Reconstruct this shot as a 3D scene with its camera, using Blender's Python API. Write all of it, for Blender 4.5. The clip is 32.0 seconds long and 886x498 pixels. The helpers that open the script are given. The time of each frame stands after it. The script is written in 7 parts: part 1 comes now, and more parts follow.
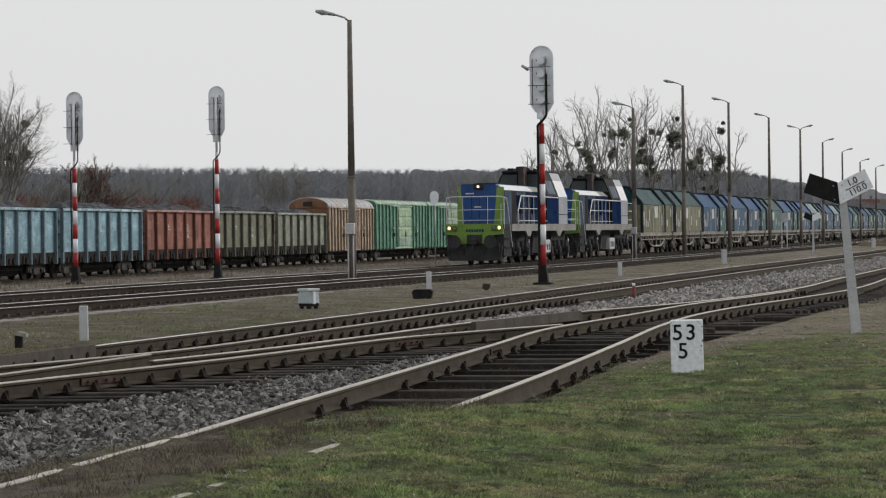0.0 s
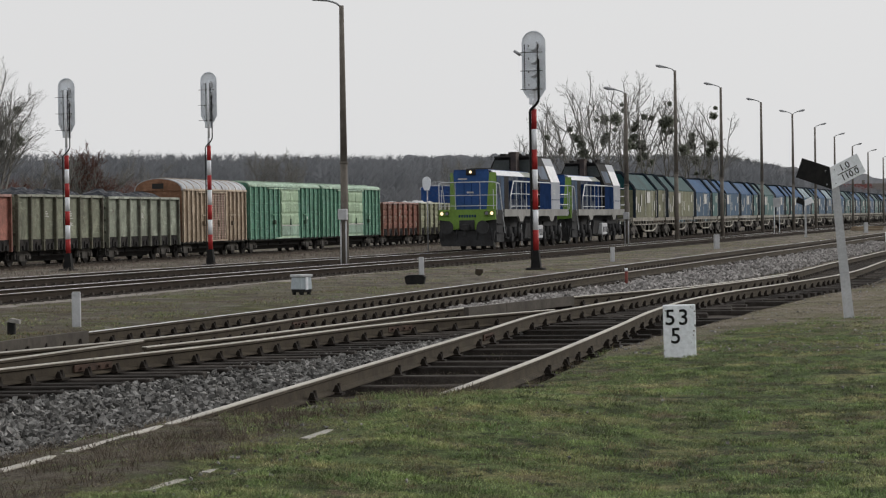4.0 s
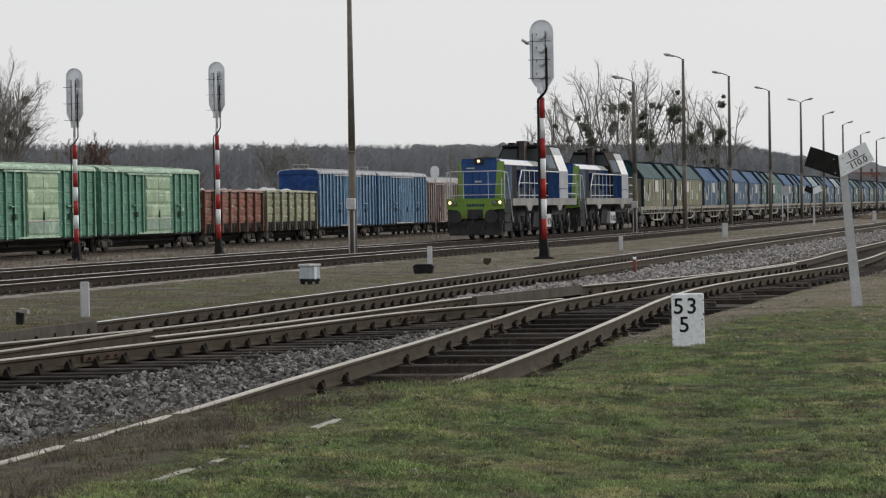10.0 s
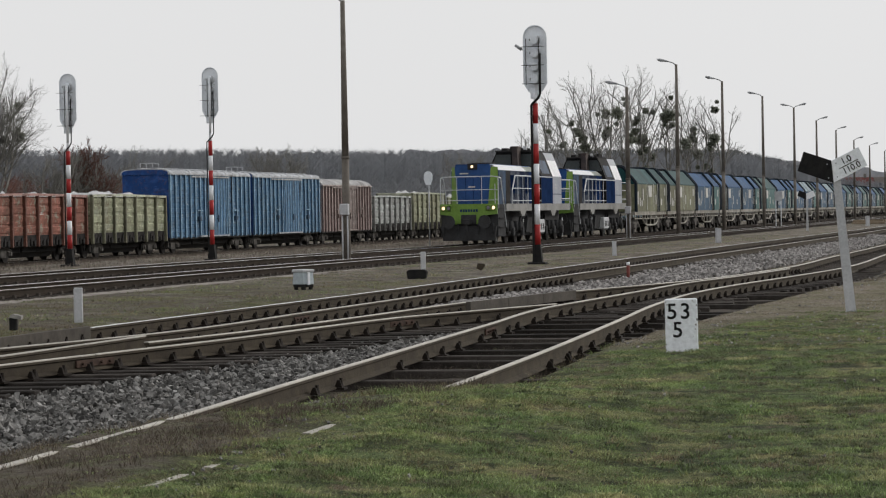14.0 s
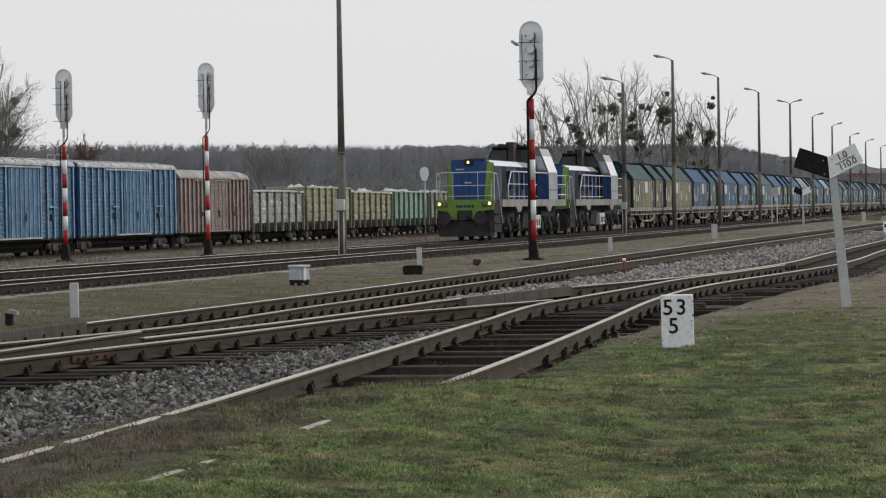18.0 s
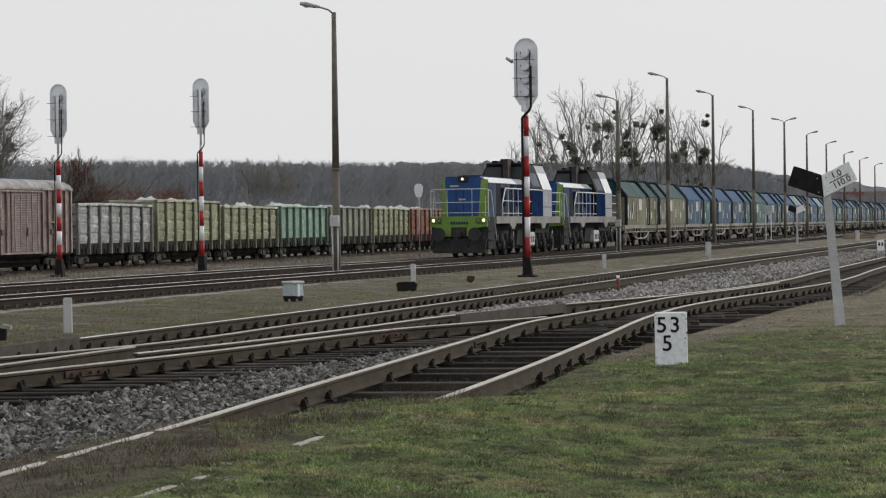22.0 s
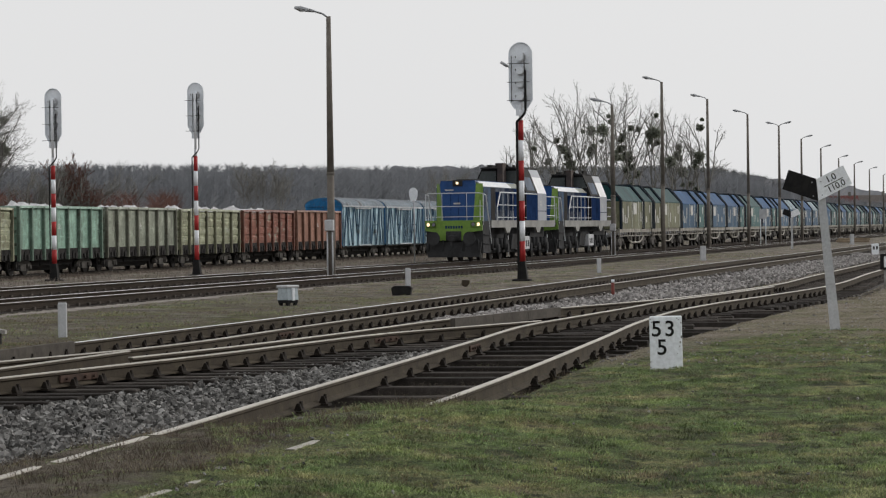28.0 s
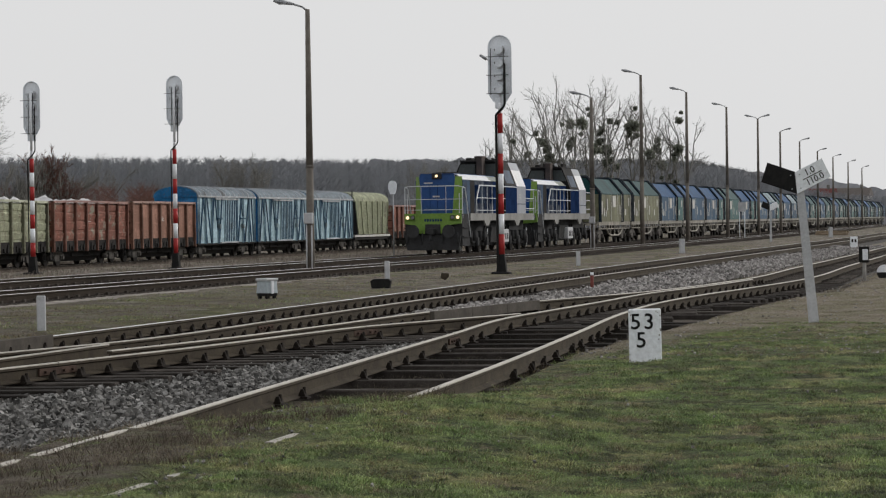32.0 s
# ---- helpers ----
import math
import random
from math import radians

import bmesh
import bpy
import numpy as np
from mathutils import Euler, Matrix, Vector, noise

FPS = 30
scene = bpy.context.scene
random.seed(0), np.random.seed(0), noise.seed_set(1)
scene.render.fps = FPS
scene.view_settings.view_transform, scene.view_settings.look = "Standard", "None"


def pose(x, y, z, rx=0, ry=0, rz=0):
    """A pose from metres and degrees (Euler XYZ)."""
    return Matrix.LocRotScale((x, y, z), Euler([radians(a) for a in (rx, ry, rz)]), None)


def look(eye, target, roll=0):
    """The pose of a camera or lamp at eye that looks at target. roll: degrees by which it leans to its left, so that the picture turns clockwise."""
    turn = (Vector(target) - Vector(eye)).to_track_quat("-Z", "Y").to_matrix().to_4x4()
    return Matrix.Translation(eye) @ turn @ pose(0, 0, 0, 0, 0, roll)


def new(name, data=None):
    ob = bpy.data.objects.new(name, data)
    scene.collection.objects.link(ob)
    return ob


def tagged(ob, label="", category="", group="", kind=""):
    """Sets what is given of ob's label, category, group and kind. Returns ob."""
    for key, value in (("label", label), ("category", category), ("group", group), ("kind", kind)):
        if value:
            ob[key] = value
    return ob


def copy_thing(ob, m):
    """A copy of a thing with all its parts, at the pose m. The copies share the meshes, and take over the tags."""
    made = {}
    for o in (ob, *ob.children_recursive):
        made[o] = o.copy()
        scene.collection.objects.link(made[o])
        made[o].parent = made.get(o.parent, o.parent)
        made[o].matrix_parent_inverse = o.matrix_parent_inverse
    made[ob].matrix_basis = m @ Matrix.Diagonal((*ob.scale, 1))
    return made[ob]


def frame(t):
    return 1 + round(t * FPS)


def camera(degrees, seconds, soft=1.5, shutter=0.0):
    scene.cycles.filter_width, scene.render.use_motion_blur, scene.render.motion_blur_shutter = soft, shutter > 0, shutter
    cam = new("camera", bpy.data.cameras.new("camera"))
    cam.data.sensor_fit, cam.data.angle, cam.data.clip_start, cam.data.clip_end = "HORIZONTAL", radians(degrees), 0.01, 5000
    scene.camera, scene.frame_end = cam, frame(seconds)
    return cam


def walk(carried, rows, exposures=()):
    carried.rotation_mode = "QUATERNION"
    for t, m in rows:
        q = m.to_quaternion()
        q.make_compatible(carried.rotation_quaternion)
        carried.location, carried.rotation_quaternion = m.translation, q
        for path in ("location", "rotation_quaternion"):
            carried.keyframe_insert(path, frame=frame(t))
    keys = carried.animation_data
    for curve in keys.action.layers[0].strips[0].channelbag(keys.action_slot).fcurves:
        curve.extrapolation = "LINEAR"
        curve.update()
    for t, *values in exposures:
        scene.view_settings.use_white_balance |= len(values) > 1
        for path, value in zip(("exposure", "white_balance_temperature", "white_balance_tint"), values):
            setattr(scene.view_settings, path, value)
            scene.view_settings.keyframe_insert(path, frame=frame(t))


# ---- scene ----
cam = camera(20.666, 32.0, soft=1.2)
EYE = (0.0, 0.0, 1.60)
TURNS = [
    (0, 89.614, 0.720, 14.195), (0.5, 89.573, 0.727, 14.141), (1, 89.545, 0.668, 14.070),
    (1.5, 89.514, 0.653, 14.028), (2, 89.487, 0.724, 14.006), (2.5, 89.435, 0.826, 13.996),
    (3, 89.374, 0.848, 13.986), (3.5, 89.317, 0.839, 13.986), (5.5, 89.200, 0.947, 14.239),
    (6, 89.189, 0.906, 14.300), (6.5, 89.194, 0.861, 14.342), (7, 89.191, 0.817, 14.338),
    (7.5, 89.173, 0.770, 14.301), (8, 89.127, 0.772, 14.287), (8.5, 89.068, 0.810, 14.288),
    (9, 89.018, 0.867, 14.279), (9.5, 88.999, 0.917, 14.237), (10, 89.020, 0.965, 14.211),
    (10.5, 89.068, 0.980, 14.216), (11, 89.100, 0.978, 14.214), (11.5, 89.120, 0.952, 14.204),
    (12, 89.136, 0.936, 14.188), (12.5, 89.154, 0.972, 14.172), (13, 89.153, 1.009, 14.132),
    (13.5, 89.142, 1.013, 14.087), (14, 89.145, 1.012, 14.057), (14.5, 89.159, 0.975, 14.045),
    (16.5, 89.014, 0.779, 13.994), (17, 88.984, 0.819, 13.975), (17.5, 88.987, 0.912, 13.964),
    (18, 89.042, 0.951, 13.964), (18.5, 89.134, 0.944, 13.971), (19, 89.245, 0.841, 13.969),
    (19.5, 89.348, 0.686, 13.950), (20, 89.442, 0.556, 13.932), (20.5, 89.490, 0.553, 13.912),
    (21, 89.484, 0.653, 13.880), (21.5, 89.465, 0.741, 13.847), (22, 89.432, 0.715, 13.826),
    (22.5, 89.389, 0.684, 13.798), (23, 89.367, 0.653, 13.796), (23.5, 89.352, 0.581, 13.828),
    (24, 89.344, 0.523, 13.856), (24.5, 89.330, 0.576, 13.849), (25, 89.305, 0.667, 13.837),
    (25.5, 89.294, 0.716, 13.852), (27.5, 89.443, 0.733, 13.753), (28, 89.527, 0.752, 13.703),
    (28.5, 89.557, 0.807, 13.620), (29, 89.558, 0.843, 13.512), (29.5, 89.548, 0.859, 13.413),
    (30, 89.517, 0.904, 13.329), (30.5, 89.483, 0.876, 13.272), (31, 89.448, 0.805, 13.229),
    (31.5, 89.413, 0.783, 13.224), (32, 89.355, 0.773, 13.213),
]
EXPOSURES = [(0, 0.0), (4, -0.03), (8.5, -0.03), (9.8, 0.04), (28, 0.04), (29.2, 0.0), (31, -0.03), (32, -0.03)]
walk(cam, [(t, pose(*EYE, rx, ry, rz)) for t, rx, ry, rz in TURNS], EXPOSURES)

# ---- sky and light ----
world = bpy.data.worlds.new("sky")
scene.world = world
world.use_nodes = True
wn, wl = world.node_tree.nodes, world.node_tree.links
wn.clear()
sky = wn.new("ShaderNodeTexSky")
sky.sky_type, sky.sun_disc = "NISHITA", False
sky.sun_elevation, sky.sun_rotation = radians(22), radians(41.5)
sky.air_density, sky.dust_density, sky.ozone_density = 1.0, 6.0, 1.0
grey = wn.new("ShaderNodeHueSaturation")
grey.inputs["Saturation"].default_value = 0.25
dim = wn.new("ShaderNodeMixRGB")
dim.blend_type, dim.inputs["Fac"].default_value = "MULTIPLY", 1.0
dim.inputs["Color2"].default_value = (0.10, 0.10, 0.10, 1)
veil = wn.new("ShaderNodeMixRGB")
veil.inputs["Fac"].default_value = 0.93
veil.inputs["Color2"].default_value = (0.779, 0.780, 0.785, 1)
back = wn.new("ShaderNodeBackground")
back.inputs["Strength"].default_value = 1.0
wout = wn.new("ShaderNodeOutputWorld")
wl.new(sky.outputs[0], grey.inputs["Color"])
wl.new(grey.outputs[0], dim.inputs["Color1"])
wl.new(dim.outputs[0], veil.inputs["Color1"])
wl.new(veil.outputs[0], back.inputs["Color"])
wl.new(back.outputs[0], wout.inputs["Surface"])
sun = new("sun", bpy.data.lights.new("sun", "SUN"))
sun.data.energy, sun.data.angle, sun.data.color = 1.7, radians(6), (1.0, 0.955, 0.90)
sun.matrix_world = look((62, 70, 38), (0, 0, 0))


# ---- materials ----
def material(name, color, rough=0.8, metal=0.0, color2=None, scale=6.0, bump=0.0, dirt=0.0, dirt_color=(0.06, 0.05, 0.045), vary=0.0, glow=0.0, island=False, spec=0.22):
    """Two-scale procedural surface: a broad stain and a fine grain over a base colour, with a little relief."""
    m = bpy.data.materials.new(name)
    m.use_nodes = True
    n, l = m.node_tree.nodes, m.node_tree.links
    b = n["Principled BSDF"]
    b.inputs["Roughness"].default_value, b.inputs["Metallic"].default_value = rough, metal
    b.inputs["Specular IOR Level"].default_value = spec
    co = n.new("ShaderNodeTexCoord")
    def tex(s, detail):
        t = n.new("ShaderNodeTexNoise")
        t.inputs["Scale"].default_value, t.inputs["Detail"].default_value, t.inputs["Roughness"].default_value = s, detail, 0.62
        l.new(co.outputs["Object"], t.inputs["Vector"])
        return t
    def mix(fac, a, c, kind="MIX"):
        x = n.new("ShaderNodeMixRGB")
        x.blend_type = kind
        for sock, v in ((x.inputs[0], fac), (x.inputs[1], a), (x.inputs[2], c)):
            if isinstance(v, bpy.types.NodeSocket):
                l.new(v, sock)
            else:
                sock.default_value = v if isinstance(v, float) else (*v, 1)
        return x.outputs[0]
    def ramp(sock, lo, hi):
        r = n.new("ShaderNodeMapRange")
        r.inputs[1].default_value, r.inputs[2].default_value = lo, hi
        l.new(sock, r.inputs[0])
        return r.outputs[0]
    broad, fine = tex(scale, 6), tex(scale * 9, 3)
    c2 = color2 or tuple(v * 0.7 for v in color)
    col = mix(ramp(broad.outputs[0], 0.38, 0.64), color, c2)
    col = mix(ramp(fine.outputs[0], 0.3, 0.75), col, mix(1.0, col, (0.74, 0.74, 0.74), "MULTIPLY"))
    if dirt:
        d = tex(scale * 0.45, 8)
        col = mix(ramp(d.outputs[0], 0.62 - dirt * 0.3, 0.72), col, dirt_color)
    if vary:
        rnd = n.new("ShaderNodeNewGeometry").outputs["Random Per Island"] if island else n.new("ShaderNodeObjectInfo").outputs["Random"]
        hsv = n.new("ShaderNodeHueSaturation")
        l.new(ramp(rnd, 0, 1), hsv.inputs["Value"])
        r = hsv.inputs["Value"].links[0].from_node
        r.inputs[3].default_value, r.inputs[4].default_value = 1 - vary, 1 + vary
        l.new(col, hsv.inputs["Color"])
        col = hsv.outputs[0]
    l.new(col, b.inputs["Base Color"])
    if bump:
        p = n.new("ShaderNodeBump")
        p.inputs["Strength"].default_value, p.inputs["Distance"].default_value = bump, 0.03
        l.new(fine.outputs[0], p.inputs["Height"])
        l.new(p.outputs[0], b.inputs["Normal"])
    if glow:
        b.inputs["Emission Color"].default_value, b.inputs["Emission Strength"].default_value = (*color, 1), glow
    return m


RAIL_STEEL = material("rusty rail steel", (0.070, 0.058, 0.042), 0.85, 0.0, (0.046, 0.038, 0.029), 3.0, 0.2, spec=0.1)
RAIL_HEAD = material("worn rail head", (0.82, 0.81, 0.79), 0.16, 0.9, (0.60, 0.56, 0.52), 1.2)
CHAIR_STEEL = material("dark oily rail chair", (0.030, 0.024, 0.020), 0.8, 0.0, (0.018, 0.015, 0.013), 3.0, 0.2, spec=0.1)
RAIL_RUST = material("dull rail head", (0.40, 0.38, 0.34), 0.5, 0.2, (0.30, 0.28, 0.245), 1.2)
RAIL_CREAM = material("seldom used rail head", (0.50, 0.47, 0.41), 0.4, 0.4, (0.38, 0.355, 0.31), 0.8)
SLEEPER = material("tarred old timber", (0.060, 0.053, 0.048), 0.9, 0, (0.030, 0.026, 0.023), 4.0, 0.5, vary=0.5, spec=0.1)
PALE_CONCRETE = material("pale weathered concrete", (0.55, 0.56, 0.58), 0.9, 0, (0.44, 0.45, 0.47), 3.0, 0.2)
CONCRETE = material("weathered concrete", (0.33, 0.32, 0.30), 0.9, 0, (0.22, 0.21, 0.20), 5.0, 0.3)
WHITE = material("white enamel paint", (0.84, 0.86, 0.90), 0.45, 0, (0.76, 0.78, 0.82), 4.0)
RED = material("red signal paint", (0.42, 0.03, 0.03), 0.5, 0, (0.30, 0.025, 0.025), 3.0)
BLACK = material("black paint", (0.017, 0.017, 0.018), 0.7, 0, (0.027, 0.026, 0.025), 5.0, spec=0.06)
GREY_METAL = material("grey galvanised metal", (0.40, 0.41, 0.43), 0.5, 0.3, (0.30, 0.31, 0.33), 4.0)
POLE = material("weathered lamp pole", (0.132, 0.117, 0.101), 0.85, 0, (0.18, 0.163, 0.144), 3.0, 0.2)
# Soot black lifted a little: distance haze is put into the colour.
UNDER = material("sooty running gear", (0.038, 0.038, 0.039), 0.9, 0, (0.044, 0.041, 0.039), 2.0, 0.2, spec=0.04)
WHEEL = material("dark wheel steel", (0.042, 0.038, 0.036), 0.8, 0.0, (0.028, 0.026, 0.025), 2.0, spec=0.06)


# ---- mesh helpers ----
def box(bm, x0, x1, y0, y1, z0, z1, bevel=0.0):
    v = [bm.verts.new(p) for p in ((x0, y0, z0), (x1, y0, z0), (x1, y1, z0), (x0, y1, z0), (x0, y0, z1), (x1, y0, z1), (x1, y1, z1), (x0, y1, z1))]
    f = [bm.faces.new([v[i] for i in q]) for q in ((3, 2, 1, 0), (4, 5, 6, 7), (0, 1, 5, 4), (1, 2, 6, 5), (2, 3, 7, 6), (3, 0, 4, 7))]
    if bevel:
        bmesh.ops.bevel(bm, geom=list({e for q in f for e in q.edges}), offset=bevel, segments=1, affect="EDGES")
    return v


def rod(bm, a, b, r, r2=None, n=8):
    """A tapered round bar from a to b."""
    a, b = Vector(a), Vector(b)
    r2 = r if r2 is None else r2
    q = (b - a).to_track_quat("Z", "Y")
    rings = []
    for p, rad in ((a, r), (b, r2)):
        rings.append([bm.verts.new(p + q @ Vector((math.cos(k * math.tau / n) * rad, math.sin(k * math.tau / n) * rad, 0))) for k in range(n)])
    for k in range(n):
        f = bm.faces.new((rings[0][k], rings[0][(k + 1) % n], rings[1][(k + 1) % n], rings[1][k]))
        f.smooth = n > 6
    bm.faces.new(rings[0][::-1])
    bm.faces.new(rings[1])


def prism(bm, outline, axis, lo, hi):
    """An outline of (u, v) pairs pulled along an axis: 'x' takes (y, z), 'y' takes (x, z), 'z' takes (x, y)."""
    def at(u, v, w):
        return {"x": (w, u, v), "y": (u, w, v), "z": (u, v, w)}[axis]
    a = [bm.verts.new(at(u, v, lo)) for u, v in outline]
    b = [bm.verts.new(at(u, v, hi)) for u, v in outline]
    n = len(outline)
    made = [bm.faces.new((a[k], a[(k + 1) % n], b[(k + 1) % n], b[k])) for k in range(n)]
    made += [bm.faces.new(a[::-1]), bm.faces.new(b)]
    bmesh.ops.recalc_face_normals(bm, faces=made)


def mesh_of(name, bm, mat):
    me = bpy.data.meshes.new(name)
    bm.to_mesh(me)
    bm.free()
    me.materials.append(mat)
    return me


def part(name, bm, mat, parent=None, label="", at=None):
    """Links a bmesh (or a finished mesh) as one object, under a thing or a part."""
    me = bm if isinstance(bm, bpy.types.Mesh) else mesh_of(name, bm, mat)
    ob = new(name, me)
    if parent:
        ob.parent = parent
    if at is not None:
        ob.matrix_basis = at
    return tagged(ob, label)


def thing(name, at, label, category, group="", kind=""):
    ob = new(name)
    ob.empty_display_size = 0.3
    ob.matrix_basis = at
    return tagged(ob, label, category, group, kind)


def made(build, *args):
    bm = bmesh.new()
    build(bm, *args)
    return bm


# ---- ground ----
def smooth(a, b, x):
    t = min(1, max(0, (x - a) / (b - a)))
    return t * t * (3 - 2 * t)


def edge_x(y):
    """Where the sunken track bed ends and the grass begins."""
    return float(np.interp(y, (0, 17, 20, 23, 26, 32, 37, 41, 50, 60, 400), (-7.5, -7.4, -6.9, -5.55, -5.62, -5.95, -5.75, -5.6, -5.2, -4.5, -3.8)))


def ground_z(x, y):
    """A flat yard that falls a little beyond the tracks; soil has filled the near end of the branch track."""
    z = -0.18 - 0.64 * smooth(-38, -47, x)
    if -16.5 < x < -3.5 and y > 5:
        z -= 0.13 * smooth(-15.9, -15.0, x) * smooth(edge_x(y) + 0.3, edge_x(y), x)
    if -60 < x < 30 and -10 < y < 120:
        z += 0.022 * noise.noise(Vector((x * 0.7, y * 0.7, 0))) + 0.012 * noise.noise(Vector((x * 2.1, y * 2.1, 3)))
        z += 0.022 * smooth(-5.6, -4.8, x) * noise.noise(Vector((x * 3.6, y * 2.6, 7)))
        heap_at = smooth(15.1, 15.7, y) * smooth(19.0, 18.3, y) * smooth(-7.35, -6.95, x) * smooth(-5.9, -6.35, x)
        z += heap_at * (0.006 + 0.044 * noise.noise(Vector((x * 2.4, y * 2.2, 11))))
        right = smooth(-6.7, -5.6, x)
        z += (0.172 + 0.038 * right) * smooth(24.2 + 0.8 * right, 17.6 + 2.4 * right, y) * smooth(-7.5, -6.9, x) * smooth(-2.5, -5.0, x) + 0.03 * smooth(-5.4, -3, x)
        z -= 0.022 * smooth(0.45, 0.2, abs(x + 5.24)) * max(smooth(1.4, 1.0, abs(y - 17.6)), smooth(1.0, 0.7, abs(y - 14.1)))
    return z


def turf_color(tex, span, mix, k):
    """Tussocks of dark and bright green, straw-coloured patches and thin bare spots, the same for blades and soil; the
    darkest spots are clump shade put into the colour.
    """
    c = mix(span(tex(3.4, 5), 0.40, 0.60), (0.055 * k, 0.082 * k, 0.030 * k), (0.124 * k, 0.164 * k, 0.064 * k))
    c = mix(span(tex(1.15, 6), 0.50, 0.64, 0.0, 0.85), c, (0.245 * k, 0.222 * k, 0.112 * k))
    c = mix(span(tex(2.1, 6), 0.51, 0.62, 0.0, 0.85), c, (0.135 * k, 0.105 * k, 0.074 * k))
    c = mix(span(tex(0.7, 3), 0.42, 0.52, 0.5, 0.0), c, (0.080 * k, 0.118 * k, 0.044 * k))
    c = mix(span(tex(1.5, 4), 0.54, 0.60, 0.0, 0.6), c, (0.143 * k, 0.190 * k, 0.068 * k))
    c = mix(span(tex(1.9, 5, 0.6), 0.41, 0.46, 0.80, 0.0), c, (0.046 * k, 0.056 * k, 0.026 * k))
    # Darkest spots: the shade of grass clumps as colour.
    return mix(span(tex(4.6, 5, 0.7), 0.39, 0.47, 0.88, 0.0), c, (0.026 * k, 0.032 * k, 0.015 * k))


def soil_material():
    """Winter turf: green and straw-coloured patches, bare soil, and a fine speckle; greener on the lawn than in the yard."""
    m = bpy.data.materials.new("winter grass and bare soil")
    m.use_nodes = True
    n, l = m.node_tree.nodes, m.node_tree.links
    b = n["Principled BSDF"]
    b.inputs["Roughness"].default_value, b.inputs["Specular IOR Level"].default_value = 0.97, 0.15
    co = n.new("ShaderNodeTexCoord").outputs["Object"]
    def tex(s, detail, rough=0.65):
        t = n.new("ShaderNodeTexNoise")
        t.inputs["Scale"].default_value, t.inputs["Detail"].default_value, t.inputs["Roughness"].default_value = s, detail, rough
        l.new(co, t.inputs["Vector"])
        return t.outputs[0]
    def span(v, a, c, lo=0.0, hi=1.0):
        r = n.new("ShaderNodeMapRange")
        for k, x in enumerate((a, c, lo, hi)):
            r.inputs[k + 1].default_value = x
        l.new(v, r.inputs[0])
        return r.outputs[0]
    def mix(f, a, c, kind="MIX"):
        x = n.new("ShaderNodeMixRGB")
        x.blend_type = kind
        for sock, v in zip(x.inputs, (f, a, c)):
            if isinstance(v, bpy.types.NodeSocket):
                l.new(v, sock)
            else:
                sock.default_value = v if isinstance(v, float) else (*v, 1)
        return x.outputs[0]
    xyz = n.new("ShaderNodeSeparateXYZ")
    l.new(co, xyz.inputs[0])
    skew = n.new("ShaderNodeMath")
    skew.operation, skew.inputs[1].default_value = "MULTIPLY_ADD", -0.05
    l.new(xyz.outputs[1], skew.inputs[0])
    l.new(xyz.outputs[0], skew.inputs[2])
    rag = n.new("ShaderNodeMath")
    rag.operation, rag.inputs[1].default_value = "MULTIPLY_ADD", 2.4
    l.new(tex(0.8, 5), rag.inputs[0])
    l.new(skew.outputs[0], rag.inputs[2])
    far = n.new("ShaderNodeMath")
    far.operation, far.inputs[1].default_value = "MULTIPLY_ADD", 9.0
    l.new(tex(0.5, 4), far.inputs[0])
    l.new(xyz.outputs[1], far.inputs[2])
    both = n.new("ShaderNodeMath")
    both.operation = "MULTIPLY"
    l.new(span(rag.outputs[0], -6.0, -5.0), both.inputs[0])
    l.new(span(far.outputs[0], 44.5, 40.5), both.inputs[1])
    worn, grown = n.new("ShaderNodeMath"), n.new("ShaderNodeMath")
    worn.operation, grown.operation = "MULTIPLY", "MULTIPLY_ADD"
    l.new(span(rag.outputs[0], -4.6, -5.3), worn.inputs[0])
    l.new(span(xyz.outputs[1], 19.5, 16.5, 0.0, -1.0), worn.inputs[1])
    l.new(worn.outputs[0], grown.inputs[0])
    l.new(both.outputs[0], grown.inputs[1])
    l.new(both.outputs[0], grown.inputs[2])
    lawn = grown.outputs[0]
    yard = mix(span(tex(0.30, 5), 0.42, 0.62), mix(span(xyz.outputs[1], 48.0, 75.0), (0.070, 0.073, 0.031), (0.235, 0.209, 0.187)), (0.136, 0.116, 0.098))
    yard = mix(span(tex(0.45, 6), 0.50, 0.58, 0.0, 0.75), yard, (0.110, 0.115, 0.046))
    yard = mix(span(tex(0.62, 6, 0.7), 0.50, 0.56, 0.0, 0.6), yard, (0.150, 0.130, 0.110))
    yard = mix(span(tex(1.2, 6), 0.50, 0.58, 0.0, 0.8), yard, (0.074, 0.062, 0.050))
    yard = mix(span(tex(0.8, 7, 0.75), 0.56, 0.62, 0.0, 0.6), yard, (0.22, 0.21, 0.195))
    yard = mix(span(skew.outputs[0], -9.0, -8.0), yard, mix(span(tex(0.9, 5), 0.42, 0.60), (0.220, 0.190, 0.154), (0.150, 0.142, 0.088)))
    yard = mix(span(xyz.outputs[1], 26.0, 32.0), mix(span(tex(1.7, 6), 0.44, 0.56), (0.125, 0.108, 0.088), mix(span(tex(2.9, 5), 0.46, 0.56), (0.050, 0.041, 0.034), (0.110, 0.112, 0.062))), yard)
    # k well below the blades': shade between tussocks is put into the soil.
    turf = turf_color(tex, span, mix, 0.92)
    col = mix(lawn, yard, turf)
    col = mix(span(tex(3.2, 6), 0.60, 0.72), col, (0.062, 0.048, 0.036))
    speck = tex(38.0, 4, 0.75)
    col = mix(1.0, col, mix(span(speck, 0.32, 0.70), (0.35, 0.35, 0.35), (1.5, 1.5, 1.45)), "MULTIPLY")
    l.new(col, b.inputs["Base Color"])
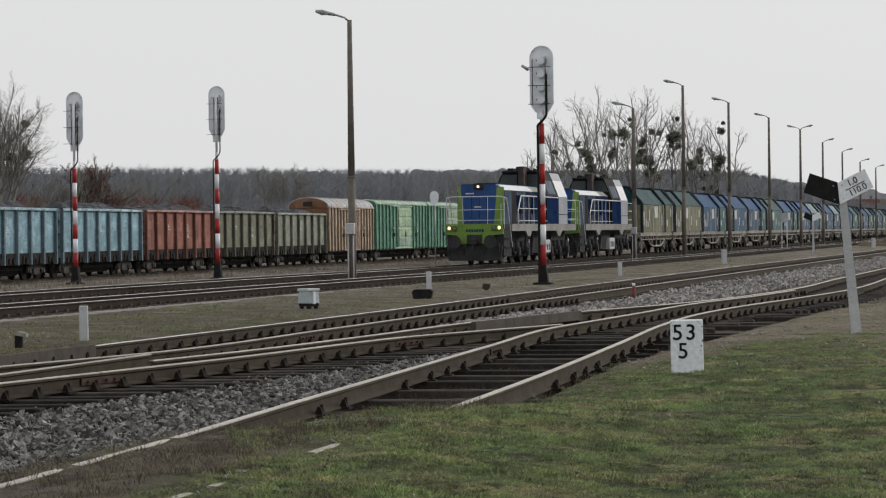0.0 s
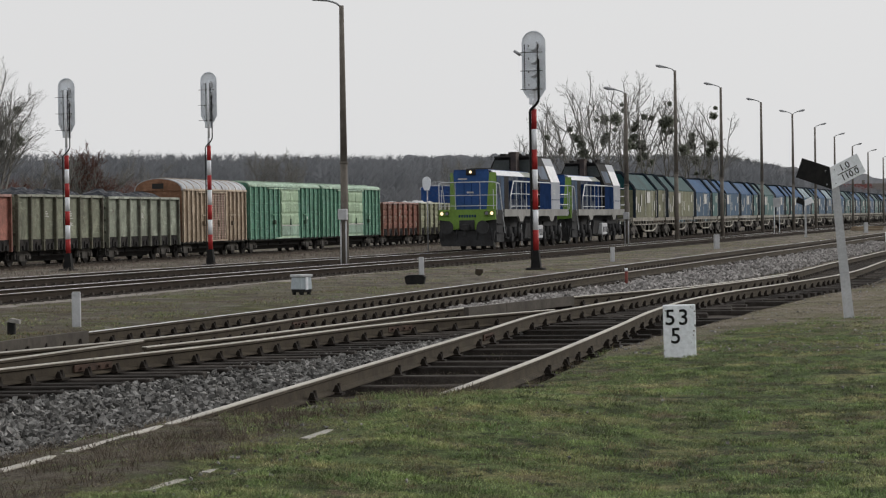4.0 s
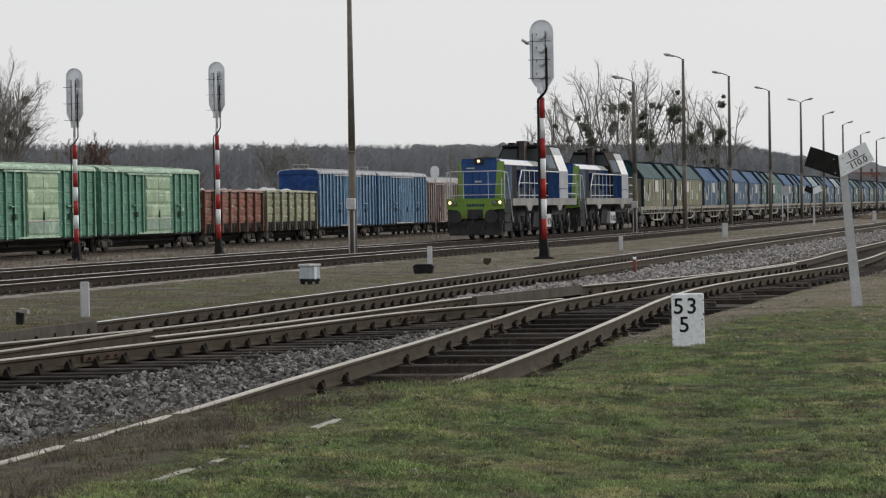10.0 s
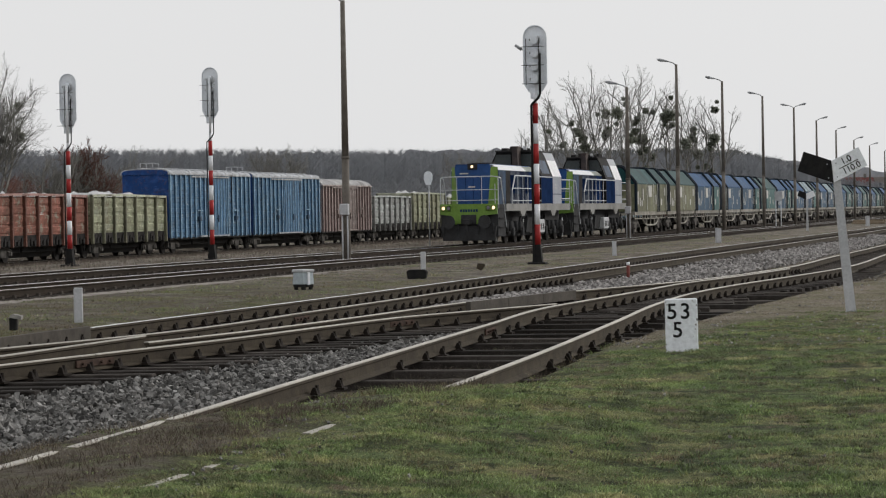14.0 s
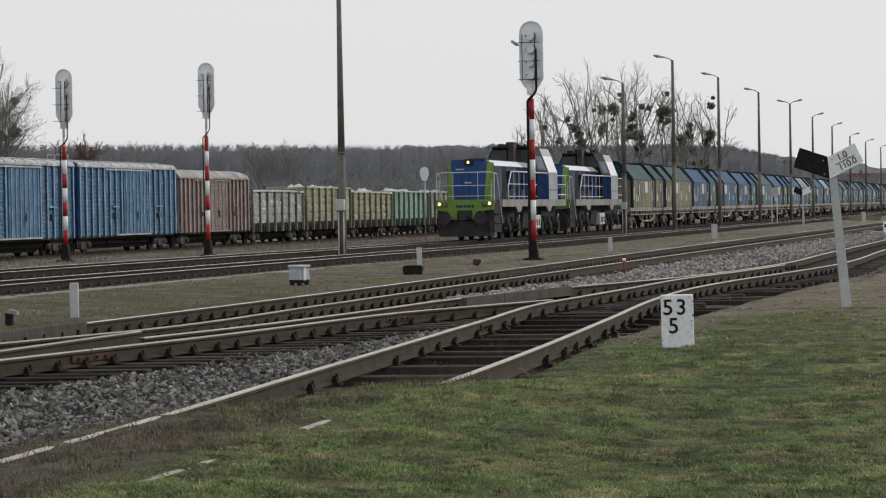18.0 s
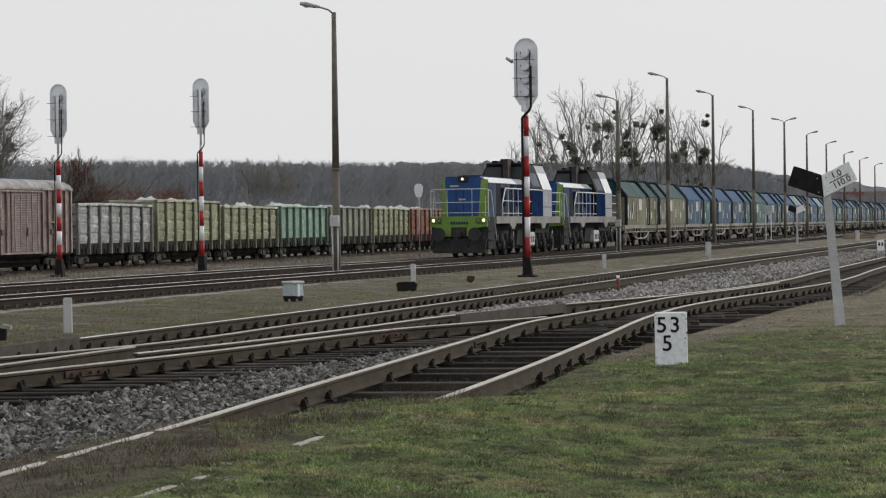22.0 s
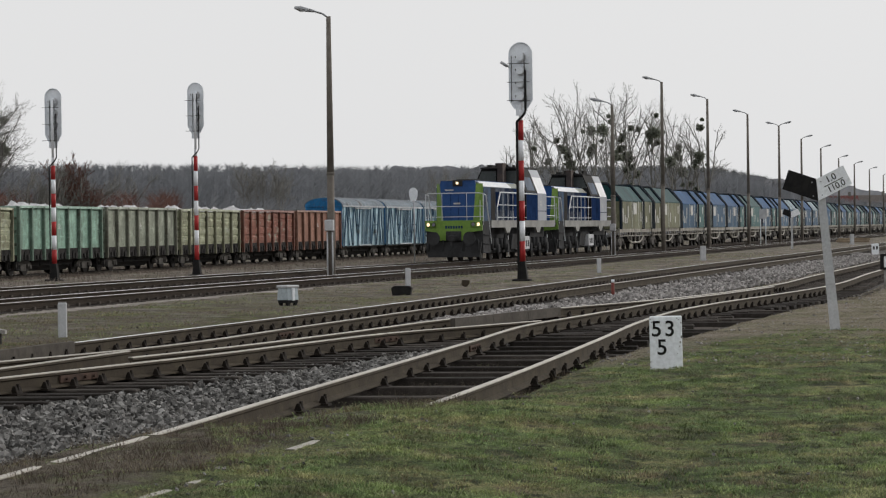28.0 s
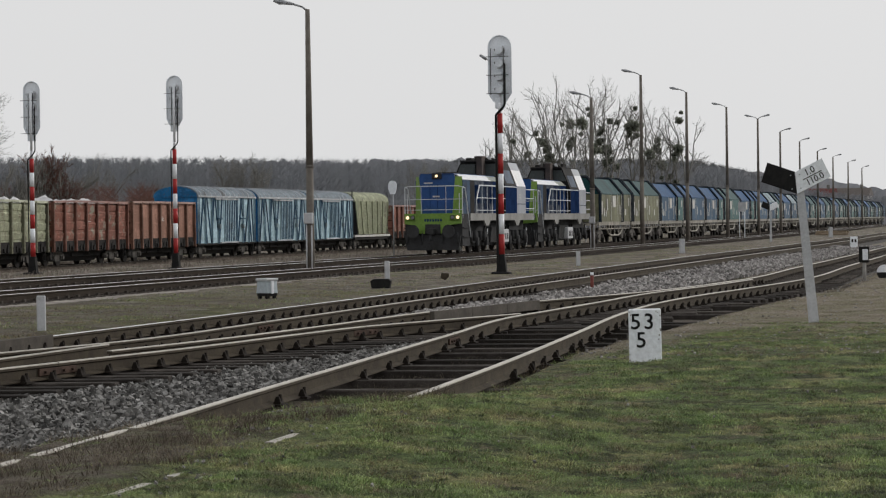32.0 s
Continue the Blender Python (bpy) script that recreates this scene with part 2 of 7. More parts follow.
    p = n.new("ShaderNodeBump")
    p.inputs["Strength"].default_value, p.inputs["Distance"].default_value = 1.0, 0.04
    l.new(speck, p.inputs["Height"])
    l.new(p.outputs[0], b.inputs["Normal"])
    return m


SOIL = soil_material()


def blade_material():
    m = bpy.data.materials.new("grass blades")
    m.use_nodes = True
    n, l = m.node_tree.nodes, m.node_tree.links
    b = n["Principled BSDF"]
    b.inputs["Roughness"].default_value, b.inputs["Specular IOR Level"].default_value = 0.75, 0.2
    co = n.new("ShaderNodeTexCoord").outputs["Object"]
    def tex(s, detail, rough=0.65):
        t = n.new("ShaderNodeTexNoise")
        t.inputs["Scale"].default_value, t.inputs["Detail"].default_value, t.inputs["Roughness"].default_value = s, detail, rough
        l.new(co, t.inputs["Vector"])
        return t.outputs[0]
    def span(v, a, c, lo=0.0, hi=1.0):
        r = n.new("ShaderNodeMapRange")
        for k, x in enumerate((a, c, lo, hi)):
            r.inputs[k + 1].default_value = x
        l.new(v, r.inputs[0])
        return r.outputs[0]
    def mix(f, a, c, kind="MIX"):
        x = n.new("ShaderNodeMixRGB")
        x.blend_type = kind
        for sock, v in zip(x.inputs, (f, a, c)):
            if isinstance(v, bpy.types.NodeSocket):
                l.new(v, sock)
            else:
                sock.default_value = v if isinstance(v, float) else (*v, 1)
        return x.outputs[0]
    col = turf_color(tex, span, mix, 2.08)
    hsv = n.new("ShaderNodeHueSaturation")
    l.new(span(n.new("ShaderNodeNewGeometry").outputs["Random Per Island"], 0.0, 1.0, 0.6, 1.4), hsv.inputs["Value"])
    l.new(col, hsv.inputs["Color"])
    l.new(hsv.outputs[0], b.inputs["Base Color"])
    return m


# Darker than the loose stones: shade in their gaps is put into the colour.
GRAVEL = material("grey crushed stone", (0.085, 0.080, 0.076), 0.95, 0, (0.045, 0.04, 0.036), 3.0, 1.0)
OILY = material("oily dark track soil", (0.036, 0.030, 0.025), 0.95, 0, (0.075, 0.063, 0.050), 1.5, 1.0)
STONE = material("broken ballast stone", (0.208, 0.205, 0.198), 0.9, 0, (0.090, 0.086, 0.081), 5.0, 0.3, vary=0.8, island=True)
STONE_PALE = material("pale fresh ballast stone", (0.34, 0.325, 0.315), 0.9, 0, (0.24, 0.228, 0.22), 5.0, 0.3, vary=0.5, island=True)
BLADE = blade_material()
TAN_LITTER = material("tan dry litter", (0.33, 0.29, 0.225), 0.9, 0, (0.21, 0.185, 0.14), 0.8, vary=0.4, island=True, spec=0.1)
DRY = material("dry yellow weeds", (0.25, 0.21, 0.12), 0.9, 0, (0.15, 0.115, 0.07), 1.0, vary=0.4, island=True, spec=0.2)
WEED = material("brown winter weeds", (0.170, 0.142, 0.112), 0.9, 0, (0.085, 0.070, 0.055), 0.6, vary=0.4, island=True, spec=0.1)


PALE_GRASS = material("pale yellowish winter grass", (0.30, 0.32, 0.155), 0.85, 0, (0.21, 0.235, 0.105), 1.4, vary=0.35, island=True, spec=0.15)
# Greyer and lighter than WEED: haze of the distance put into the colour.
FAR_WEED = material("hazy greyish brown dead weeds", (0.235, 0.200, 0.172), 0.9, 0, (0.17, 0.142, 0.12), 0.3, vary=0.45, island=True, spec=0.1)


def raw(name, verts, faces, mat, smooth_faces=False):
    me = bpy.data.meshes.new(name)
    me.from_pydata(verts, [], faces)
    me.materials.append(mat)
    if smooth_faces:
        me.polygons.foreach_set("use_smooth", [True] * len(me.polygons))
    return me


def grid(xs, ys, height):
    verts = [(x, y, height(x, y)) for y in ys for x in xs]
    w = len(xs)
    return verts, [(j * w + i, j * w + i + 1, (j + 1) * w + i + 1, (j + 1) * w + i) for j in range(len(ys) - 1) for i in range(w - 1)]


def ground():
    xs = [-2500, -1500, -900, -600, -400, -250, -150, -100, -80, -70, -64, -58, -54, -50, -47, -45, -43, -41, -39, -36] + [v * 0.5 for v in range(-69, -15)] + [v * 0.15 for v in range(-50, -29)] + [-4.0 + v * 0.2 for v in range(1, 26)] + [v * 0.5 for v in range(3, 29)] + [18, 25, 40, 80, 150, 300, 700, 1500, 2500]
    ys = [-1500, -600, -200, -80, -40, -20, -10, -4] + [v * 0.5 for v in range(0, 24)] + [v * 0.2 for v in range(60, 130)] + [v * 0.5 for v in range(52, 180)] + list(range(92, 200, 4)) + [220, 260, 300, 360, 450, 600, 900, 1400, 2200, 3000]
    tagged(new("ground", raw("ground", *grid(xs, ys, ground_z), SOIL, True)), "short greenish brown winter grass and bare soil of a railway yard", "ground", kind="structure")


ground()
rng = np.random.default_rng(7)


def bed(name, left, right, y0, y1, step, top, label, mat=None):
    """A strip of crushed stone between two lines x = f(y), a little proud of the ground and sloping into it at both edges."""
    n = 9
    verts, faces = [], []
    ys = list(np.arange(y0, y1 + 0.01, step))
    for y in ys:
        a, b = left(y), right(y)
        for i in range(n):
            u = i / (n - 1)
            x = a + (b - a) * u
            edge = smooth(0, 0.16, u) * smooth(1, 0.84, u)
            verts.append((x, y, ground_z(x, y) * (1 - edge) + top * edge - 0.03 * (1 - edge) + 0.018 * noise.noise(Vector((x * 3, y * 3, 1)))))
    for j in range(len(ys) - 1):
        for i in range(n - 1):
            faces.append((j * n + i, j * n + i + 1, (j + 1) * n + i + 1, (j + 1) * n + i))
    return tagged(new(name, raw(name, verts, faces, mat or GRAVEL, True)), label, "ballast", kind="structure")


MAIN_BED = bed("ballast_bed_1", lambda y: -15.2 + 0.01 * y, lambda y: float(np.interp(y, (0, 19, 33, 45, 60, 80, 400), (-7.4, -7.3, -8.0, -8.3, -9.2, -9.0, -8.4))), 6, 330, 1.0, -0.27, "grey crushed stone ballast under railway tracks")
BROWNISH = material("brownish old ballast", (0.285, 0.258, 0.236), 0.95, 0, (0.185, 0.166, 0.151), 1.5, 1.0)
bed("ballast_bed_2", lambda y: -24.9 + 0.003 * y, lambda y: -21.6 + 0.003 * y, 30, 520, 3.0, -0.155, "brownish crushed stone ballast under a railway track", BROWNISH)
bed("ballast_bed_3", lambda y: -29.5 + 0.008 * min(y, 130), lambda y: -26.0 + 0.008 * min(y, 130), 30, 520, 3.0, -0.11, "brownish crushed stone ballast under a railway track", BROWNISH)
bed("ballast_bed_4", lambda y: -56.3 - 0.011 * y, lambda y: -52.2 - 0.011 * y, 40, 480, 4.0, -0.79, "dark crushed stone ballast under a railway track")
bed("ballast_bed_5", lambda y: -8.6 + 0.004 * y, lambda y: -4.2 + 0.004 * y, 66, 330, 2.0, -0.27, "dirty crushed stone ballast under a railway track")

bed("track_bed_6", lambda y: float(np.interp(y, (20, 27, 39, 50, 60, 68), (-7.2, -7.7, -8.6, -8.2, -7.6, -7.2))), lambda y: edge_x(y) + 0.35, 21, 68, 1.0, -0.285, "oily dark soil between old sleepers", OILY)


def stones(name, count, place, size, label, mat=None):
    """Loose angular stones, each an uneven eight-cornered lump."""
    base = np.array([(-1, -1, -1), (1, -1, -1), (1, 1, -1), (-1, 1, -1), (-1, -1, 1), (1, -1, 1), (1, 1, 1), (-1, 1, 1)], float)
    quad = np.array([(3, 2, 1, 0), (4, 5, 6, 7), (0, 1, 5, 4), (1, 2, 6, 5), (2, 3, 7, 6), (3, 0, 4, 7)])
    V, Fs = [], []
    for k in range(count):
        x, y, z = place()
        p = base * rng.uniform(0.45, 1.0, (8, 3)) * rng.uniform(*size) * rng.uniform(0.7, 1.3, 3)
        q = Euler(rng.uniform(0, 6.28, 3)).to_matrix()
        p = p @ np.array(q).T + (x, y, z)
        V.append(p)
        Fs.append(quad + 8 * k)
    me = raw(name, np.concatenate(V).tolist(), np.concatenate(Fs).tolist(), mat or STONE)
    tagged(new(name, me), label, "ballast stones", kind="stuff")


def near_ballast():
    y = 14 + 26 * rng.random() ** 1.5
    a, b = float(np.interp(y, (13, 25, 30, 40), (-11.6, -10.6, -10.0, -8.6))), float(np.interp(y, (14, 19, 33, 40), (-6.95, -7.25, -7.95, -8.2)))
    x = rng.uniform(a, b)
    return x, y, -0.27 + 0.15 * smooth(25, 17, y) * smooth(b - 1.2, b, x) + rng.uniform(-0.02, 0.04)


def far_ballast():
    y = 40 + 110 * rng.random() ** 1.4
    x = rng.uniform(-11.4, float(np.interp(y, (40, 60, 80, 150), (-10.2, -8.6, -8.2, -7.6))))
    return x, y, -0.26 + 0.07 * noise.noise(Vector((x * 0.5, y * 0.2, 4))) + rng.uniform(-0.02, 0.06)


def track_ballast():
    y = 18 + 52 * rng.random() ** 1.3
    x = rng.uniform(-14.9, -11.0)
    return x, y, -0.285 + rng.uniform(-0.02, 0.03)


stones("ballast_stones", 24000, near_ballast, (0.014, 0.036), "loose grey crushed stones heaped beside the rails")
stones("ballast_stones", 9000, far_ballast, (0.03, 0.065), "pale crushed stones spread between two tracks", STONE_PALE)
stones("ballast_stones", 4500, track_ballast, (0.022, 0.05), "crushed stones between the sleepers")


def tri_mesh(name, V, mat):
    """A mesh of loose triangles from an array of corners."""
    n = len(V)
    me = bpy.data.meshes.new(name)
    me.vertices.add(n)
    me.vertices.foreach_set("co", np.ascontiguousarray(V, dtype=np.float32).ravel())
    me.loops.add(n)
    me.loops.foreach_set("vertex_index", np.arange(n, dtype=np.int32))
    me.polygons.add(n // 3)
    me.polygons.foreach_set("loop_start", np.arange(0, n, 3, dtype=np.int32))
    me.update(calc_edges=True)
    me.materials.append(mat)
    return me


def patchy(x, y, k, seed):
    """Cheap patchy field, about -1 to 1: a few crossed waves."""
    q = np.random.default_rng(seed)
    f = np.zeros_like(x)
    for a in range(7):
        w = k * (1.0 + 0.75 * a)
        th = q.uniform(0, math.tau)
        f += np.sin(w * (x * math.cos(th) + y * math.sin(th)) + q.uniform(0, 6.28) + 1.5 * np.sin(0.7 * w * (x * math.sin(th) - y * math.cos(th)))) / (1 + 0.35 * a)
    return f / 2.6


def blades(name, count, area, tall, wide, mat, label, clump=1.0, cover=0.5, k=2.2, seed=1, upright=0.6):
    """Grass as single leaning blades, thick in clumps and thin between them."""
    x, y = area(int(count * 2.2))
    f = patchy(x, y, k, seed) + 0.5 * patchy(x, y, k * 4, seed + 1)
    keep = rng.random(len(x)) < cover + 0.5 * clump * f
    x, y, f = x[keep][:count], y[keep][:count], f[keep][:count]
    n = len(x)
    z = np.array([ground_z(a, b) for a, b in zip(x, y)]) - 0.006
    P = np.stack([x, y, z], 1)
    h = rng.uniform(*tall, n) * (0.75 + 0.6 * np.clip(f, 0, 1.2))
    w = rng.uniform(*wide, n)
    a = rng.uniform(0, math.tau, n)
    b = rng.uniform(0, math.tau, n)
    lean = rng.uniform(0.2, 1.2, n) / upright * 0.6
    d = np.stack([np.cos(a) * lean * h, np.sin(a) * lean * h, h], 1)
    s = np.stack([np.cos(b) * w, np.sin(b) * w, 0.2 * w], 1)
    V = np.stack([P - s, P + s, P + d], 1).reshape(-1, 3)
    tagged(new(name, tri_mesh(name, V, mat)), label, "grass", kind="stuff")


def tufts(name, count, per, area, tall, wide, radius, mat, label, k=2.2, seed=1, cover=0.5):
    """Grass in tussocks: blades that spring from one root and lean outwards."""
    x, y = area(int(count * 2.5))
    f = patchy(x, y, k, seed)
    keep = rng.random(len(x)) < cover + 0.6 * f
    keep &= ~((np.abs(x + 5.2) < 0.4) & (((y > 16.2) & (y < 18.5)) | ((y > 13.0) & (y < 15.0))))
    x, y = x[keep][:count], y[keep][:count]
    n = len(x)
    z = np.array([ground_z(a, b) for a, b in zip(x, y)]) - 0.006
    size = rng.uniform(0.6, 1.35, n)
    rep = lambda v: np.repeat(v, per)
    m = n * per
    a, rr = rng.uniform(0, math.tau, m), rng.random(m) ** 0.6
    size = rep(size)
    P = np.stack([rep(x) + np.cos(a) * rr * radius * size, rep(y) + np.sin(a) * rr * radius * size, rep(z)], 1)
    h = rng.uniform(*tall, m) * size
    w = rng.uniform(*wide, m)
    a2 = a + rng.normal(0, 0.7, m)
    out = (0.35 + rr * rng.uniform(0.4, 1.9, m)) * h
    b = rng.uniform(0, math.tau, m)
    s = np.stack([np.cos(b) * w, np.sin(b) * w, 0 * w], 1)
    mid = P + np.stack([np.cos(a2) * out * 0.35, np.sin(a2) * out * 0.35, h * 0.7], 1)
    tip = P + np.stack([np.cos(a2) * out, np.sin(a2) * out, h * rng.uniform(0.7, 1.0, m)], 1)
    V = np.stack([P - s, P + s, mid + 0.7 * s, P - s, mid + 0.7 * s, mid - 0.7 * s, mid - 0.7 * s, mid + 0.7 * s, tip], 1).reshape(-1, 3)
    tagged(new(name, tri_mesh(name, V, mat)), label, "grass", kind="stuff")


def lawn(n):
    y = 11 + 30 * rng.random(n) ** 1.6
    y = np.where(y + 3 * patchy(np.zeros(n) + y * 0.3, y * 0.7, 1.0, 77) > 39.5, 11 + 20 * rng.random(n), y)
    lo = np.interp(y, (11, 15, 21, 25, 30, 34, 38, 45, 73), (-5.2, -5.2, -5.25, -5.3, -5.4, -5.0, -4.4, -3.7, -2.4))
    return lo + (0.02 * y + 0.6 - lo) * rng.random(n), y


def verge(n):
    y = 11 + 13 * rng.random(n)
    lo = np.interp(y, (11, 16, 18, 20.5, 24), (-5.4, -5.5, -6.3, -7.2, -7.3))
    return lo + (-4.6 - lo) * rng.random(n), y


def bare_verge(n):
    y = 11 + 8.5 * rng.random(n)
    return -7.3 + 2.05 * rng.random(n), y


def old_rail_side(n):
    y = 11 + 11 * rng.random(n)
    return -5.5 + 3.0 * rng.random(n) ** 1.4, y


def between(n):
    y = 20.5 + 22 * rng.random(n) ** 1.7
    a = np.interp(y, (20, 27, 34, 43), (-6.9, -7.3, -7.8, -8.0))
    b = np.interp(y, (20, 25, 34, 43), (-5.1, -5.3, -5.75, -6.2))
    return a + (b - a) * rng.random(n), y


def strip(n):
    y = 31 + 44 * rng.random(n) ** 1.5
    e = np.interp(y, (20, 23, 26, 34, 41, 50, 60, 400), (-6.9, -5.3, -5.35, -5.85, -5.6, -5.3, -4.5, -3.8))
    return e + 0.1 + 4.6 * rng.random(n) ** 1.2, y


def yard(n):
    y = 34 + 120 * rng.random(n) ** 1.5
    a = -22.8 + 0.012 * y
    return a + (-15.1 - a) * rng.random(n), y


def far_strip(n):
    y = 58 + 120 * rng.random(n)
    u = rng.random(n)
    return np.where(u < 0.3, -51.8 + 20 * rng.random(n), np.where(u < 0.6, -62 + 4.5 * rng.random(n), -52.6 + 3.4 * rng.random(n))), y


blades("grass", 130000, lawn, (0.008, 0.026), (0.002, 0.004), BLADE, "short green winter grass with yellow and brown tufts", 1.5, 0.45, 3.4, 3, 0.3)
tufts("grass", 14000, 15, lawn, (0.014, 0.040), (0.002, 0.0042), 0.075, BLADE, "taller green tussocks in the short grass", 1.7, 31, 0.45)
tufts("dry_grass", 2600, 9, lawn, (0.014, 0.036), (0.0018, 0.0034), 0.07, DRY, "pale dry tussocks in the short grass", 1.3, 32, 0.4)
blades("dry_grass", 34000, lawn, (0.006, 0.018), (0.0016, 0.0032), DRY, "dry yellowish grass between the green", 1.8, 0.3, 2.4, 21, 0.3)
tufts("weeds", 800, 8, bare_verge, (0.03, 0.10), (0.0015, 0.003), 0.05, WEED, "dead brown weed tussocks between overgrown rails", 1.5, 33, 0.5)
tufts("weeds", 700, 9, between, (0.04, 0.13), (0.0018, 0.0034), 0.06, WEED, "dead weeds between the branch rails", 1.1, 35, 0.5)
tufts("dry_grass", 400, 9, between, (0.02, 0.07), (0.0018, 0.0034), 0.06, DRY, "pale dry tussocks between the branch rails", 1.1, 39, 0.45)
tufts("grass", 340, 12, between, (0.03, 0.08), (0.0018, 0.0034), 0.06, BLADE, "grass tussocks between the branch rails", 1.1, 36, 0.4)
tufts("dry_grass", 260, 9, verge, (0.02, 0.06), (0.0015, 0.003), 0.06, DRY, "pale dry tussocks between overgrown rails", 1.6, 37, 0.4)
tufts("grass", 900, 12, verge, (0.02, 0.06), (0.0015, 0.003), 0.05, BLADE, "green tussocks between overgrown rails", 1.2, 34, 0.3)
blades("grass", 42000, verge, (0.010, 0.030), (0.002, 0.004), BLADE, "sparse grass between overgrown rails", 1.4, 0.42, 2.4, 5, 0.3)
blades("dry_grass", 9000, verge, (0.008, 0.024), (0.0016, 0.0034), DRY, "dry yellowish grass between overgrown rails", 1.6, 0.35, 2.4, 23, 0.3)
blades("dry_grass", 60000, old_rail_side, (0.010, 0.028), (0.0018, 0.0036), PALE_GRASS, "pale yellowish green grass beside the old rail", 1.5, 0.5, 1.6, 29, 0.3)
blades("grass", 6000, bare_verge, (0.008, 0.022), (0.002, 0.004), BLADE, "thin grass on bare soil between overgrown rails", 1.6, 0.3, 2.6, 25, 0.3)
blades("dry_grass", 9000, bare_verge, (0.008, 0.024), (0.0016, 0.0034), DRY, "straw on bare soil between overgrown rails", 1.6, 0.3, 2.0, 27, 0.3)
blades("dry_grass", 12000, bare_verge, (0.010, 0.032), (0.002, 0.004), WEED, "dry brown weeds between overgrown rails", 1.3, 0.3, 3.0, 6, 0.3)
blades("dry_grass", 90000, strip, (0.008, 0.026), (0.0025, 0.006), TAN_LITTER, "dry brown litter and grass beside the sleepers", 1.2, 0.35, 2.0, 8)
blades("grass", 22000, yard, (0.02, 0.05), (0.005, 0.011), BLADE, "sparse olive grass between the tracks", 1.5, 0.2, 0.9, 9)
blades("dry_grass", 30000, yard, (0.015, 0.045), (0.004, 0.009), DRY, "dry brown grass between the tracks", 1.2, 0.35, 0.8, 10)
blades("weeds", 110000, far_strip, (0.05, 0.22), (0.006, 0.016), FAR_WEED, "dry brown weeds along the far track", 1.4, 0.4, 0.7, 12, 0.8)


def litter_strip():
    x, y = strip(1)
    return float(x[0]), float(y[0]), ground_z(float(x[0]), float(y[0])) + 0.004


def litter_yard():
    x, y = yard(1)
    return float(x[0]), float(y[0]), ground_z(float(x[0]), float(y[0])) + 0.004


def litter_verge():
    x, y = verge(1)
    return float(x[0]), float(y[0]), ground_z(float(x[0]), float(y[0])) + 0.003


def litter_lawn():
    x, y = lawn(1)
    return float(x[0]), float(y[0]), ground_z(float(x[0]), float(y[0])) + 0.02


stones("gravel_litter", 60, litter_lawn, (0.006, 0.014), "small pale stones and litter in the grass", STONE_PALE)
stones("gravel_litter", 900, litter_strip, (0.006, 0.022), "scattered small stones on bare soil beside the sleepers", STONE_PALE)
stones("gravel_litter", 500, litter_yard, (0.008, 0.02), "scattered stones on the yard grass")
stones("gravel_litter", 260, litter_verge, (0.005, 0.018), "scattered small stones between overgrown rails")


# ---- tracks ----
def curve_points(pts, step=1.0):
    """Points along a smooth line through (x, y) pairs that run along y."""
    ys = np.array([p[1] for p in pts], float)
    xs = np.array([p[0] for p in pts], float)
    d = np.gradient(xs, ys)
    out = []
    for i in range(len(pts) - 1):
        h = ys[i + 1] - ys[i]
        n = max(1, round(h / step))
        for k in range(n):
            t = k / n
            out.append((float((2 * t**3 - 3 * t**2 + 1) * xs[i] + (t**3 - 2 * t**2 + t) * h * d[i] + (-2 * t**3 + 3 * t**2) * xs[i + 1] + (t**3 - t**2) * h * d[i + 1]), float(ys[i] + t * h)))
    return out + [(float(xs[-1]), float(ys[-1]))]


HEAD = ((-0.0365, -0.001), (-0.0365, -0.009), (0.0365, -0.009), (0.0365, -0.001), (0.028, 0.006), (-0.028, 0.006))
WEB = ((-0.035, -0.004), (-0.036, -0.034), (-0.0105, -0.046), (-0.011, -0.14), (-0.075, -0.166), (-0.075, -0.18), (0.075, -0.18), (0.075, -0.166), (0.011, -0.14), (0.0105, -0.046), (0.036, -0.034), (0.035, -0.004))


def sweep(bm, outline, pts, z):
    rings = []
    for i, (x, y) in enumerate(pts):
        a, b = pts[max(0, i - 1)], pts[min(len(pts) - 1, i + 1)]
        dx, dy = b[0] - a[0], b[1] - a[1]
        s = math.hypot(dx, dy)
        rings.append([bm.verts.new((x + u * dy / s, y - u * dx / s, z + v)) for u, v in outline])
    n = len(outline)
    for r, q in zip(rings, rings[1:]):
        for k in range(n):
            bm.faces.new((r[k], q[k], q[(k + 1) % n], r[(k + 1) % n]))
    bm.faces.new(rings[0])
    bm.faces.new(rings[-1][::-1])
    bmesh.ops.recalc_face_normals(bm, faces=bm.faces)


def x_at(line, y):
    return float(np.interp(y, [p[1] for p in line], [p[0] for p in line]))


RAIL_FAR = material("sooty brown rail web", (0.046, 0.037, 0.030), 0.9, 0.0, (0.033, 0.027, 0.022), 3.0, 0.2, spec=0.05)


def rail(track, pts, z=0.0, worn=True, step=1.0):
    line = curve_points(pts, step)
    web = part("rail", made(sweep, WEB, line, z), RAIL_FAR if step > 2 else RAIL_STEEL, track)
    part("rail_head", made(sweep, HEAD, line, z), (RAIL_CREAM if worn == 2 else RAIL_HEAD) if worn else RAIL_RUST, web, "worn shiny rail head" if worn else "dull rusty rail head")
    return line


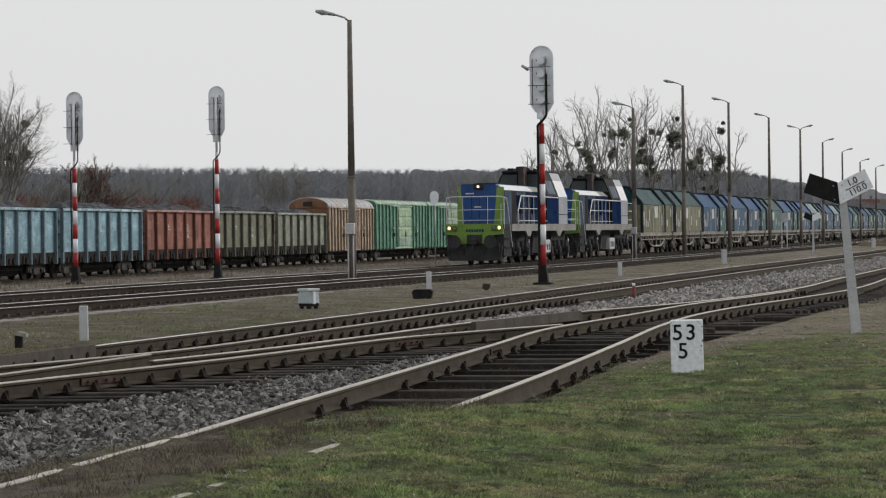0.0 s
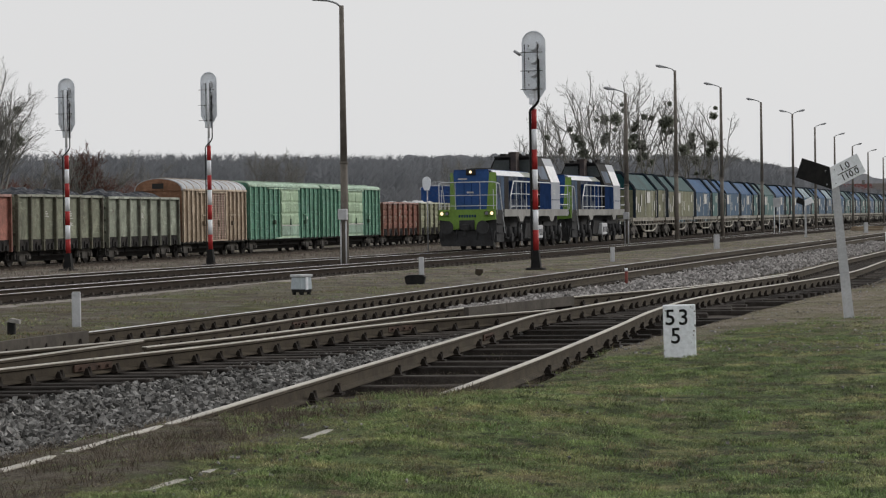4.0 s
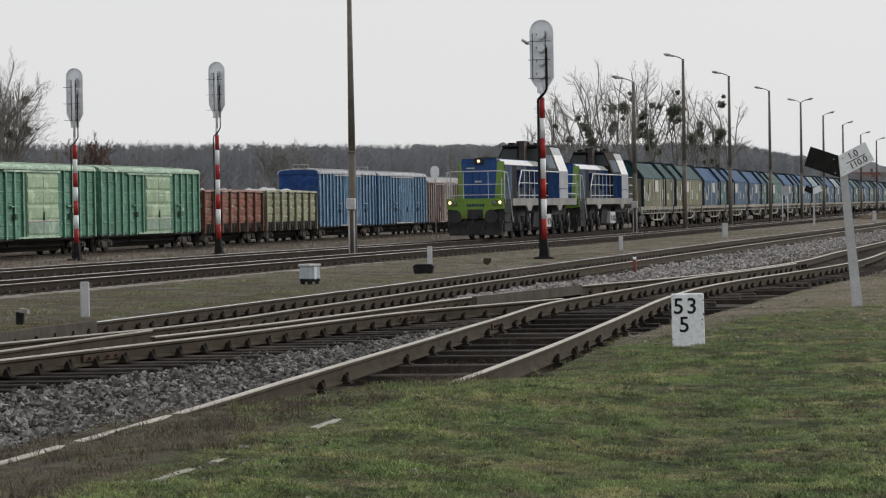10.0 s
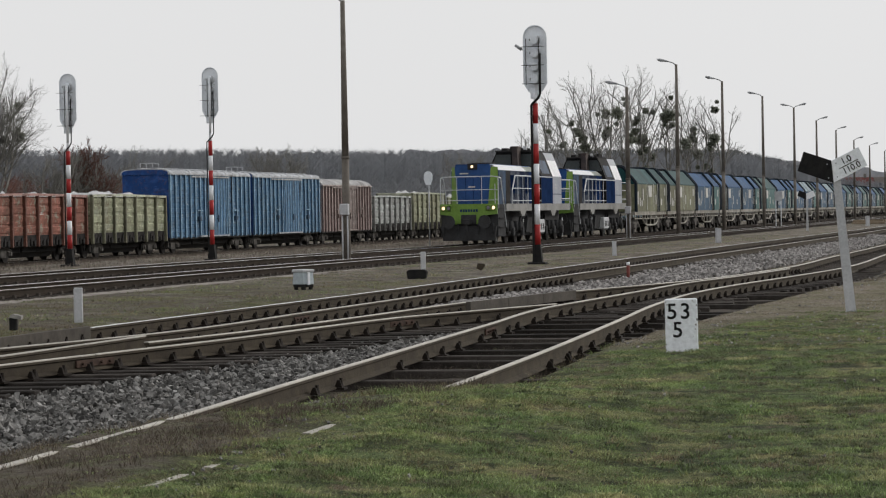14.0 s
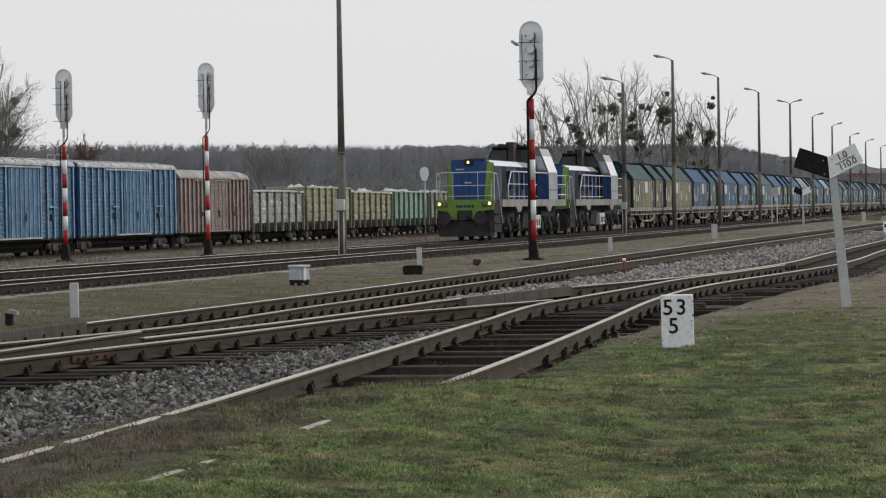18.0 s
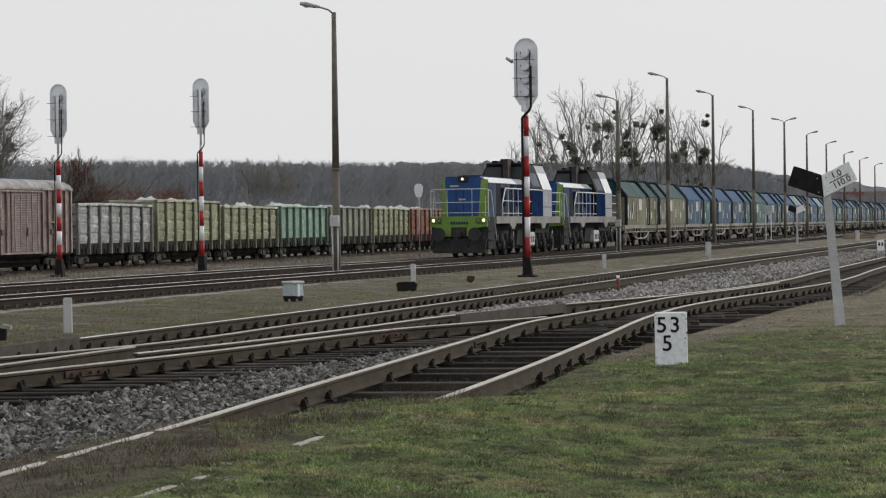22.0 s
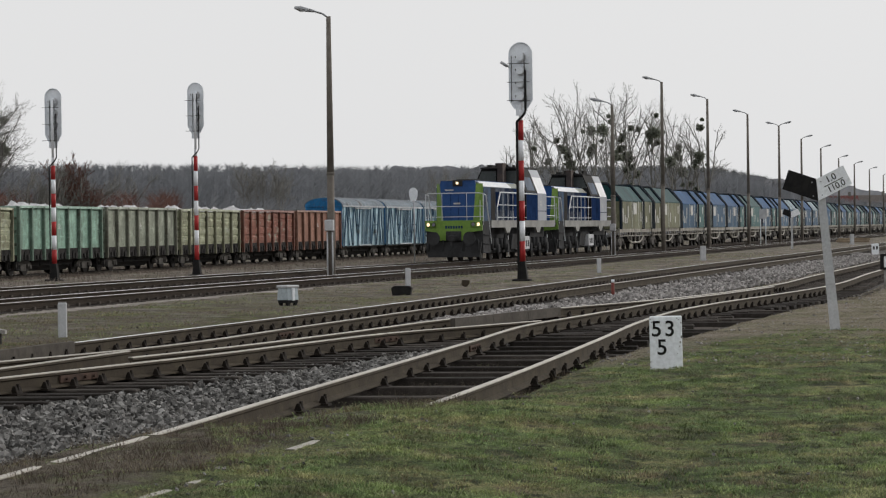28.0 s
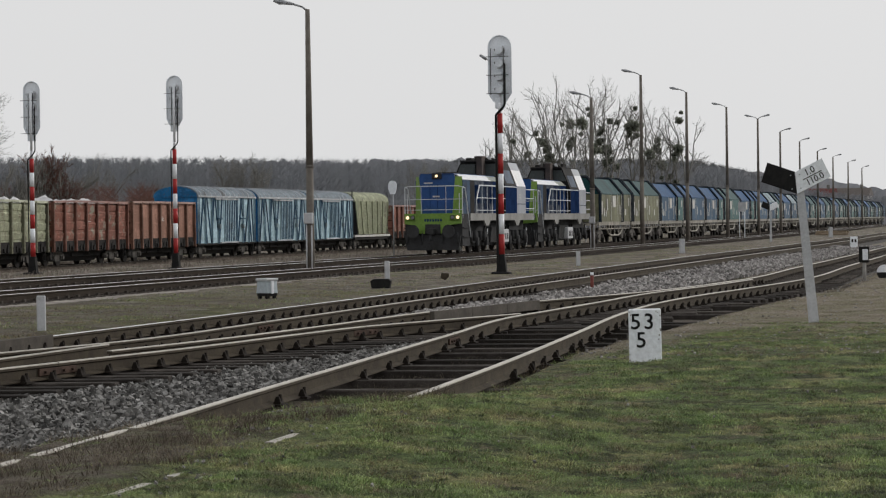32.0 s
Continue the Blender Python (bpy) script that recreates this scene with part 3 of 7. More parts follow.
def chair_shape(bm):
    """A base plate with its two screws and clamp lugs, seen beside the rail foot."""
    box(bm, -0.17, 0.17, -0.08, 0.08, -0.20, -0.176)
    for s in (-1, 1):
        prism(bm, ((s * 0.05, -0.177), (s * 0.14, -0.177), (s * 0.115, -0.10), (s * 0.085, -0.095)), "y", -0.045, 0.045)
        rod(bm, (s * 0.115, 0, -0.17), (s * 0.115, 0, -0.075), 0.018, n=6)


JOINT_RUST = material("rusty joint plate", (0.085, 0.056, 0.044), 0.9, 0, (0.05, 0.036, 0.03), 4.0, 0.3, spec=0.1)
FISHPLATE = mesh_of("fishplate", made(lambda bm: [box(bm, *sorted((s * 0.0108, s * 0.036)), -0.42, 0.42, -0.136, -0.05, 0.006) for s in (-1, 1)]), JOINT_RUST)
BOLT = mesh_of("bolt", made(lambda bm: rod(bm, (-0.002, 0, 0), (0.03, 0, 0), 0.018, n=6)), JOINT_RUST)
RAIL_GAP = mesh_of("rail_gap", made(lambda bm: box(bm, -0.037, 0.037, -0.008, 0.008, -0.034, 0.0075)), CHAIR_STEEL)
CHAIR = mesh_of("chair", made(chair_shape), CHAIR_STEEL)
SLEEPER_MESHES = [mesh_of("sleeper", made(lambda bm: box(bm, -1.3, 1.3, -0.12, 0.12, -0.345, -0.195, 0.012)), SLEEPER)]
LONG_SLEEPER = mesh_of("sleeper", made(lambda bm: box(bm, -1.75, 1.75, -0.12, 0.12, -0.345, -0.195, 0.012)), SLEEPER)
TIE = material("brown stained sleeper", (0.080, 0.068, 0.059), 0.95, 0, (0.052, 0.045, 0.039), 3.0, 0.4, vary=0.35, island=True)


def far_sleepers(track, line, y0, y1, z, half=1.3, step=0.65):
    """Sleepers and rail chairs of a track that stays far off, joined."""
    V, Fs = [], []
    def add(x0, x1, y0, y1, z0, z1):
        i = len(V)
        V.extend(((x0, y0, z0), (x1, y0, z0), (x1, y1, z0), (x0, y1, z0), (x0, y0, z1), (x1, y0, z1), (x1, y1, z1), (x0, y1, z1)))
        Fs.extend(tuple(i + k for k in q) for q in ((4, 5, 6, 7), (0, 1, 5, 4), (1, 2, 6, 5), (2, 3, 7, 6), (3, 0, 4, 7)))
    y = y0
    while y < y1:
        x = x_at(line, y)
        add(x - half, x + half, y - 0.12, y + 0.12, z - 0.33, z - 0.19)
        for s in (-0.76, 0.76):
            for o in (-0.11, 0.11):
                add(x + s + o - 0.035, x + s + o + 0.035, y - 0.05, y + 0.05, z - 0.19, z - 0.13)
        y += step
    tagged(part("sleepers", raw("sleepers", V, Fs, TIE), None, track), "row of dark wooden sleepers with rail chairs", kind="stuff")


def plain_track(name, label, centre, gauge, z, y0, y1):
    t = tagged(new(name), label, "railway track", kind="structure")
    for s in (-0.5, 0.5):
        rail(t, [(x + s * gauge, y) for x, y in centre], z, step=3)
    far_sleepers(t, curve_points(centre, 3), y0, y1, z)


Z_T = 0.10
plain_track("track_1", "railway track with worn steel rails beyond dry weeds", [(-52.7, -20), (-53.4, 60), (-54.5, 160), (-58.1, 500)], 1.52, -0.62, 40, 260)
plain_track("track_2", "railway track with worn steel rails on dark sleepers", [(-27.9, 10), (-27.7, 60), (-27.2, 85), (-26.3, 108), (-26.1, 130), (-26.1, 560)], 1.52, Z_T, 40, 330)
plain_track("track_3", "railway track with worn steel rails on dark sleepers", [(-23.6, 10), (-23.3, 60), (-22.8, 85), (-22.0, 105), (-21.6, 130), (-21.6, 560)], 1.52, 0.05, 40, 330)

lead = tagged(new("track_4"), "railway track with worn rails on dark wooden sleepers", "railway track", kind="structure")
LEAD_A = rail(lead, [(-14.0, 5), (-13.75, 33), (-13.55, 45), (-13.5, 70), (-13.3, 100), (-12.6, 145), (-12.2, 400)])
LEAD_B = rail(lead, [(-13.0, 5), (-12.81, 28), (-12.1, 31.5), (-11.95, 39), (-11.9, 48), (-11.75, 58), (-11.55, 75), (-10.9, 124), (-10.6, 400)], 0, False)
turn = tagged(new("track_5"), "railway turnout with worn rails on long dark sleepers", "railway track", kind="structure")
rail(turn, [(-12.3, 18), (-12.07, 26.4), (-11.98, 31)], 0, False)
TURN_B = rail(turn, [(-11.9, 15), (-11.32, 24.8), (-10.93, 27.2), (-10.48, 30), (-10.06, 34), (-9.75, 36.3), (-9.25, 38), (-8.3, 41)], 0, 2)
TURN_A = rail(turn, [(-11.31, 29.35), (-10.9, 32), (-10.5, 36.5), (-10.17, 41.7), (-9.34, 46.8), (-7.99, 52.6), (-6.9, 62), (-6.7, 77), (-6.3, 140), (-6.1, 400)], 0, 2)
branch = tagged(new("track_6"), "old branch track with worn rails sinking into soil", "railway track", kind="structure")
BRANCH_A = rail(branch, [(-6.5, 10), (-6.66, 15), (-6.85, 18.9), (-7.0, 21), (-7.38, 27), (-7.8, 33.7), (-8.15, 39.5), (-8.04, 42.3), (-7.85, 46.7), (-7.7, 51.4), (-7.01, 57.8), (-6.6, 63)], 0, 2)
for y0, y1 in ((13.5, 14.2), (14.6, 14.9), (16.9, 18.4)):
    rail(branch, [(-5.24 if y0 < 16 else -5.29, y0), (-5.24 if y0 < 16 else -5.32, y1)], 0.002 if y0 < 16 else 0.008, False, 0.2)
BRANCH_B = rail(branch, [(-5.36, 19.5), (-5.39, 21.33), (-5.55, 25.4), (-6.05, 34), (-6.5, 41), (-6.6, 46), (-6.4, 50), (-5.9, 55.1), (-5.34, 61.5), (-5.2, 80), (-4.8, 140), (-4.6, 400)], 0, 2)


# ---- poles, signals and yard things ----
GLASS = material("grey lamp glass", (0.5, 0.52, 0.55), 0.25, 0, (0.42, 0.44, 0.47), 4.0)
SIGNAL_GREY = material("weathered light grey sheet metal", (0.86, 0.90, 0.95), 0.55, 0.0, (0.78, 0.82, 0.88), 2.5)


def lamp_post(x, y, h, arms=(-1,), box_at=0.0, style=POLE):
    t = thing("street_lamp", pose(x, y, ground_z(x, y)), "tall weathered yard lamp post with a grey lamp head", "lamp post", "yard lamps")
    def pole(bm):
        rod(bm, (0, 0, -0.3), (0, 0, h * 0.4), 0.15, 0.135, 14)
        rod(bm, (0, 0, h * 0.4), (0, 0, h), 0.135, 0.085, 14)
        rod(bm, (0, 0, h * 0.4 - 0.04), (0, 0, h * 0.4 + 0.04), 0.165, 0.15, 14)
    part("pole", made(pole), style, t)
    part("foot", made(lambda bm: box(bm, -0.26, 0.26, -0.26, 0.26, -0.25, 0.06, 0.03)), CONCRETE, t)
    for s in arms:
        def arm_shape(bm):
            pts = [(0, 0, h - 0.25), (s * 0.05, -0.01, h - 0.02), (s * 0.20, -0.05, h + 0.10), (s * 0.58, -0.14, h + 0.22)]
            for a, b in zip(pts, pts[1:]):
                rod(bm, a, b, 0.036)
        arm = part("arm", made(arm_shape), GREY_METAL, t)
        def head_shape(bm):
            q = Vector((s * 1, -0.24, 0.20)).normalized()
            o = Vector((s * 0.50, -0.12, h + 0.20))
            for a, b, r, r2 in ((0, 0.2, 0.045, 0.07), (0.2, 0.55, 0.07, 0.10), (0.55, 0.76, 0.10, 0.05)):
                rod(bm, o + q * a, o + q * b, r, r2, 12)
        part("lamp_head", made(head_shape), GREY_METAL, arm)
        part("diffuser", made(lambda bm: box(bm, min(s * 0.74, s * 1.08), max(s * 0.74, s * 1.08), -0.29, -0.16, h + 0.19, h + 0.27, 0.04)), GLASS, arm)
    if box_at:
        part("fuse_box", made(lambda bm: box(bm, -0.17, 0.17, -0.34, -0.14, box_at + 0.04, box_at + 0.46, 0.03)), PALE_CONCRETE, t, "grey fuse box")
        for s in (-0.1, 0.1):
            part("conduit", made(lambda bm: rod(bm, (s, -0.19, 0), (s, -0.19, box_at), 0.03)), PALE_CONCRETE, t, "pale grey cable conduit")
    return t


lamp_post(-25.5, 87, 9.75, box_at=1.72)
lamp_post(-23.9, 140, 8.9, box_at=1.5)
for y in (159.5, 182.5, 208.8):
    lamp_post(-23.9, y, 11.3)
lamp_post(-23.9, 235, 11.3, (-1, 1))
for y, h in ((258, 10.8), (282, 10.5), (308, 10.0), (335, 9.9), (366, 9.8), (400, 9.6)):
    lamp_post(-23.9, y, h, (1,))


def stadium(w, z0, z1, n=10):
    r = w / 2
    out = [(r * math.cos(math.pi * k / n), z1 - r + r * math.sin(math.pi * k / n)) for k in range(n + 1)]
    out += [(-r, z0 + 0.28), (-r * 0.55, z0), (r * 0.55, z0), (r, z0 + 0.28)]
    return out


def arc_band(bm, z):
    """A bent strip round the right and lower side of a lamp housing."""
    rows = []
    for k in range(9):
        q = radians(-110 + 20 * k)
        rows.append([bm.verts.new((r * math.cos(q), y, z + r * math.sin(q))) for r, y in ((0.155, -0.05), (0.19, -0.05), (0.19, 0.09), (0.155, 0.09))])
    for a, b in zip(rows, rows[1:]):
        for i in range(4):
            bm.faces.new((a[i], a[(i + 1) % 4], b[(i + 1) % 4], b[i]))
    bm.faces.new(rows[0])
    bm.faces.new(rows[-1][::-1])
    bmesh.ops.recalc_face_normals(bm, faces=bm.faces)


def signal(x, y, h, heading, lamp=True, bw=0.78, bl=2.22, red=2.62):
    """A light signal seen from behind: mast with seven bands, a long rounded board, its lamp housings and service ladder."""
    t = thing("railway_signal", pose(x, y, ground_z(x, y), 0, 0, heading), "tall light signal on a red and white banded mast", "railway signal", "light signals")
    part("base", made(lambda bm: (prism(bm, ((-0.17, 0.06), (0.17, 0.06), (0.105, 0.66), (-0.105, 0.66)), "y", -0.11, 0.11), box(bm, -0.33, 0.30, -0.2, 0.2, -0.25, 0.07, 0.03))), BLACK, t, "black painted base")
    low, high = 0.66, h - red
    k = (high - low) / 7
    for i in range(7):
        part("mast_band", made(lambda bm: rod(bm, (0, 0, low + k * i), (0, 0, low + k * (i + 1)), (0.104 if lamp else 0.095) - 0.002 * i, n=14)), WHITE if i % 2 else RED, t)
    part("neck", made(lambda bm: (rod(bm, (0, 0, high), (0, 0, high + 0.35), 0.06), rod(bm, (0.04, -0.1 if not lamp else 0.06, high + 0.3), (0.04, -0.1 if not lamp else 0.06, h - (0.45 if not lamp else 1.9)), 0.05))), WHITE, t)
    part("tab", made(lambda bm: box(bm, -0.17, 0.17, 0.03, 0.09, h - bl - 0.24, h - bl + 0.1, 0.02)), SIGNAL_GREY, t)
    board = part("board", made(lambda bm: prism(bm, stadium(bw, h - bl, h), "y", 0.10, 0.13)), SIGNAL_GREY, t, "long rounded pale grey signal board")
    part("board_rim", made(lambda bm: [rod(bm, (a[0], 0.08, a[1]), (b[0], 0.08, b[1]), 0.022, n=6) for o in [stadium(bw, h - bl, h)] for a, b in zip(o, o[1:] + o[:1])]), SIGNAL_GREY, board)
    for i in range(4):
        z = h - 0.5 - 0.44 * i
        part("lamp_housing", made(lambda bm: rod(bm, (0, 0.1, z), (0, -0.09, z), 0.15, 0.13, 16)), SIGNAL_GREY, board)
        part("hood_ring", made(arc_band, z), PALE_CONCRETE, board, "grey ring of a lamp housing")
        part("latch", made(lambda bm: box(bm, -0.17, -0.1, -0.02, 0.06, z - 0.02, z + 0.05)), BLACK, board)
    for s in (-0.27, 0.17) if lamp else (-0.05, 0.13):
        part("ladder_rail", made(lambda bm: rod(bm, (s, -0.13, h - 2.0), (s, -0.13, h - 0.45), 0.014, n=6)), BLACK, board, "dark ladder rail")
    for i in range(3):
        z = h - 0.72 - 0.62 * i
        part("ladder_rung", made(lambda bm: rod(bm, (-0.42 if lamp else -0.37, -0.13, z), (0.34 if lamp else 0.3, -0.13, z), 0.012 if lamp else 0.009, n=6)), BLACK, board)
    def cable(bm):
        pts = [(0.2, -0.14, h - 0.95), (0.2, -0.14, high + 0.3), (0.12, -0.14, high + 0.16), (-0.115, -0.1, high - 0.05), (-0.115, -0.1, 0.1)]
        for a, b in zip(pts, pts[1:]):
            rod(bm, a, b, 0.042 if lamp else 0.024, n=6)
    part("cable", made(cable), BLACK, t, "black cable pipe down the mast")
    if lamp:
        def spot(bm):
            rod(bm, (-0.36, 0.1, h - 0.85), (-0.52, 0.1, h - 0.72), 0.02)
            rod(bm, (-0.46, 0.1, h - 0.78), (-0.68, 0.1, h - 0.64), 0.06, 0.045)
        part("spotlight", made(spot), GREY_METAL, t)
    return t


signal(-16.77, 80, 8.02, 0)
signal(-33.1, 93.5, 7.85, 0, False, 0.66, 2.02, 2.98)
signal(-35.92, 85.45, 7.25, 0, False, 0.64, 2.0, 2.9)


def far_signal():
    t = thing("railway_signal", pose(-31, 120.8, ground_z(-31, 120)), "white oval signal board seen above a wagon", "railway signal", "light signals")
    part("mast", made(lambda bm: rod(bm, (0.03, 0, 0), (0.03, 0, 3.3), 0.032)), GREY_METAL, t, "thin grey mast")
    part("board", made(lambda bm: prism(bm, stadium(0.44, 3.22, 3.92), "y", -0.03, 0.03)), SIGNAL_GREY, t)


far_signal()


def lettering(text, size, mat, parent, at, name="digit"):
    cu = bpy.data.curves.new(name, "FONT")
    cu.body, cu.size, cu.align_x, cu.align_y, cu.extrude = text, size, "CENTER", "CENTER", 0.002
    cu.offset = 0.002 * size / 0.2
    tmp = bpy.data.objects.new(name, cu)
    scene.collection.objects.link(tmp)
    me = bpy.data.meshes.new_from_object(tmp.evaluated_get(bpy.context.evaluated_depsgraph_get()))
    bpy.data.objects.remove(tmp)
    me.materials.clear()
    me.materials.append(mat)
    return part(name, me, mat, parent, "black painted digits", at)


def km_stone(x, y, w, h, texts, lean=0.0, group=""):
    t = thing("distance_marker", pose(x, y, ground_z(x, y) - 0.055, 0, lean, 9), "white painted concrete distance marker with black digits", "distance marker", group)
    part("slab", made(lambda bm: box(bm, -w / 2, w / 2, -0.05, 0.05, -0.1, h, 0.012)), CHIPPED, t)
    for text, dx, dz, size in texts:
        lettering(text, size, BLACK, t, pose(dx, -0.054, dz, 90))
    for _ in range(14):
        side, z, r = rng.choice((-1, 1)), float(rng.uniform(0.02, h)), float(rng.uniform(0.005, 0.013))
        x0 = side * (w / 2 - 0.008 - float(rng.random()) ** 2 * 0.06)
        part("paint_chip", made(lambda bm: prism(bm, [(x0 + r * float(rng.uniform(0.6, 1.3)) * math.cos(q), z + r * float(rng.uniform(0.6, 1.5)) * math.sin(q)) for q in (0.2, 1.4, 2.6, 3.7, 5.2)], "y", -0.0535, -0.049)), CONCRETE, t, "grey chip in the paint")
    return t


CHIPPED = material("white lime paint on concrete", (0.90, 0.93, 0.97), 0.7, 0, (0.85, 0.88, 0.92), 2.0, 0.1, dirt=0.03, dirt_color=(0.35, 0.33, 0.30))
km_stone(-4.49, 30.1, 0.405, 0.72, [("5", -0.115, 0.555, 0.275), ("3", 0.05, 0.555, 0.275), ("5", -0.05, 0.325, 0.275)], -0.7)
stone2 = km_stone(-9.0, 142.2, 0.42, 0.78, [])
for dx in (-0.09, 0.09):
    part("faded_mark", made(lambda bm: box(bm, dx - 0.05, dx + 0.05, -0.058, -0.051, 0.45, 0.64)), BLACK, stone2)


def gradient_post(x, y, h, lean, board, wide, text=True):
    t = thing("gradient_sign", pose(x, y, ground_z(x, y) - 0.05, 0, lean, 6), "leaning concrete post with black and white gradient boards", "railway sign", "gradient signs")
    part("post", made(lambda bm: prism(bm, ((-0.085, -0.1), (0.085, -0.1), (0.06, h), (-0.06, h)), "y", -0.07, 0.07)), PALE_CONCRETE, t)
    for s, mat, up, turn in ((-1, BLACK, 24, -14), (1, CHIPPED, 21, 12)):
        c, d = math.cos(radians(up)), math.sin(radians(up))
        out = [(s * 0.003, 0.0), (s * (wide * c), wide * d), (s * (wide * c - board * d), wide * d + board * c), (s * 0.003, board / c)]
        b = part("board", made(lambda bm: prism(bm, out, "y", -0.012, 0.012)), mat, t, "white board with black digits" if s > 0 else "black painted board", pose(-0.06, -0.11, h - 0.14, 0, 0, turn))
        for u, v in ((0.07, 0.06), (0.07, board - 0.05)):
            part("bolt", made(lambda bm: rod(bm, (s * u, -0.01, u * 0.4 + v), (s * u, -0.022, u * 0.4 + v), 0.012, n=6)), GREY_METAL, b)
        if s > 0 and text:
            def on_board(u, v):
                return pose(u * c - v * d, -0.014, u * d + v * c) @ pose(0, 0, 0, 0, -up, 0)
            lettering("1.0", 0.15, BLACK, b, on_board(wide * 0.56, board * 0.72) @ pose(0, 0, 0, 90), "inscription")
            lettering("110.0", 0.145, BLACK, b, on_board(wide * 0.60, board * 0.25) @ pose(0, 0, 0, 90), "inscription")
            part("rule", made(lambda bm: box(bm, -wide * 0.28, wide * 0.28, -0.002, 0.001, -0.007, 0.007)), BLACK, b, "", on_board(wide * 0.58, board * 0.48))
    return t


gradient_post(-3.21, 40.3, 2.32, -5.2, 0.335, 0.63)
gradient_post(-17.2, 177.6, 2.45, 0, 0.42, 0.72, False)


def plate_post():
    t = thing("notice_board", pose(-22.8, 210, ground_z(-22.8, 210)), "small pale notice board on two posts", "notice board")
    for dx in (-0.22, 0.22):
        part("post", made(lambda bm: rod(bm, (dx, 0, 0), (dx, 0, 3.05), 0.04)), SIGNAL_GREY, t)
    part("panel", made(lambda bm: box(bm, -0.32, 0.32, -0.06, -0.03, 2.3, 3.1, 0.01)), PALE_CONCRETE, t)


plate_post()


def stub(x, y, w, h, name="marker_post", label="short square grey concrete marker post in grass", mat=None):
    t = thing(name, pose(x, y, ground_z(x, y) - 0.02, 0, 0, 20), label, "marker post", "marker posts")
    part("shaft", made(lambda bm: box(bm, -w / 2, w / 2, -w / 2, w / 2, -0.1, h, 0.012)), mat or PALE_CONCRETE, t)
    part("cap", made(lambda bm: box(bm, -w / 2 + 0.015, w / 2 - 0.015, -w / 2 + 0.015, w / 2 - 0.015, h, h + 0.015)), mat or CONCRETE, t)
    return t


stub(-16.26, 39.0, 0.15, 0.62)
stub(-18.73, 72.2, 0.15, 0.60)
stub(-16.5, 93.2, 0.15, 0.58)
stub(-16.55, 124.0, 0.26, 0.75)
stub(-15.6, 215, 0.3, 0.9)


CASE_GREY = material("bluish grey case paint", (0.46, 0.52, 0.56), 0.6, 0, (0.38, 0.43, 0.46), 3.0, dirt=0.1)


def relay_box():
    t = thing("relay_box", pose(-17.4, 55.6, ground_z(-17.4, 55.6), 0, 0, -30) @ Matrix.Scale(0.84, 4), "pale grey metal relay box on dark feet", "equipment box")
    part("case", made(lambda bm: prism(bm, ((-0.23, 0.16), (0.23, 0.16), (0.19, 0.5), (-0.19, 0.5)), "y", -0.2, 0.2)), CASE_GREY, t)
    part("lid", made(lambda bm: box(bm, -0.24, 0.24, -0.235, 0.235, 0.5, 0.58, 0.02)), PALE_CONCRETE, t, "overhanging pale lid")
    part("plinth", made(lambda bm: box(bm, -0.22, 0.22, -0.19, 0.19, 0.07, 0.16, 0.01)), BLACK, t)
    for sx in (-1, 1):
        for sy in (-1, 1):
            part("foot", made(lambda bm: box(bm, sx * 0.16 - 0.04, sx * 0.16 + 0.04, sy * 0.13 - 0.04, sy * 0.13 + 0.04, -0.1, 0.08)), BLACK, t)
    part("hinge_bar", made(lambda bm: box(bm, 0.2, 0.25, -0.05, 0.05, 0.14, 0.5, 0.01)), WHITE, t)


relay_box()


def tub():
    t = thing("cable_tub", pose(-16.7, 63.7, ground_z(-16.7, 63.7), 0, 0, 10), "low black cable tub with a flat lid on grass", "equipment box")
    part("body", made(lambda bm: prism(bm, ((-0.24, 0), (0.24, 0), (0.28, 0.2), (-0.28, 0.2)), "y", -0.22, 0.22)), BLACK, t)
    part("lid", made(lambda bm: (prism(bm, ((-0.28, 0.2), (0.28, 0.2), (0.2, 0.255), (-0.2, 0.255)), "y", -0.23, 0.23))), BLACK, t)


tub()


def small_lump():
    t = thing("cable_marker", pose(-17.0, 72.5, ground_z(-17, 72.5), 0, 0, 20), "small rusty brown cable marker on a peg", "cable marker")
    part("head", made(lambda bm: prism(bm, ((-0.12, 0.06), (0.02, 0.0), (0.12, 0.1), (0.13, 0.2), (-0.09, 0.22)), "y", -0.07, 0.07)), RAIL_STEEL, t)
    part("peg", made(lambda bm: rod(bm, (0, 0, -0.1), (0, 0, 0.08), 0.03)), RAIL_STEEL, t)


small_lump()


def red_stub():
    t = thing("fouling_marker", pose(-11.0, 64.2, ground_z(-11, 64.2)), "short red and white clearance marker in ballast", "marker post")
    part("shaft", made(lambda bm: rod(bm, (0, 0, -0.1), (0, 0, 0.42), 0.045, n=10)), material("faded dark red paint", (0.20, 0.06, 0.05), 0.8), t)
    part("band", made(lambda bm: rod(bm, (0, 0, 0.42), (0, 0, 0.5), 0.047, n=10)), CHIPPED, t, "pale painted band")
    part("top", made(lambda bm: rod(bm, (0, 0, 0.5), (0, 0, 0.55), 0.045, 0.03, n=10)), RAIL_STEEL, t)


red_stub()


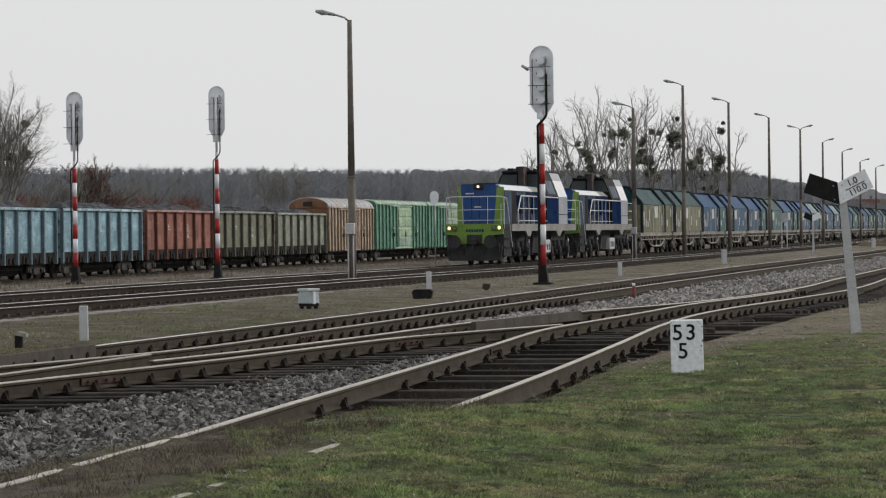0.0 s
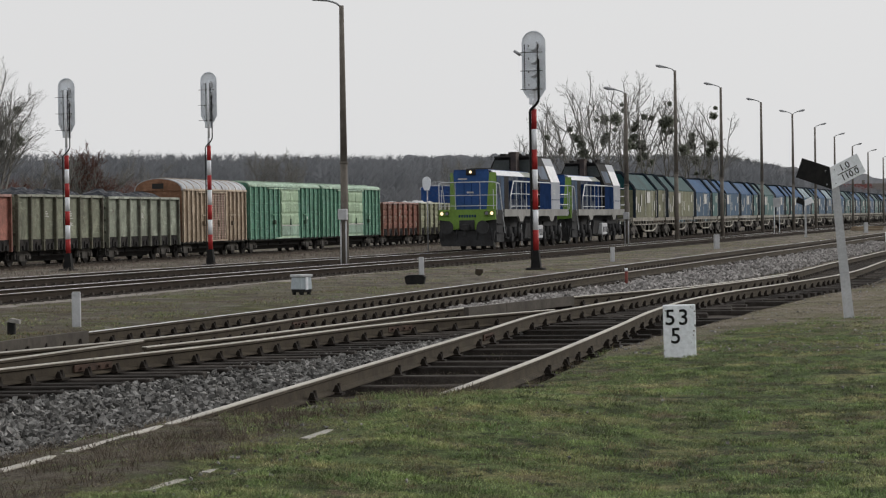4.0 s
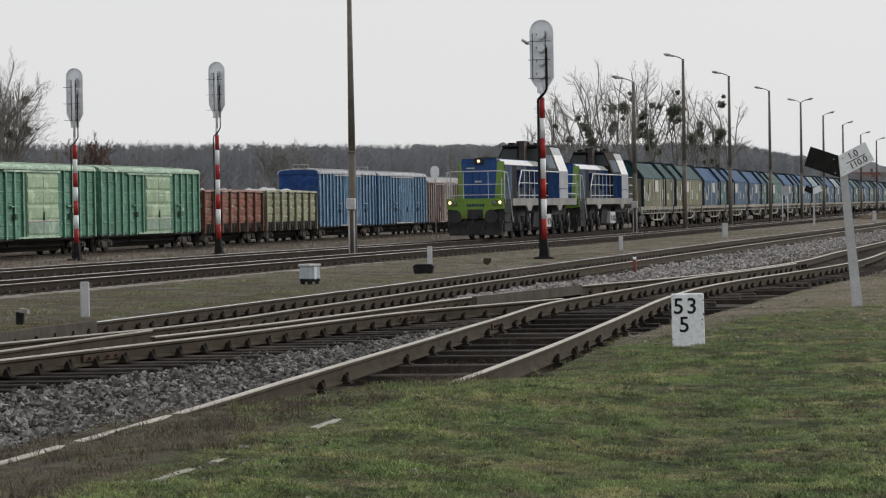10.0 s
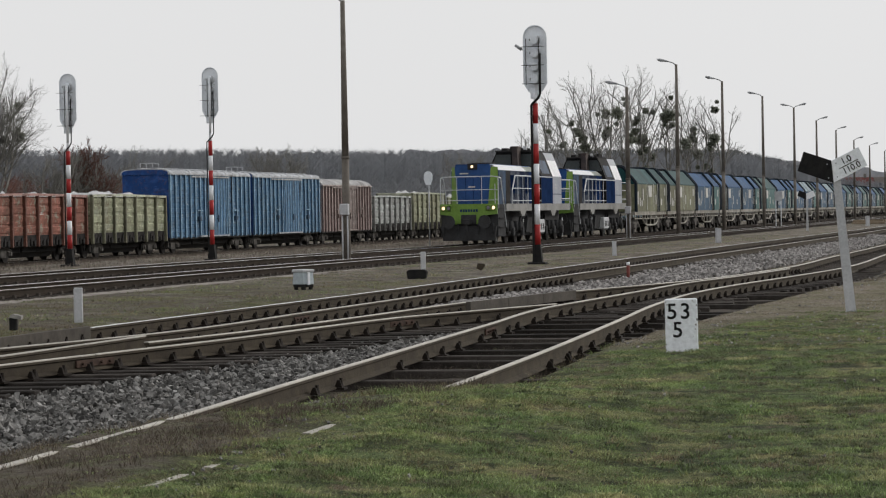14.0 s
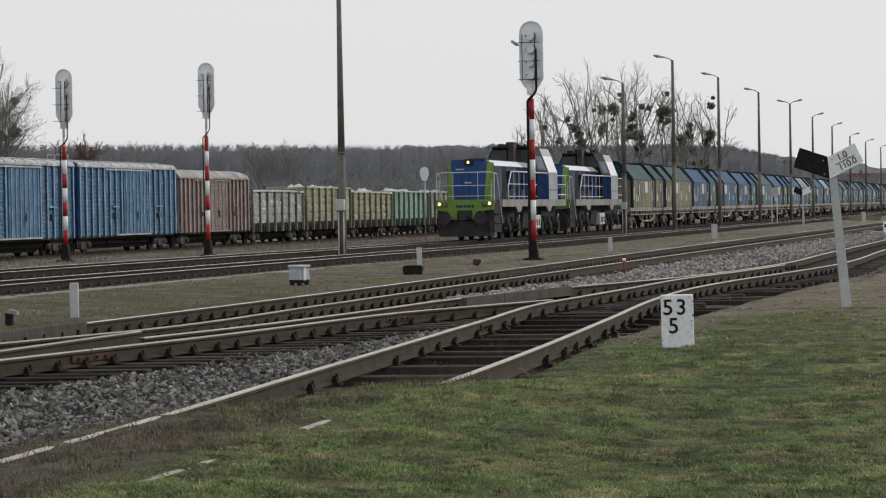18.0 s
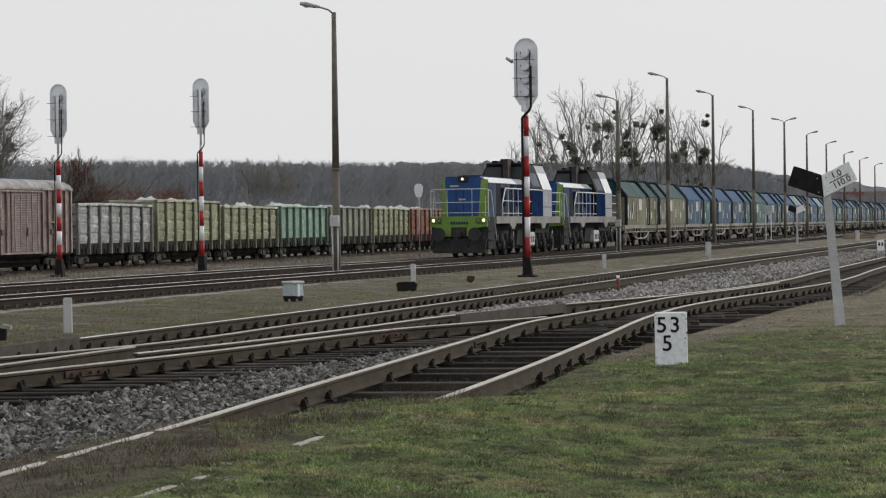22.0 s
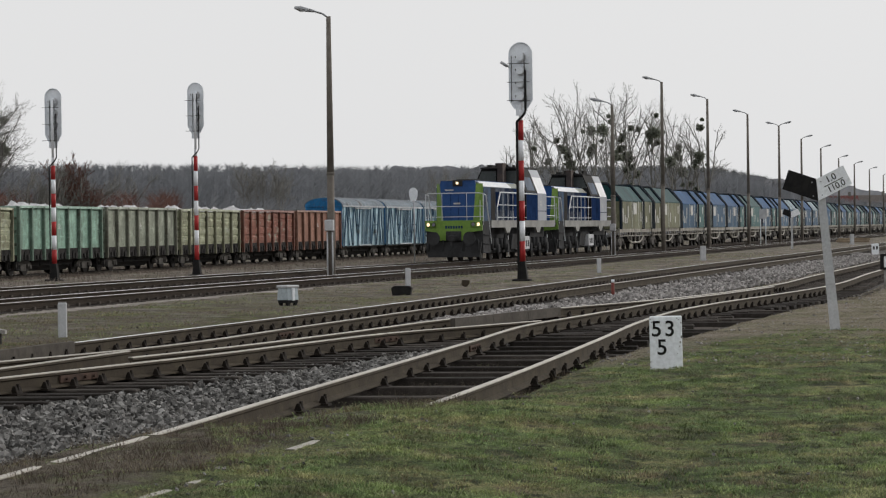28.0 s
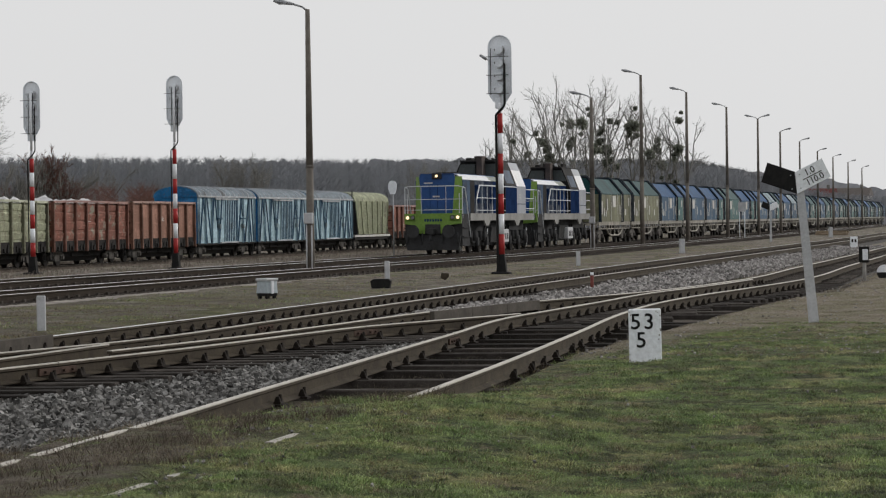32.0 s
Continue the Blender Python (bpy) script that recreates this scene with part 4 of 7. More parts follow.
def hydrant():
    t = thing("point_marker", pose(-16.34, 36.5, ground_z(-16.3, 36.5), 0, 0, 10), "small dark marker with a pale tilted cap", "marker")
    part("body", made(lambda bm: box(bm, -0.07, 0.05, -0.06, 0.06, 0.0, 0.22, 0.02)), BLACK, t)
    part("cap", made(lambda bm: prism(bm, ((-0.08, 0.22), (0.13, 0.18), (0.13, 0.24), (0.0, 0.275)), "y", -0.07, 0.07)), CONCRETE, t)
    for s in (-0.05, 0.03):
        part("foot", made(lambda bm: box(bm, s - 0.015, s + 0.015, -0.03, 0.03, -0.08, 0.02)), BLACK, t)


hydrant()


def dwarf_signal():
    t = thing("dwarf_signal", pose(-4.0, 67.6, ground_z(-4, 67.6), 0, 0, 4), "low dwarf signal with a white panel on a stake", "railway signal")
    part("housing", made(lambda bm: box(bm, -0.15, 0.13, -0.08, 0.08, 0.48, 0.92, 0.02)), BLACK, t)
    part("panel", made(lambda bm: box(bm, -0.05, 0.10, -0.092, -0.083, 0.55, 0.85, 0.004)), WHITE, t)
    part("stake", made(lambda bm: rod(bm, (0, 0, -0.1), (0, 0, 0.54), 0.05)), CONCRETE, t)


dwarf_signal()


def switch_lamp():
    t = thing("switch_lamp", pose(-3.55, 69.3, ground_z(-3.55, 69.3) - 0.1, 0, 0, 4), "round switch lamp, white above and black below", "switch lamp")
    for z0, mat, nm in ((0, WHITE, "upper_half"), (180, BLACK, "lower_half")):
        o = [(0.21 * math.cos(radians(z0 + 180 * k / 12)), 0.26 + 0.21 * math.sin(radians(z0 + 180 * k / 12))) for k in range(13)]
        part(nm, made(lambda bm: prism(bm, o, "y", -0.07, 0.07)), mat, t)
    part("foot", made(lambda bm: box(bm, -0.06, 0.06, -0.05, 0.05, -0.1, 0.08)), BLACK, t)


switch_lamp()


PALE_TIMBER = material("sun-bleached timber", (0.30, 0.235, 0.165), 0.9, 0, (0.20, 0.155, 0.11), 1.5, 0.3)


def timber_pile():
    t = thing("sleeper_pile", pose(-16.7, 232, ground_z(-16.7, 232), 0, 0, 4), "low pile of old wooden sleepers beside the track", "sleeper pile")
    for i in range(9):
        part("timber", made(lambda bm: box(bm, -1.3, 1.3, -0.13, 0.13, 0.02, 0.2, 0.02)), PALE_TIMBER, t, at=pose(rng.uniform(-0.4, 0.4), (i % 5) * 0.32 + 2.2 * (i // 5), 0.19 * (i // 5), 0, 0, rng.uniform(-12, 12)))


timber_pile()


def planks():
    """Grey boards that cover a rail joint beside the track."""
    for pts, z0, z1 in (([(-13.99, 12), (-13.78, 33.2)], -0.16, 0.03), ([(-10.02, 41.4), (-9.22, 47.0)], -0.15, 0.03)):
        t = thing("cable_trough", pose(0, 0, 0), "grey weathered boards laid along the rail", "cable trough", "rail boards")
        n = 6 if pts[1][1] < 40 else 3
        for k in range(n):
            a, b = Vector((*pts[0], 0)).lerp(Vector((*pts[1], 0)), k / n), Vector((*pts[0], 0)).lerp(Vector((*pts[1], 0)), (k + 0.995) / n)
            d = (b - a).normalized()
            s = Vector((d.y, -d.x, 0)) * 0.045
            o = Vector((d.y, -d.x, 0)) * 0.085
            def board(bm):
                v = [bm.verts.new((*(p + o + q * s).xy, z)) for z in (z0, z1) for p, q in ((a, -1), (a, 1), (b, 1), (b, -1))]
                for q in ((3, 2, 1, 0), (4, 5, 6, 7), (0, 1, 5, 4), (1, 2, 6, 5), (2, 3, 7, 6), (3, 0, 4, 7)):
                    bm.faces.new([v[i] for i in q])
                bmesh.ops.recalc_face_normals(bm, faces=bm.faces)
            part("board", made(board), OLD_BOARD, t)


OLD_BOARD = material("grey weathered board", (0.088, 0.078, 0.066), 0.9, 0, (0.055, 0.048, 0.041), 1.5, 0.3)
planks()


# ---- rolling stock: shared pieces ----
PAINTS = {}

def paint(name, color, dirt=0.25, dirt_color=(0.05, 0.043, 0.038), rough=0.6, color2=None, blisters=0.32, patch=None):
    """Old wagon paint: faded patches, level scratches, rust blisters, and grime that runs down in streaks; no two sheets alike."""
    color = tuple(min(0.85, v * 1.2) for v in color)
    m = material(name, color, rough, 0, color2 or tuple(v * 0.78 for v in color), 0.9, 0.15, dirt, dirt_color, vary=0.09)
    n, l = m.node_tree.nodes, m.node_tree.links
    co = [x for x in n if x.type == "TEX_COORD"][0].outputs["Object"]
    info = [x for x in n if x.type == "OBJECT_INFO"][0].outputs["Random"]
    far = n.new("ShaderNodeMath")
    far.operation, far.inputs[1].default_value = "MULTIPLY", 57.0
    l.new(info, far.inputs[0])
    def stretched(scale):
        mp = n.new("ShaderNodeMapping")
        mp.inputs["Scale"].default_value = scale
        l.new(co, mp.inputs["Vector"])
        l.new(far.outputs[0], mp.inputs["Location"])
        return mp.outputs[0]
    down, level, plain = stretched((1.0, 1.6, 0.3)), stretched((1.0, 0.7, 4.5)), stretched((1.0, 1.0, 1.0))
    for t in [x for x in n if x.type == "TEX_NOISE"]:
        l.new(down, t.inputs["Vector"])
    sock = n["Principled BSDF"].inputs["Base Color"]
    src = sock.links[0].from_socket
    pale = tuple(min(1, v * 1.5 + 0.012) for v in color)
    worn = tuple(min(1, v * 1.7 + 0.05) for v in color)
    layers = [(plain, 0.9, 0.50, 0.64, pale, 0.6), (plain, 1.9, 0.50, 0.64, dirt_color, 0.12 + 0.6 * dirt), (level, 1.7, 0.57, 0.64, worn, blisters * 0.9), (level, 2.6, 0.58, 0.66, tuple(v * 0.45 for v in color), blisters), (plain, 5.0, 0.54, 0.62, (0.10, 0.06, 0.042), blisters)]
    if patch:
        layers.append((plain, 1.3, 0.55, 0.60, patch, 0.7))
    for v, s, lo, hi, c, amount in layers:
        t = n.new("ShaderNodeTexNoise")
        t.inputs["Scale"].default_value, t.inputs["Detail"].default_value, t.inputs["Roughness"].default_value = s, 6, 0.7
        l.new(v, t.inputs["Vector"])
        r = n.new("ShaderNodeMapRange")
        r.inputs[1].default_value, r.inputs[2].default_value, r.inputs[4].default_value = lo, hi, amount
        l.new(t.outputs[0], r.inputs[0])
        x = n.new("ShaderNodeMixRGB")
        l.new(r.outputs[0], x.inputs[0])
        l.new(src, x.inputs[1])
        x.inputs[2].default_value = (*c, 1)
        src = x.outputs[0]
    l.new(src, sock)
    n["Principled BSDF"].inputs["Specular IOR Level"].default_value = 0.1
    PAINTS[m.name] = color
    return m


def grimy_shaded(m, cache={}):
    """A browner, darker copy of a wagon's paint: rust, and rib shade put into the colour."""
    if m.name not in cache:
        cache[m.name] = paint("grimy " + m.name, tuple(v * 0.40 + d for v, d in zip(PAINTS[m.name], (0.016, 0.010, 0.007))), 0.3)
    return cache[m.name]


def lit_rim(m, cache={}):
    """A paler copy of a wagon's paint: the highlight along its top rim put into colour."""
    if m.name not in cache:
        cache[m.name] = paint("rubbed " + m.name, tuple(v * 0.8 + 0.11 for v in PAINTS[m.name]), 0.2)
    return cache[m.name]


def wheel_shape(bm):
    for s in (-1, 1):
        rod(bm, (s * 0.70, 0, 0.46), (s * 0.83, 0, 0.46), 0.46, n=20)
        rod(bm, (s * 0.68, 0, 0.46), (s * 0.71, 0, 0.46), 0.49, n=20)
        rod(bm, (s * 0.83, 0, 0.46), (s * 0.88, 0, 0.46), 0.16, n=12)
    rod(bm, (-0.7, 0, 0.46), (0.7, 0, 0.46), 0.08, n=8)


def frame_shape(bm, base=0.92):
    """Cast bogie side: a bowed frame with a spring nest and two axle boxes."""
    for s in (-1, 1):
        x0, x1 = s * 0.98, s * 1.14
        x0, x1 = min(x0, x1), max(x0, x1)
        out = [(-base - 0.22, 0.36), (-base + 0.2, 0.36), (-base + 0.22, 0.56), (-0.42, 0.62), (-0.34, 0.26), (0.34, 0.26), (0.42, 0.62), (base - 0.22, 0.56), (base - 0.2, 0.36), (base + 0.22, 0.36), (base + 0.2, 0.66), (0.5, 0.84), (-0.5, 0.84), (-base - 0.2, 0.66)]
        prism(bm, out, "x", x0, x1)
        for y in (-base, base):
            rod(bm, (s * 1.12, y, 0.46), (s * 1.2, y, 0.46), 0.13, 0.11, 12)
        for y in (-0.18, 0.0, 0.18):
            rod(bm, (s * 1.06, y, 0.3), (s * 1.06, y, 0.6), 0.075, n=8)
    box(bm, -1.1, 1.1, -0.22, 0.22, 0.5, 0.8)


WHEELSET = mesh_of("wheelset", made(wheel_shape), WHEEL)
# Bogie steel is paled: haze over the far trains is put into the colour.
SIDEFRAME = mesh_of("bogie_frame", made(frame_shape), material("hazy dirty bogie steel", (0.135, 0.128, 0.120), 0.85, 0, (0.070, 0.065, 0.060), 2.0, 0.2, spec=0.08))
HOOK = mesh_of("coupler", made(lambda bm: (box(bm, -0.14, 0.14, -0.62, 0.3, 0.9, 1.15, 0.03), box(bm, -0.22, 0.2, -0.72, -0.4, 0.86, 1.2, 0.04))), UNDER)


def bogies(t, ys):
    for y in ys:
        b = part("bogie", SIDEFRAME, None, t, at=pose(0, y, 0))
        for o in (-0.92, 0.92):
            part("wheelset", WHEELSET, None, b, at=pose(0, o, 0))


def undercarriage(t, length):
    bogies(t, (2.05, length - 2.05))
    part("coupler", HOOK, None, t, at=pose(0, 0.55, 0))
    part("coupler", HOOK, None, t, at=pose(0, length - 0.55, 0, 0, 0, 180))
    def gear(bm):
        box(bm, -0.28, 0.28, 0.5, length - 0.5, 0.72, 1.02)
        # Wide boxes and wedge: dark fill added for the shade under the wagon.
        box(bm, -1.0, 0.95, 3.5, length - 3.5, 0.5, 0.95)
        box(bm, -1.42, 1.42, 0.9, length - 0.9, 0.80, 1.05)
        prism(bm, ((-1.25, 1.0), (1.25, 1.0), (0.55, 0.22), (-0.55, 0.22)), "y", 3.4, length - 3.4)
        for y in (2.05, length - 2.05):
            box(bm, -0.65, 0.65, y - 1.3, y + 1.3, 0.3, 0.8)
        box(bm, 0.35, 1.05, length * 0.36, length * 0.44, 0.5, 0.95, 0.04)
        rod(bm, (0.8, length * 0.52, 0.68), (0.8, length * 0.62, 0.68), 0.2, n=12)
        box(bm, -0.9, -0.3, length * 0.5, length * 0.6, 0.55, 0.95)
        for y in (0.42, length - 0.42):
            box(bm, -1.4, 1.4, y - 0.1, y + 0.1, 0.85, 1.1)
    part("brake_gear", made(gear), UNDER, t)
    for y in (0.5, length - 0.62):
        part("step", made(lambda bm: (box(bm, 1.3, 1.36, y, y + 0.04, 0.35, 1.1), box(bm, 1.3, 1.36, y + 0.36, y + 0.4, 0.35, 1.1), box(bm, 1.28, 1.42, y, y + 0.4, 0.35, 0.38), box(bm, 1.28, 1.42, y, y + 0.4, 0.65, 0.68))), UNDER, t)


def heap(bm, length, half, base, top, seed, rough=1.0):
    """An uneven heap of loose load inside a wagon."""
    nx, ny = 10, 90
    v = [[None] * (nx + 1) for _ in range(ny + 1)]
    for j in range(ny + 1):
        for i in range(nx + 1):
            u, w = i / nx * 2 - 1, j / ny
            edge = (1 - u * u) ** 0.5 * min(1, 7 * w, 7 * (1 - w))
            n = noise.noise(Vector((u * 1.3, w * length * 0.55, seed))) * 0.6 * rough + noise.noise(Vector((u * 3, w * length * 1.9, seed + 4))) * 0.6 * rough + noise.noise(Vector((u * 7, w * length * 5.0, seed + 9))) * 0.35 * rough
            v[j][i] = bm.verts.new((u * half, 0.75 + w * (length - 1.5), base + (top - base) * max(0.0, edge * (0.8 + n))))
    for j in range(ny):
        for i in range(nx):
            bm.faces.new((v[j][i], v[j][i + 1], v[j + 1][i + 1], v[j + 1][i]))


COAL = material("black coal", (0.020, 0.023, 0.030), 0.45, 0, (0.045, 0.05, 0.064), 3.0, 1.0)
CHALK = material("white limestone lumps", (0.74, 0.74, 0.75), 0.95, 0, (0.62, 0.62, 0.63), 3.0, 1.0)
PLATE = material("pale stencilled marking", (0.60, 0.60, 0.57), 0.8, 0, (0.42, 0.42, 0.40), 2.0)
# Lifted like UNDER: some distance haze is in this colour.
RUST_DARK = material("dark rusted steel", (0.052, 0.048, 0.046), 0.9, 0, (0.019, 0.018, 0.018), 1.5, 0.2, spec=0.04)


LATCHES = [mesh_of("hatch_latch", made(lambda bm: prism(bm, ((-a, -0.26), (a, -0.26), (b, c), (b - 0.07, c + 0.07), (-b, c)), "x", -0.06, 0.07)), UNDER) for a, b, c in ((0.07, 0.13, -0.04), (0.10, 0.06, 0.12), (0.15, 0.11, 0.0), (0.05, 0.09, 0.06))]


def gondola(length, wall, rib, label, load=None, pressed=False, h=3.77, marks=(), warp=0.0, seed=0):
    t = thing("freight_wagon", pose(0, 0, 0), label, "freight wagon", "moving freight train")
    undercarriage(t, length)
    a, b, z0 = 0.45, length - 0.45, 1.12
    part("floor", made(lambda bm: box(bm, -1.46, 1.46, a, b, z0 - 0.06, z0 + 0.06)), UNDER, t)
    n = 7
    w = (b - a) / n
    for s in (-1, 1):
        for k in range(n):
            def panel(bm):
                y0, y1 = a + k * w + 0.04, a + (k + 1) * w - 0.04
                x0, x1 = (1.47, 1.50) if s > 0 else (-1.50, -1.47)
                box(bm, x0, x1, y0, y1, z0, h - 0.08)
                if pressed and s > 0:
                    q = random.Random(seed * 31 + k)
                    zs = ((0.15, 0.33), (0.36, 0.54), (0.57, 0.73), (0.77, 0.94)) if k % 2 == seed % 2 else ((0.15, 0.30), (0.34, 0.55), (0.59, 0.76), (0.79, 0.93))
                    for lo, hi in zs:
                        lo, hi = z0 + (h - z0) * lo + q.uniform(-0.05, 0.05), z0 + (h - z0) * hi + q.uniform(-0.05, 0.05)
                        d0, d1 = q.uniform(1.51, 1.545), q.uniform(1.535, 1.585)
                        prism(bm, ((1.499, lo), (d0, lo + 0.06), (d1, hi - 0.06), (1.499, hi)), "y", y0 + q.uniform(0.05, 0.16), y1 - q.uniform(0.05, 0.16))
            part("panel", made(panel), wall, t)
        for k in range(n + 1):
            y = a + k * w
            x0, x1 = (1.5, 1.67) if s > 0 else (-1.67, -1.5)
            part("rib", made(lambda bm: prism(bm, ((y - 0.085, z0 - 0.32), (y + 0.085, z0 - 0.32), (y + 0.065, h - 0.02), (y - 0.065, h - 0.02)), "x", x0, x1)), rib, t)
        if s > 0:
            for k in range(n):
                part("lower_hatch", made(lambda bm: prism(bm, ((1.50, z0 - 0.02), (1.535, z0 - 0.02), (1.525, z0 + 0.30), (1.50, z0 + 0.30)), "y", a + k * w + 0.09, a + (k + 1) * w - 0.09)), RUST_DARK, t, "sooty bottom hatch edge")
                for i, o in enumerate((0.24, 0.50, 0.78)):
                    part("hatch_latch", LATCHES[(k * 3 + i * 5 + seed) % 4], None, t, at=pose(1.53, a + (k + o) * w, z0))
    for y, s in ((a, -1), (b, 1)):
        e = part("end_wall", made(lambda bm: box(bm, -1.5, 1.5, y - 0.03, y + 0.03, z0, h - 0.06)), wall, t)
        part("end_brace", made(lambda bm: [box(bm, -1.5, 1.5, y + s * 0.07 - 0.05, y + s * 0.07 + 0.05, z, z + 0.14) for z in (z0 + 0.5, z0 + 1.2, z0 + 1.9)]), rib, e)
    def rim(bm):
        for s in (-1, 1):
            m = 10
            for k in range(m):
                y0, y1 = a - 0.06 + (b - a + 0.12) * k / m, a - 0.06 + (b - a + 0.12) * (k + 1) / m
                d0, d1 = (warp * math.sin(math.pi * q + 0.4) for q in (k / m, (k + 1) / m))
                p = [bm.verts.new((x, y, z + d)) for y, d in ((y0, d0), (y1, d1)) for x, z in ((s * 1.46, h - 0.1), (s * 1.66, h - 0.1), (s * 1.66, h + 0.03), (s * 1.46, h + 0.03))]
                for q in ((0, 1, 5, 4), (1, 2, 6, 5), (2, 3, 7, 6), (3, 0, 4, 7)):
                    bm.faces.new([p[i] for i in q])
        for y in (a, b):
            box(bm, -1.46, 1.46, y - 0.09, y + 0.09, h - 0.1, h + 0.028)
        bmesh.ops.recalc_face_normals(bm, faces=bm.faces)
    part("top_rim", made(rim), lit_rim(wall), t)
    if load:
        part("load", made(heap, length, 1.42, h - 0.5, h + (0.52 if load is COAL else 0.12), seed * 3.7, 0.34 if load is COAL else 0.85), load, t, "heaped black coal" if load is COAL else "heaped white limestone")
    for k, u, z, dy, dz in marks:
        y0 = a + (k + u) * w
        part("marking", made(lambda bm: [box(bm, 1.50, 1.506, y0 + i % 2 * dy * 0.15, y0 + dy * (0.95, 0.6, 0.8, 0.45)[i % 4], z + dz * i / 4, z + dz * i / 4 + 0.035 + 0.02 * (i % 2)) for i in range(4)]), PLATE, t, "faded pale stencilled lines")
    return t


def roof_shape(bm, y0, y1, half, eave, top, flat=0.0, n=12):
    """An arched roof, or one with a flat middle and rounded shoulders."""
    out = []
    for k in range(n + 1):
        a = math.pi * k / n
        c, s = math.cos(a), math.sin(a)
        x = half * (abs(c) ** (1 - flat)) * (1 if c >= 0 else -1)
        out.append((x, eave + (top - eave) * (s ** (1 - flat * 0.5))))
    prism(bm, out + [(-half, eave - 0.08), (half, eave - 0.08)], "y", y0, y1)


def boxcar(length, wall, rib, roof, door, label, eave=4.2, top=4.75, ribs=16, corr=0, door_u=(0.40, 0.60), end=None, seams=0, flat=0.0, door_style="plain", marks=(), slats=0, rail_mat=None, slat_mat=None):
    t = thing("freight_wagon", pose(0, 0, 0), label, "freight wagon", "moving freight train")
    undercarriage(t, length)
    a, b, z0 = 0.45, length - 0.45, 0.98
    part("sill", made(lambda bm: box(bm, -1.52, 1.52, a, b, z0 - 0.12, z0)), UNDER, t)
    part("far_wall", made(lambda bm: box(bm, -1.52, -1.47, a, b, z0, eave)), wall, t)
    part("side_wall", made(lambda bm: box(bm, 1.47, 1.52, a, b, z0, eave)), wall, t)
    for y in (a, b):
        part("end_wall", made(lambda bm: box(bm, -1.5, 1.5, y - 0.04, y + 0.04, z0, eave)), end or wall, t)
        part("gable", made(lambda bm: roof_shape(bm, y - (0.126 if y == a else 0.03), y + (0.126 if y == b else 0.03), 1.52, eave, top - 0.05, flat)), end or wall, t)
    d0, d1 = a + (b - a) * door_u[0], a + (b - a) * door_u[1]
    for k in range(ribs + 1):
        y = a + 0.06 + (b - a - 0.12) * k / ribs
        if d0 - 0.05 < y < d1 + 0.05:
            continue
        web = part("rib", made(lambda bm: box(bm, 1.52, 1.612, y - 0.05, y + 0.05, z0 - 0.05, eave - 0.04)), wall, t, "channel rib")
        # Pale rib paints put the lit flange faces into colour; the vans' is dark.
        part("rib_flange", made(lambda bm: box(bm, 1.612, 1.634, y - (0.08 if ribs > 10 else 0.05), y + (0.08 if ribs > 10 else 0.05), z0 - 0.05, eave - 0.04)), rib, web, "contrasting rib flange")
    if corr:
        for k in range(corr):
            z = z0 + 0.1 + (eave - z0 - 0.2) * k / (corr - 1)
            for ya, yb in ((a + 0.05, d0 - 0.05), (d1 + 0.05, b - 0.05)):
                part("corrugation", made(lambda bm: prism(bm, ((1.52, z - 0.05), (1.545, z), (1.52, z + 0.05)), "y", ya, yb)), wall, t)
    def r(bm):
        roof_shape(bm, a - 0.12, b + 0.12, 1.60, eave, top, flat)
    rf = part("roof", made(r), roof, t)
    for k in range(seams):
        y = a + (b - a) * (k + 0.5) / seams
        part("roof_seam", made(lambda bm: roof_shape(bm, y - 0.035, y + 0.035, 1.625, eave + 0.01, top + 0.03, flat)), rail_mat or roof, rf)
    part("eave_rail", made(lambda bm: box(bm, 1.56, 1.66, a - 0.1, b + 0.1, eave - 0.09, eave + 0.03, 0.01)), rail_mat or rib, t)
    dr = part("door", made(lambda bm: box(bm, 1.52, 1.585, d0, d1, z0 + 0.05, eave - 0.16, 0.01)), door, t)
    part("door_track", made(lambda bm: box(bm, 1.56, 1.68, d0 - (d1 - d0) * 0.75, d1 + 0.15, eave - 0.22, eave - 0.13)), rail_mat or rib, t)
    part("door_sill", made(lambda bm: box(bm, 1.52, 1.66, d0 - (d1 - d0) * 0.35, d1 + 0.15, z0 - 0.03, z0 + 0.06)), rail_mat or rib, t)
    m = (d0 + d1) / 2
    if door_style == "leaf":
        for y0, y1 in ((d0 + 0.06, m - 0.04), (m + 0.04, d1 - 0.06)):
            for q in range(4):
                za, zb = z0 + 0.12 + (eave - z0 - 0.4) * q / 4, z0 + 0.06 + (eave - z0 - 0.4) * (q + 1) / 4
                part("door_panel", made(lambda bm: prism(bm, ((1.584, za), (1.63, za + 0.12), (1.63, zb - 0.12), (1.584, zb)), "y", y0, y1)), DOOR_GREY if q < 1 else door, dr, "patched grey green door panel" if q < 1 else "")
        for y0, y1, za in ((d0 + 0.7, d1 - 0.9, 2.02), (d0 + 1.1, d1 - 0.6, 2.2), (d0 + 0.8, d1 - 1.3, 2.36)):
            part("faded_mark", made(lambda bm: prism(bm, ((y0, z0 + za), (y1, z0 + za + 0.03), (y1 + 0.1, z0 + za + 0.12), (y0 + 0.2, z0 + za + 0.1)), "x", 1.63, 1.634)), DOOR_GREEN, dr, "faded pale paint smear")
        part("latch_bar", made(lambda bm: box(bm, 1.60, 1.66, d0, d1, z0 + 0.85, z0 + 0.93)), PLATE, dr)
    else:
        posts = 5 if slats else 7
        for k in range(posts):
            y = d0 + (d1 - d0) * (k + 0.5) / posts
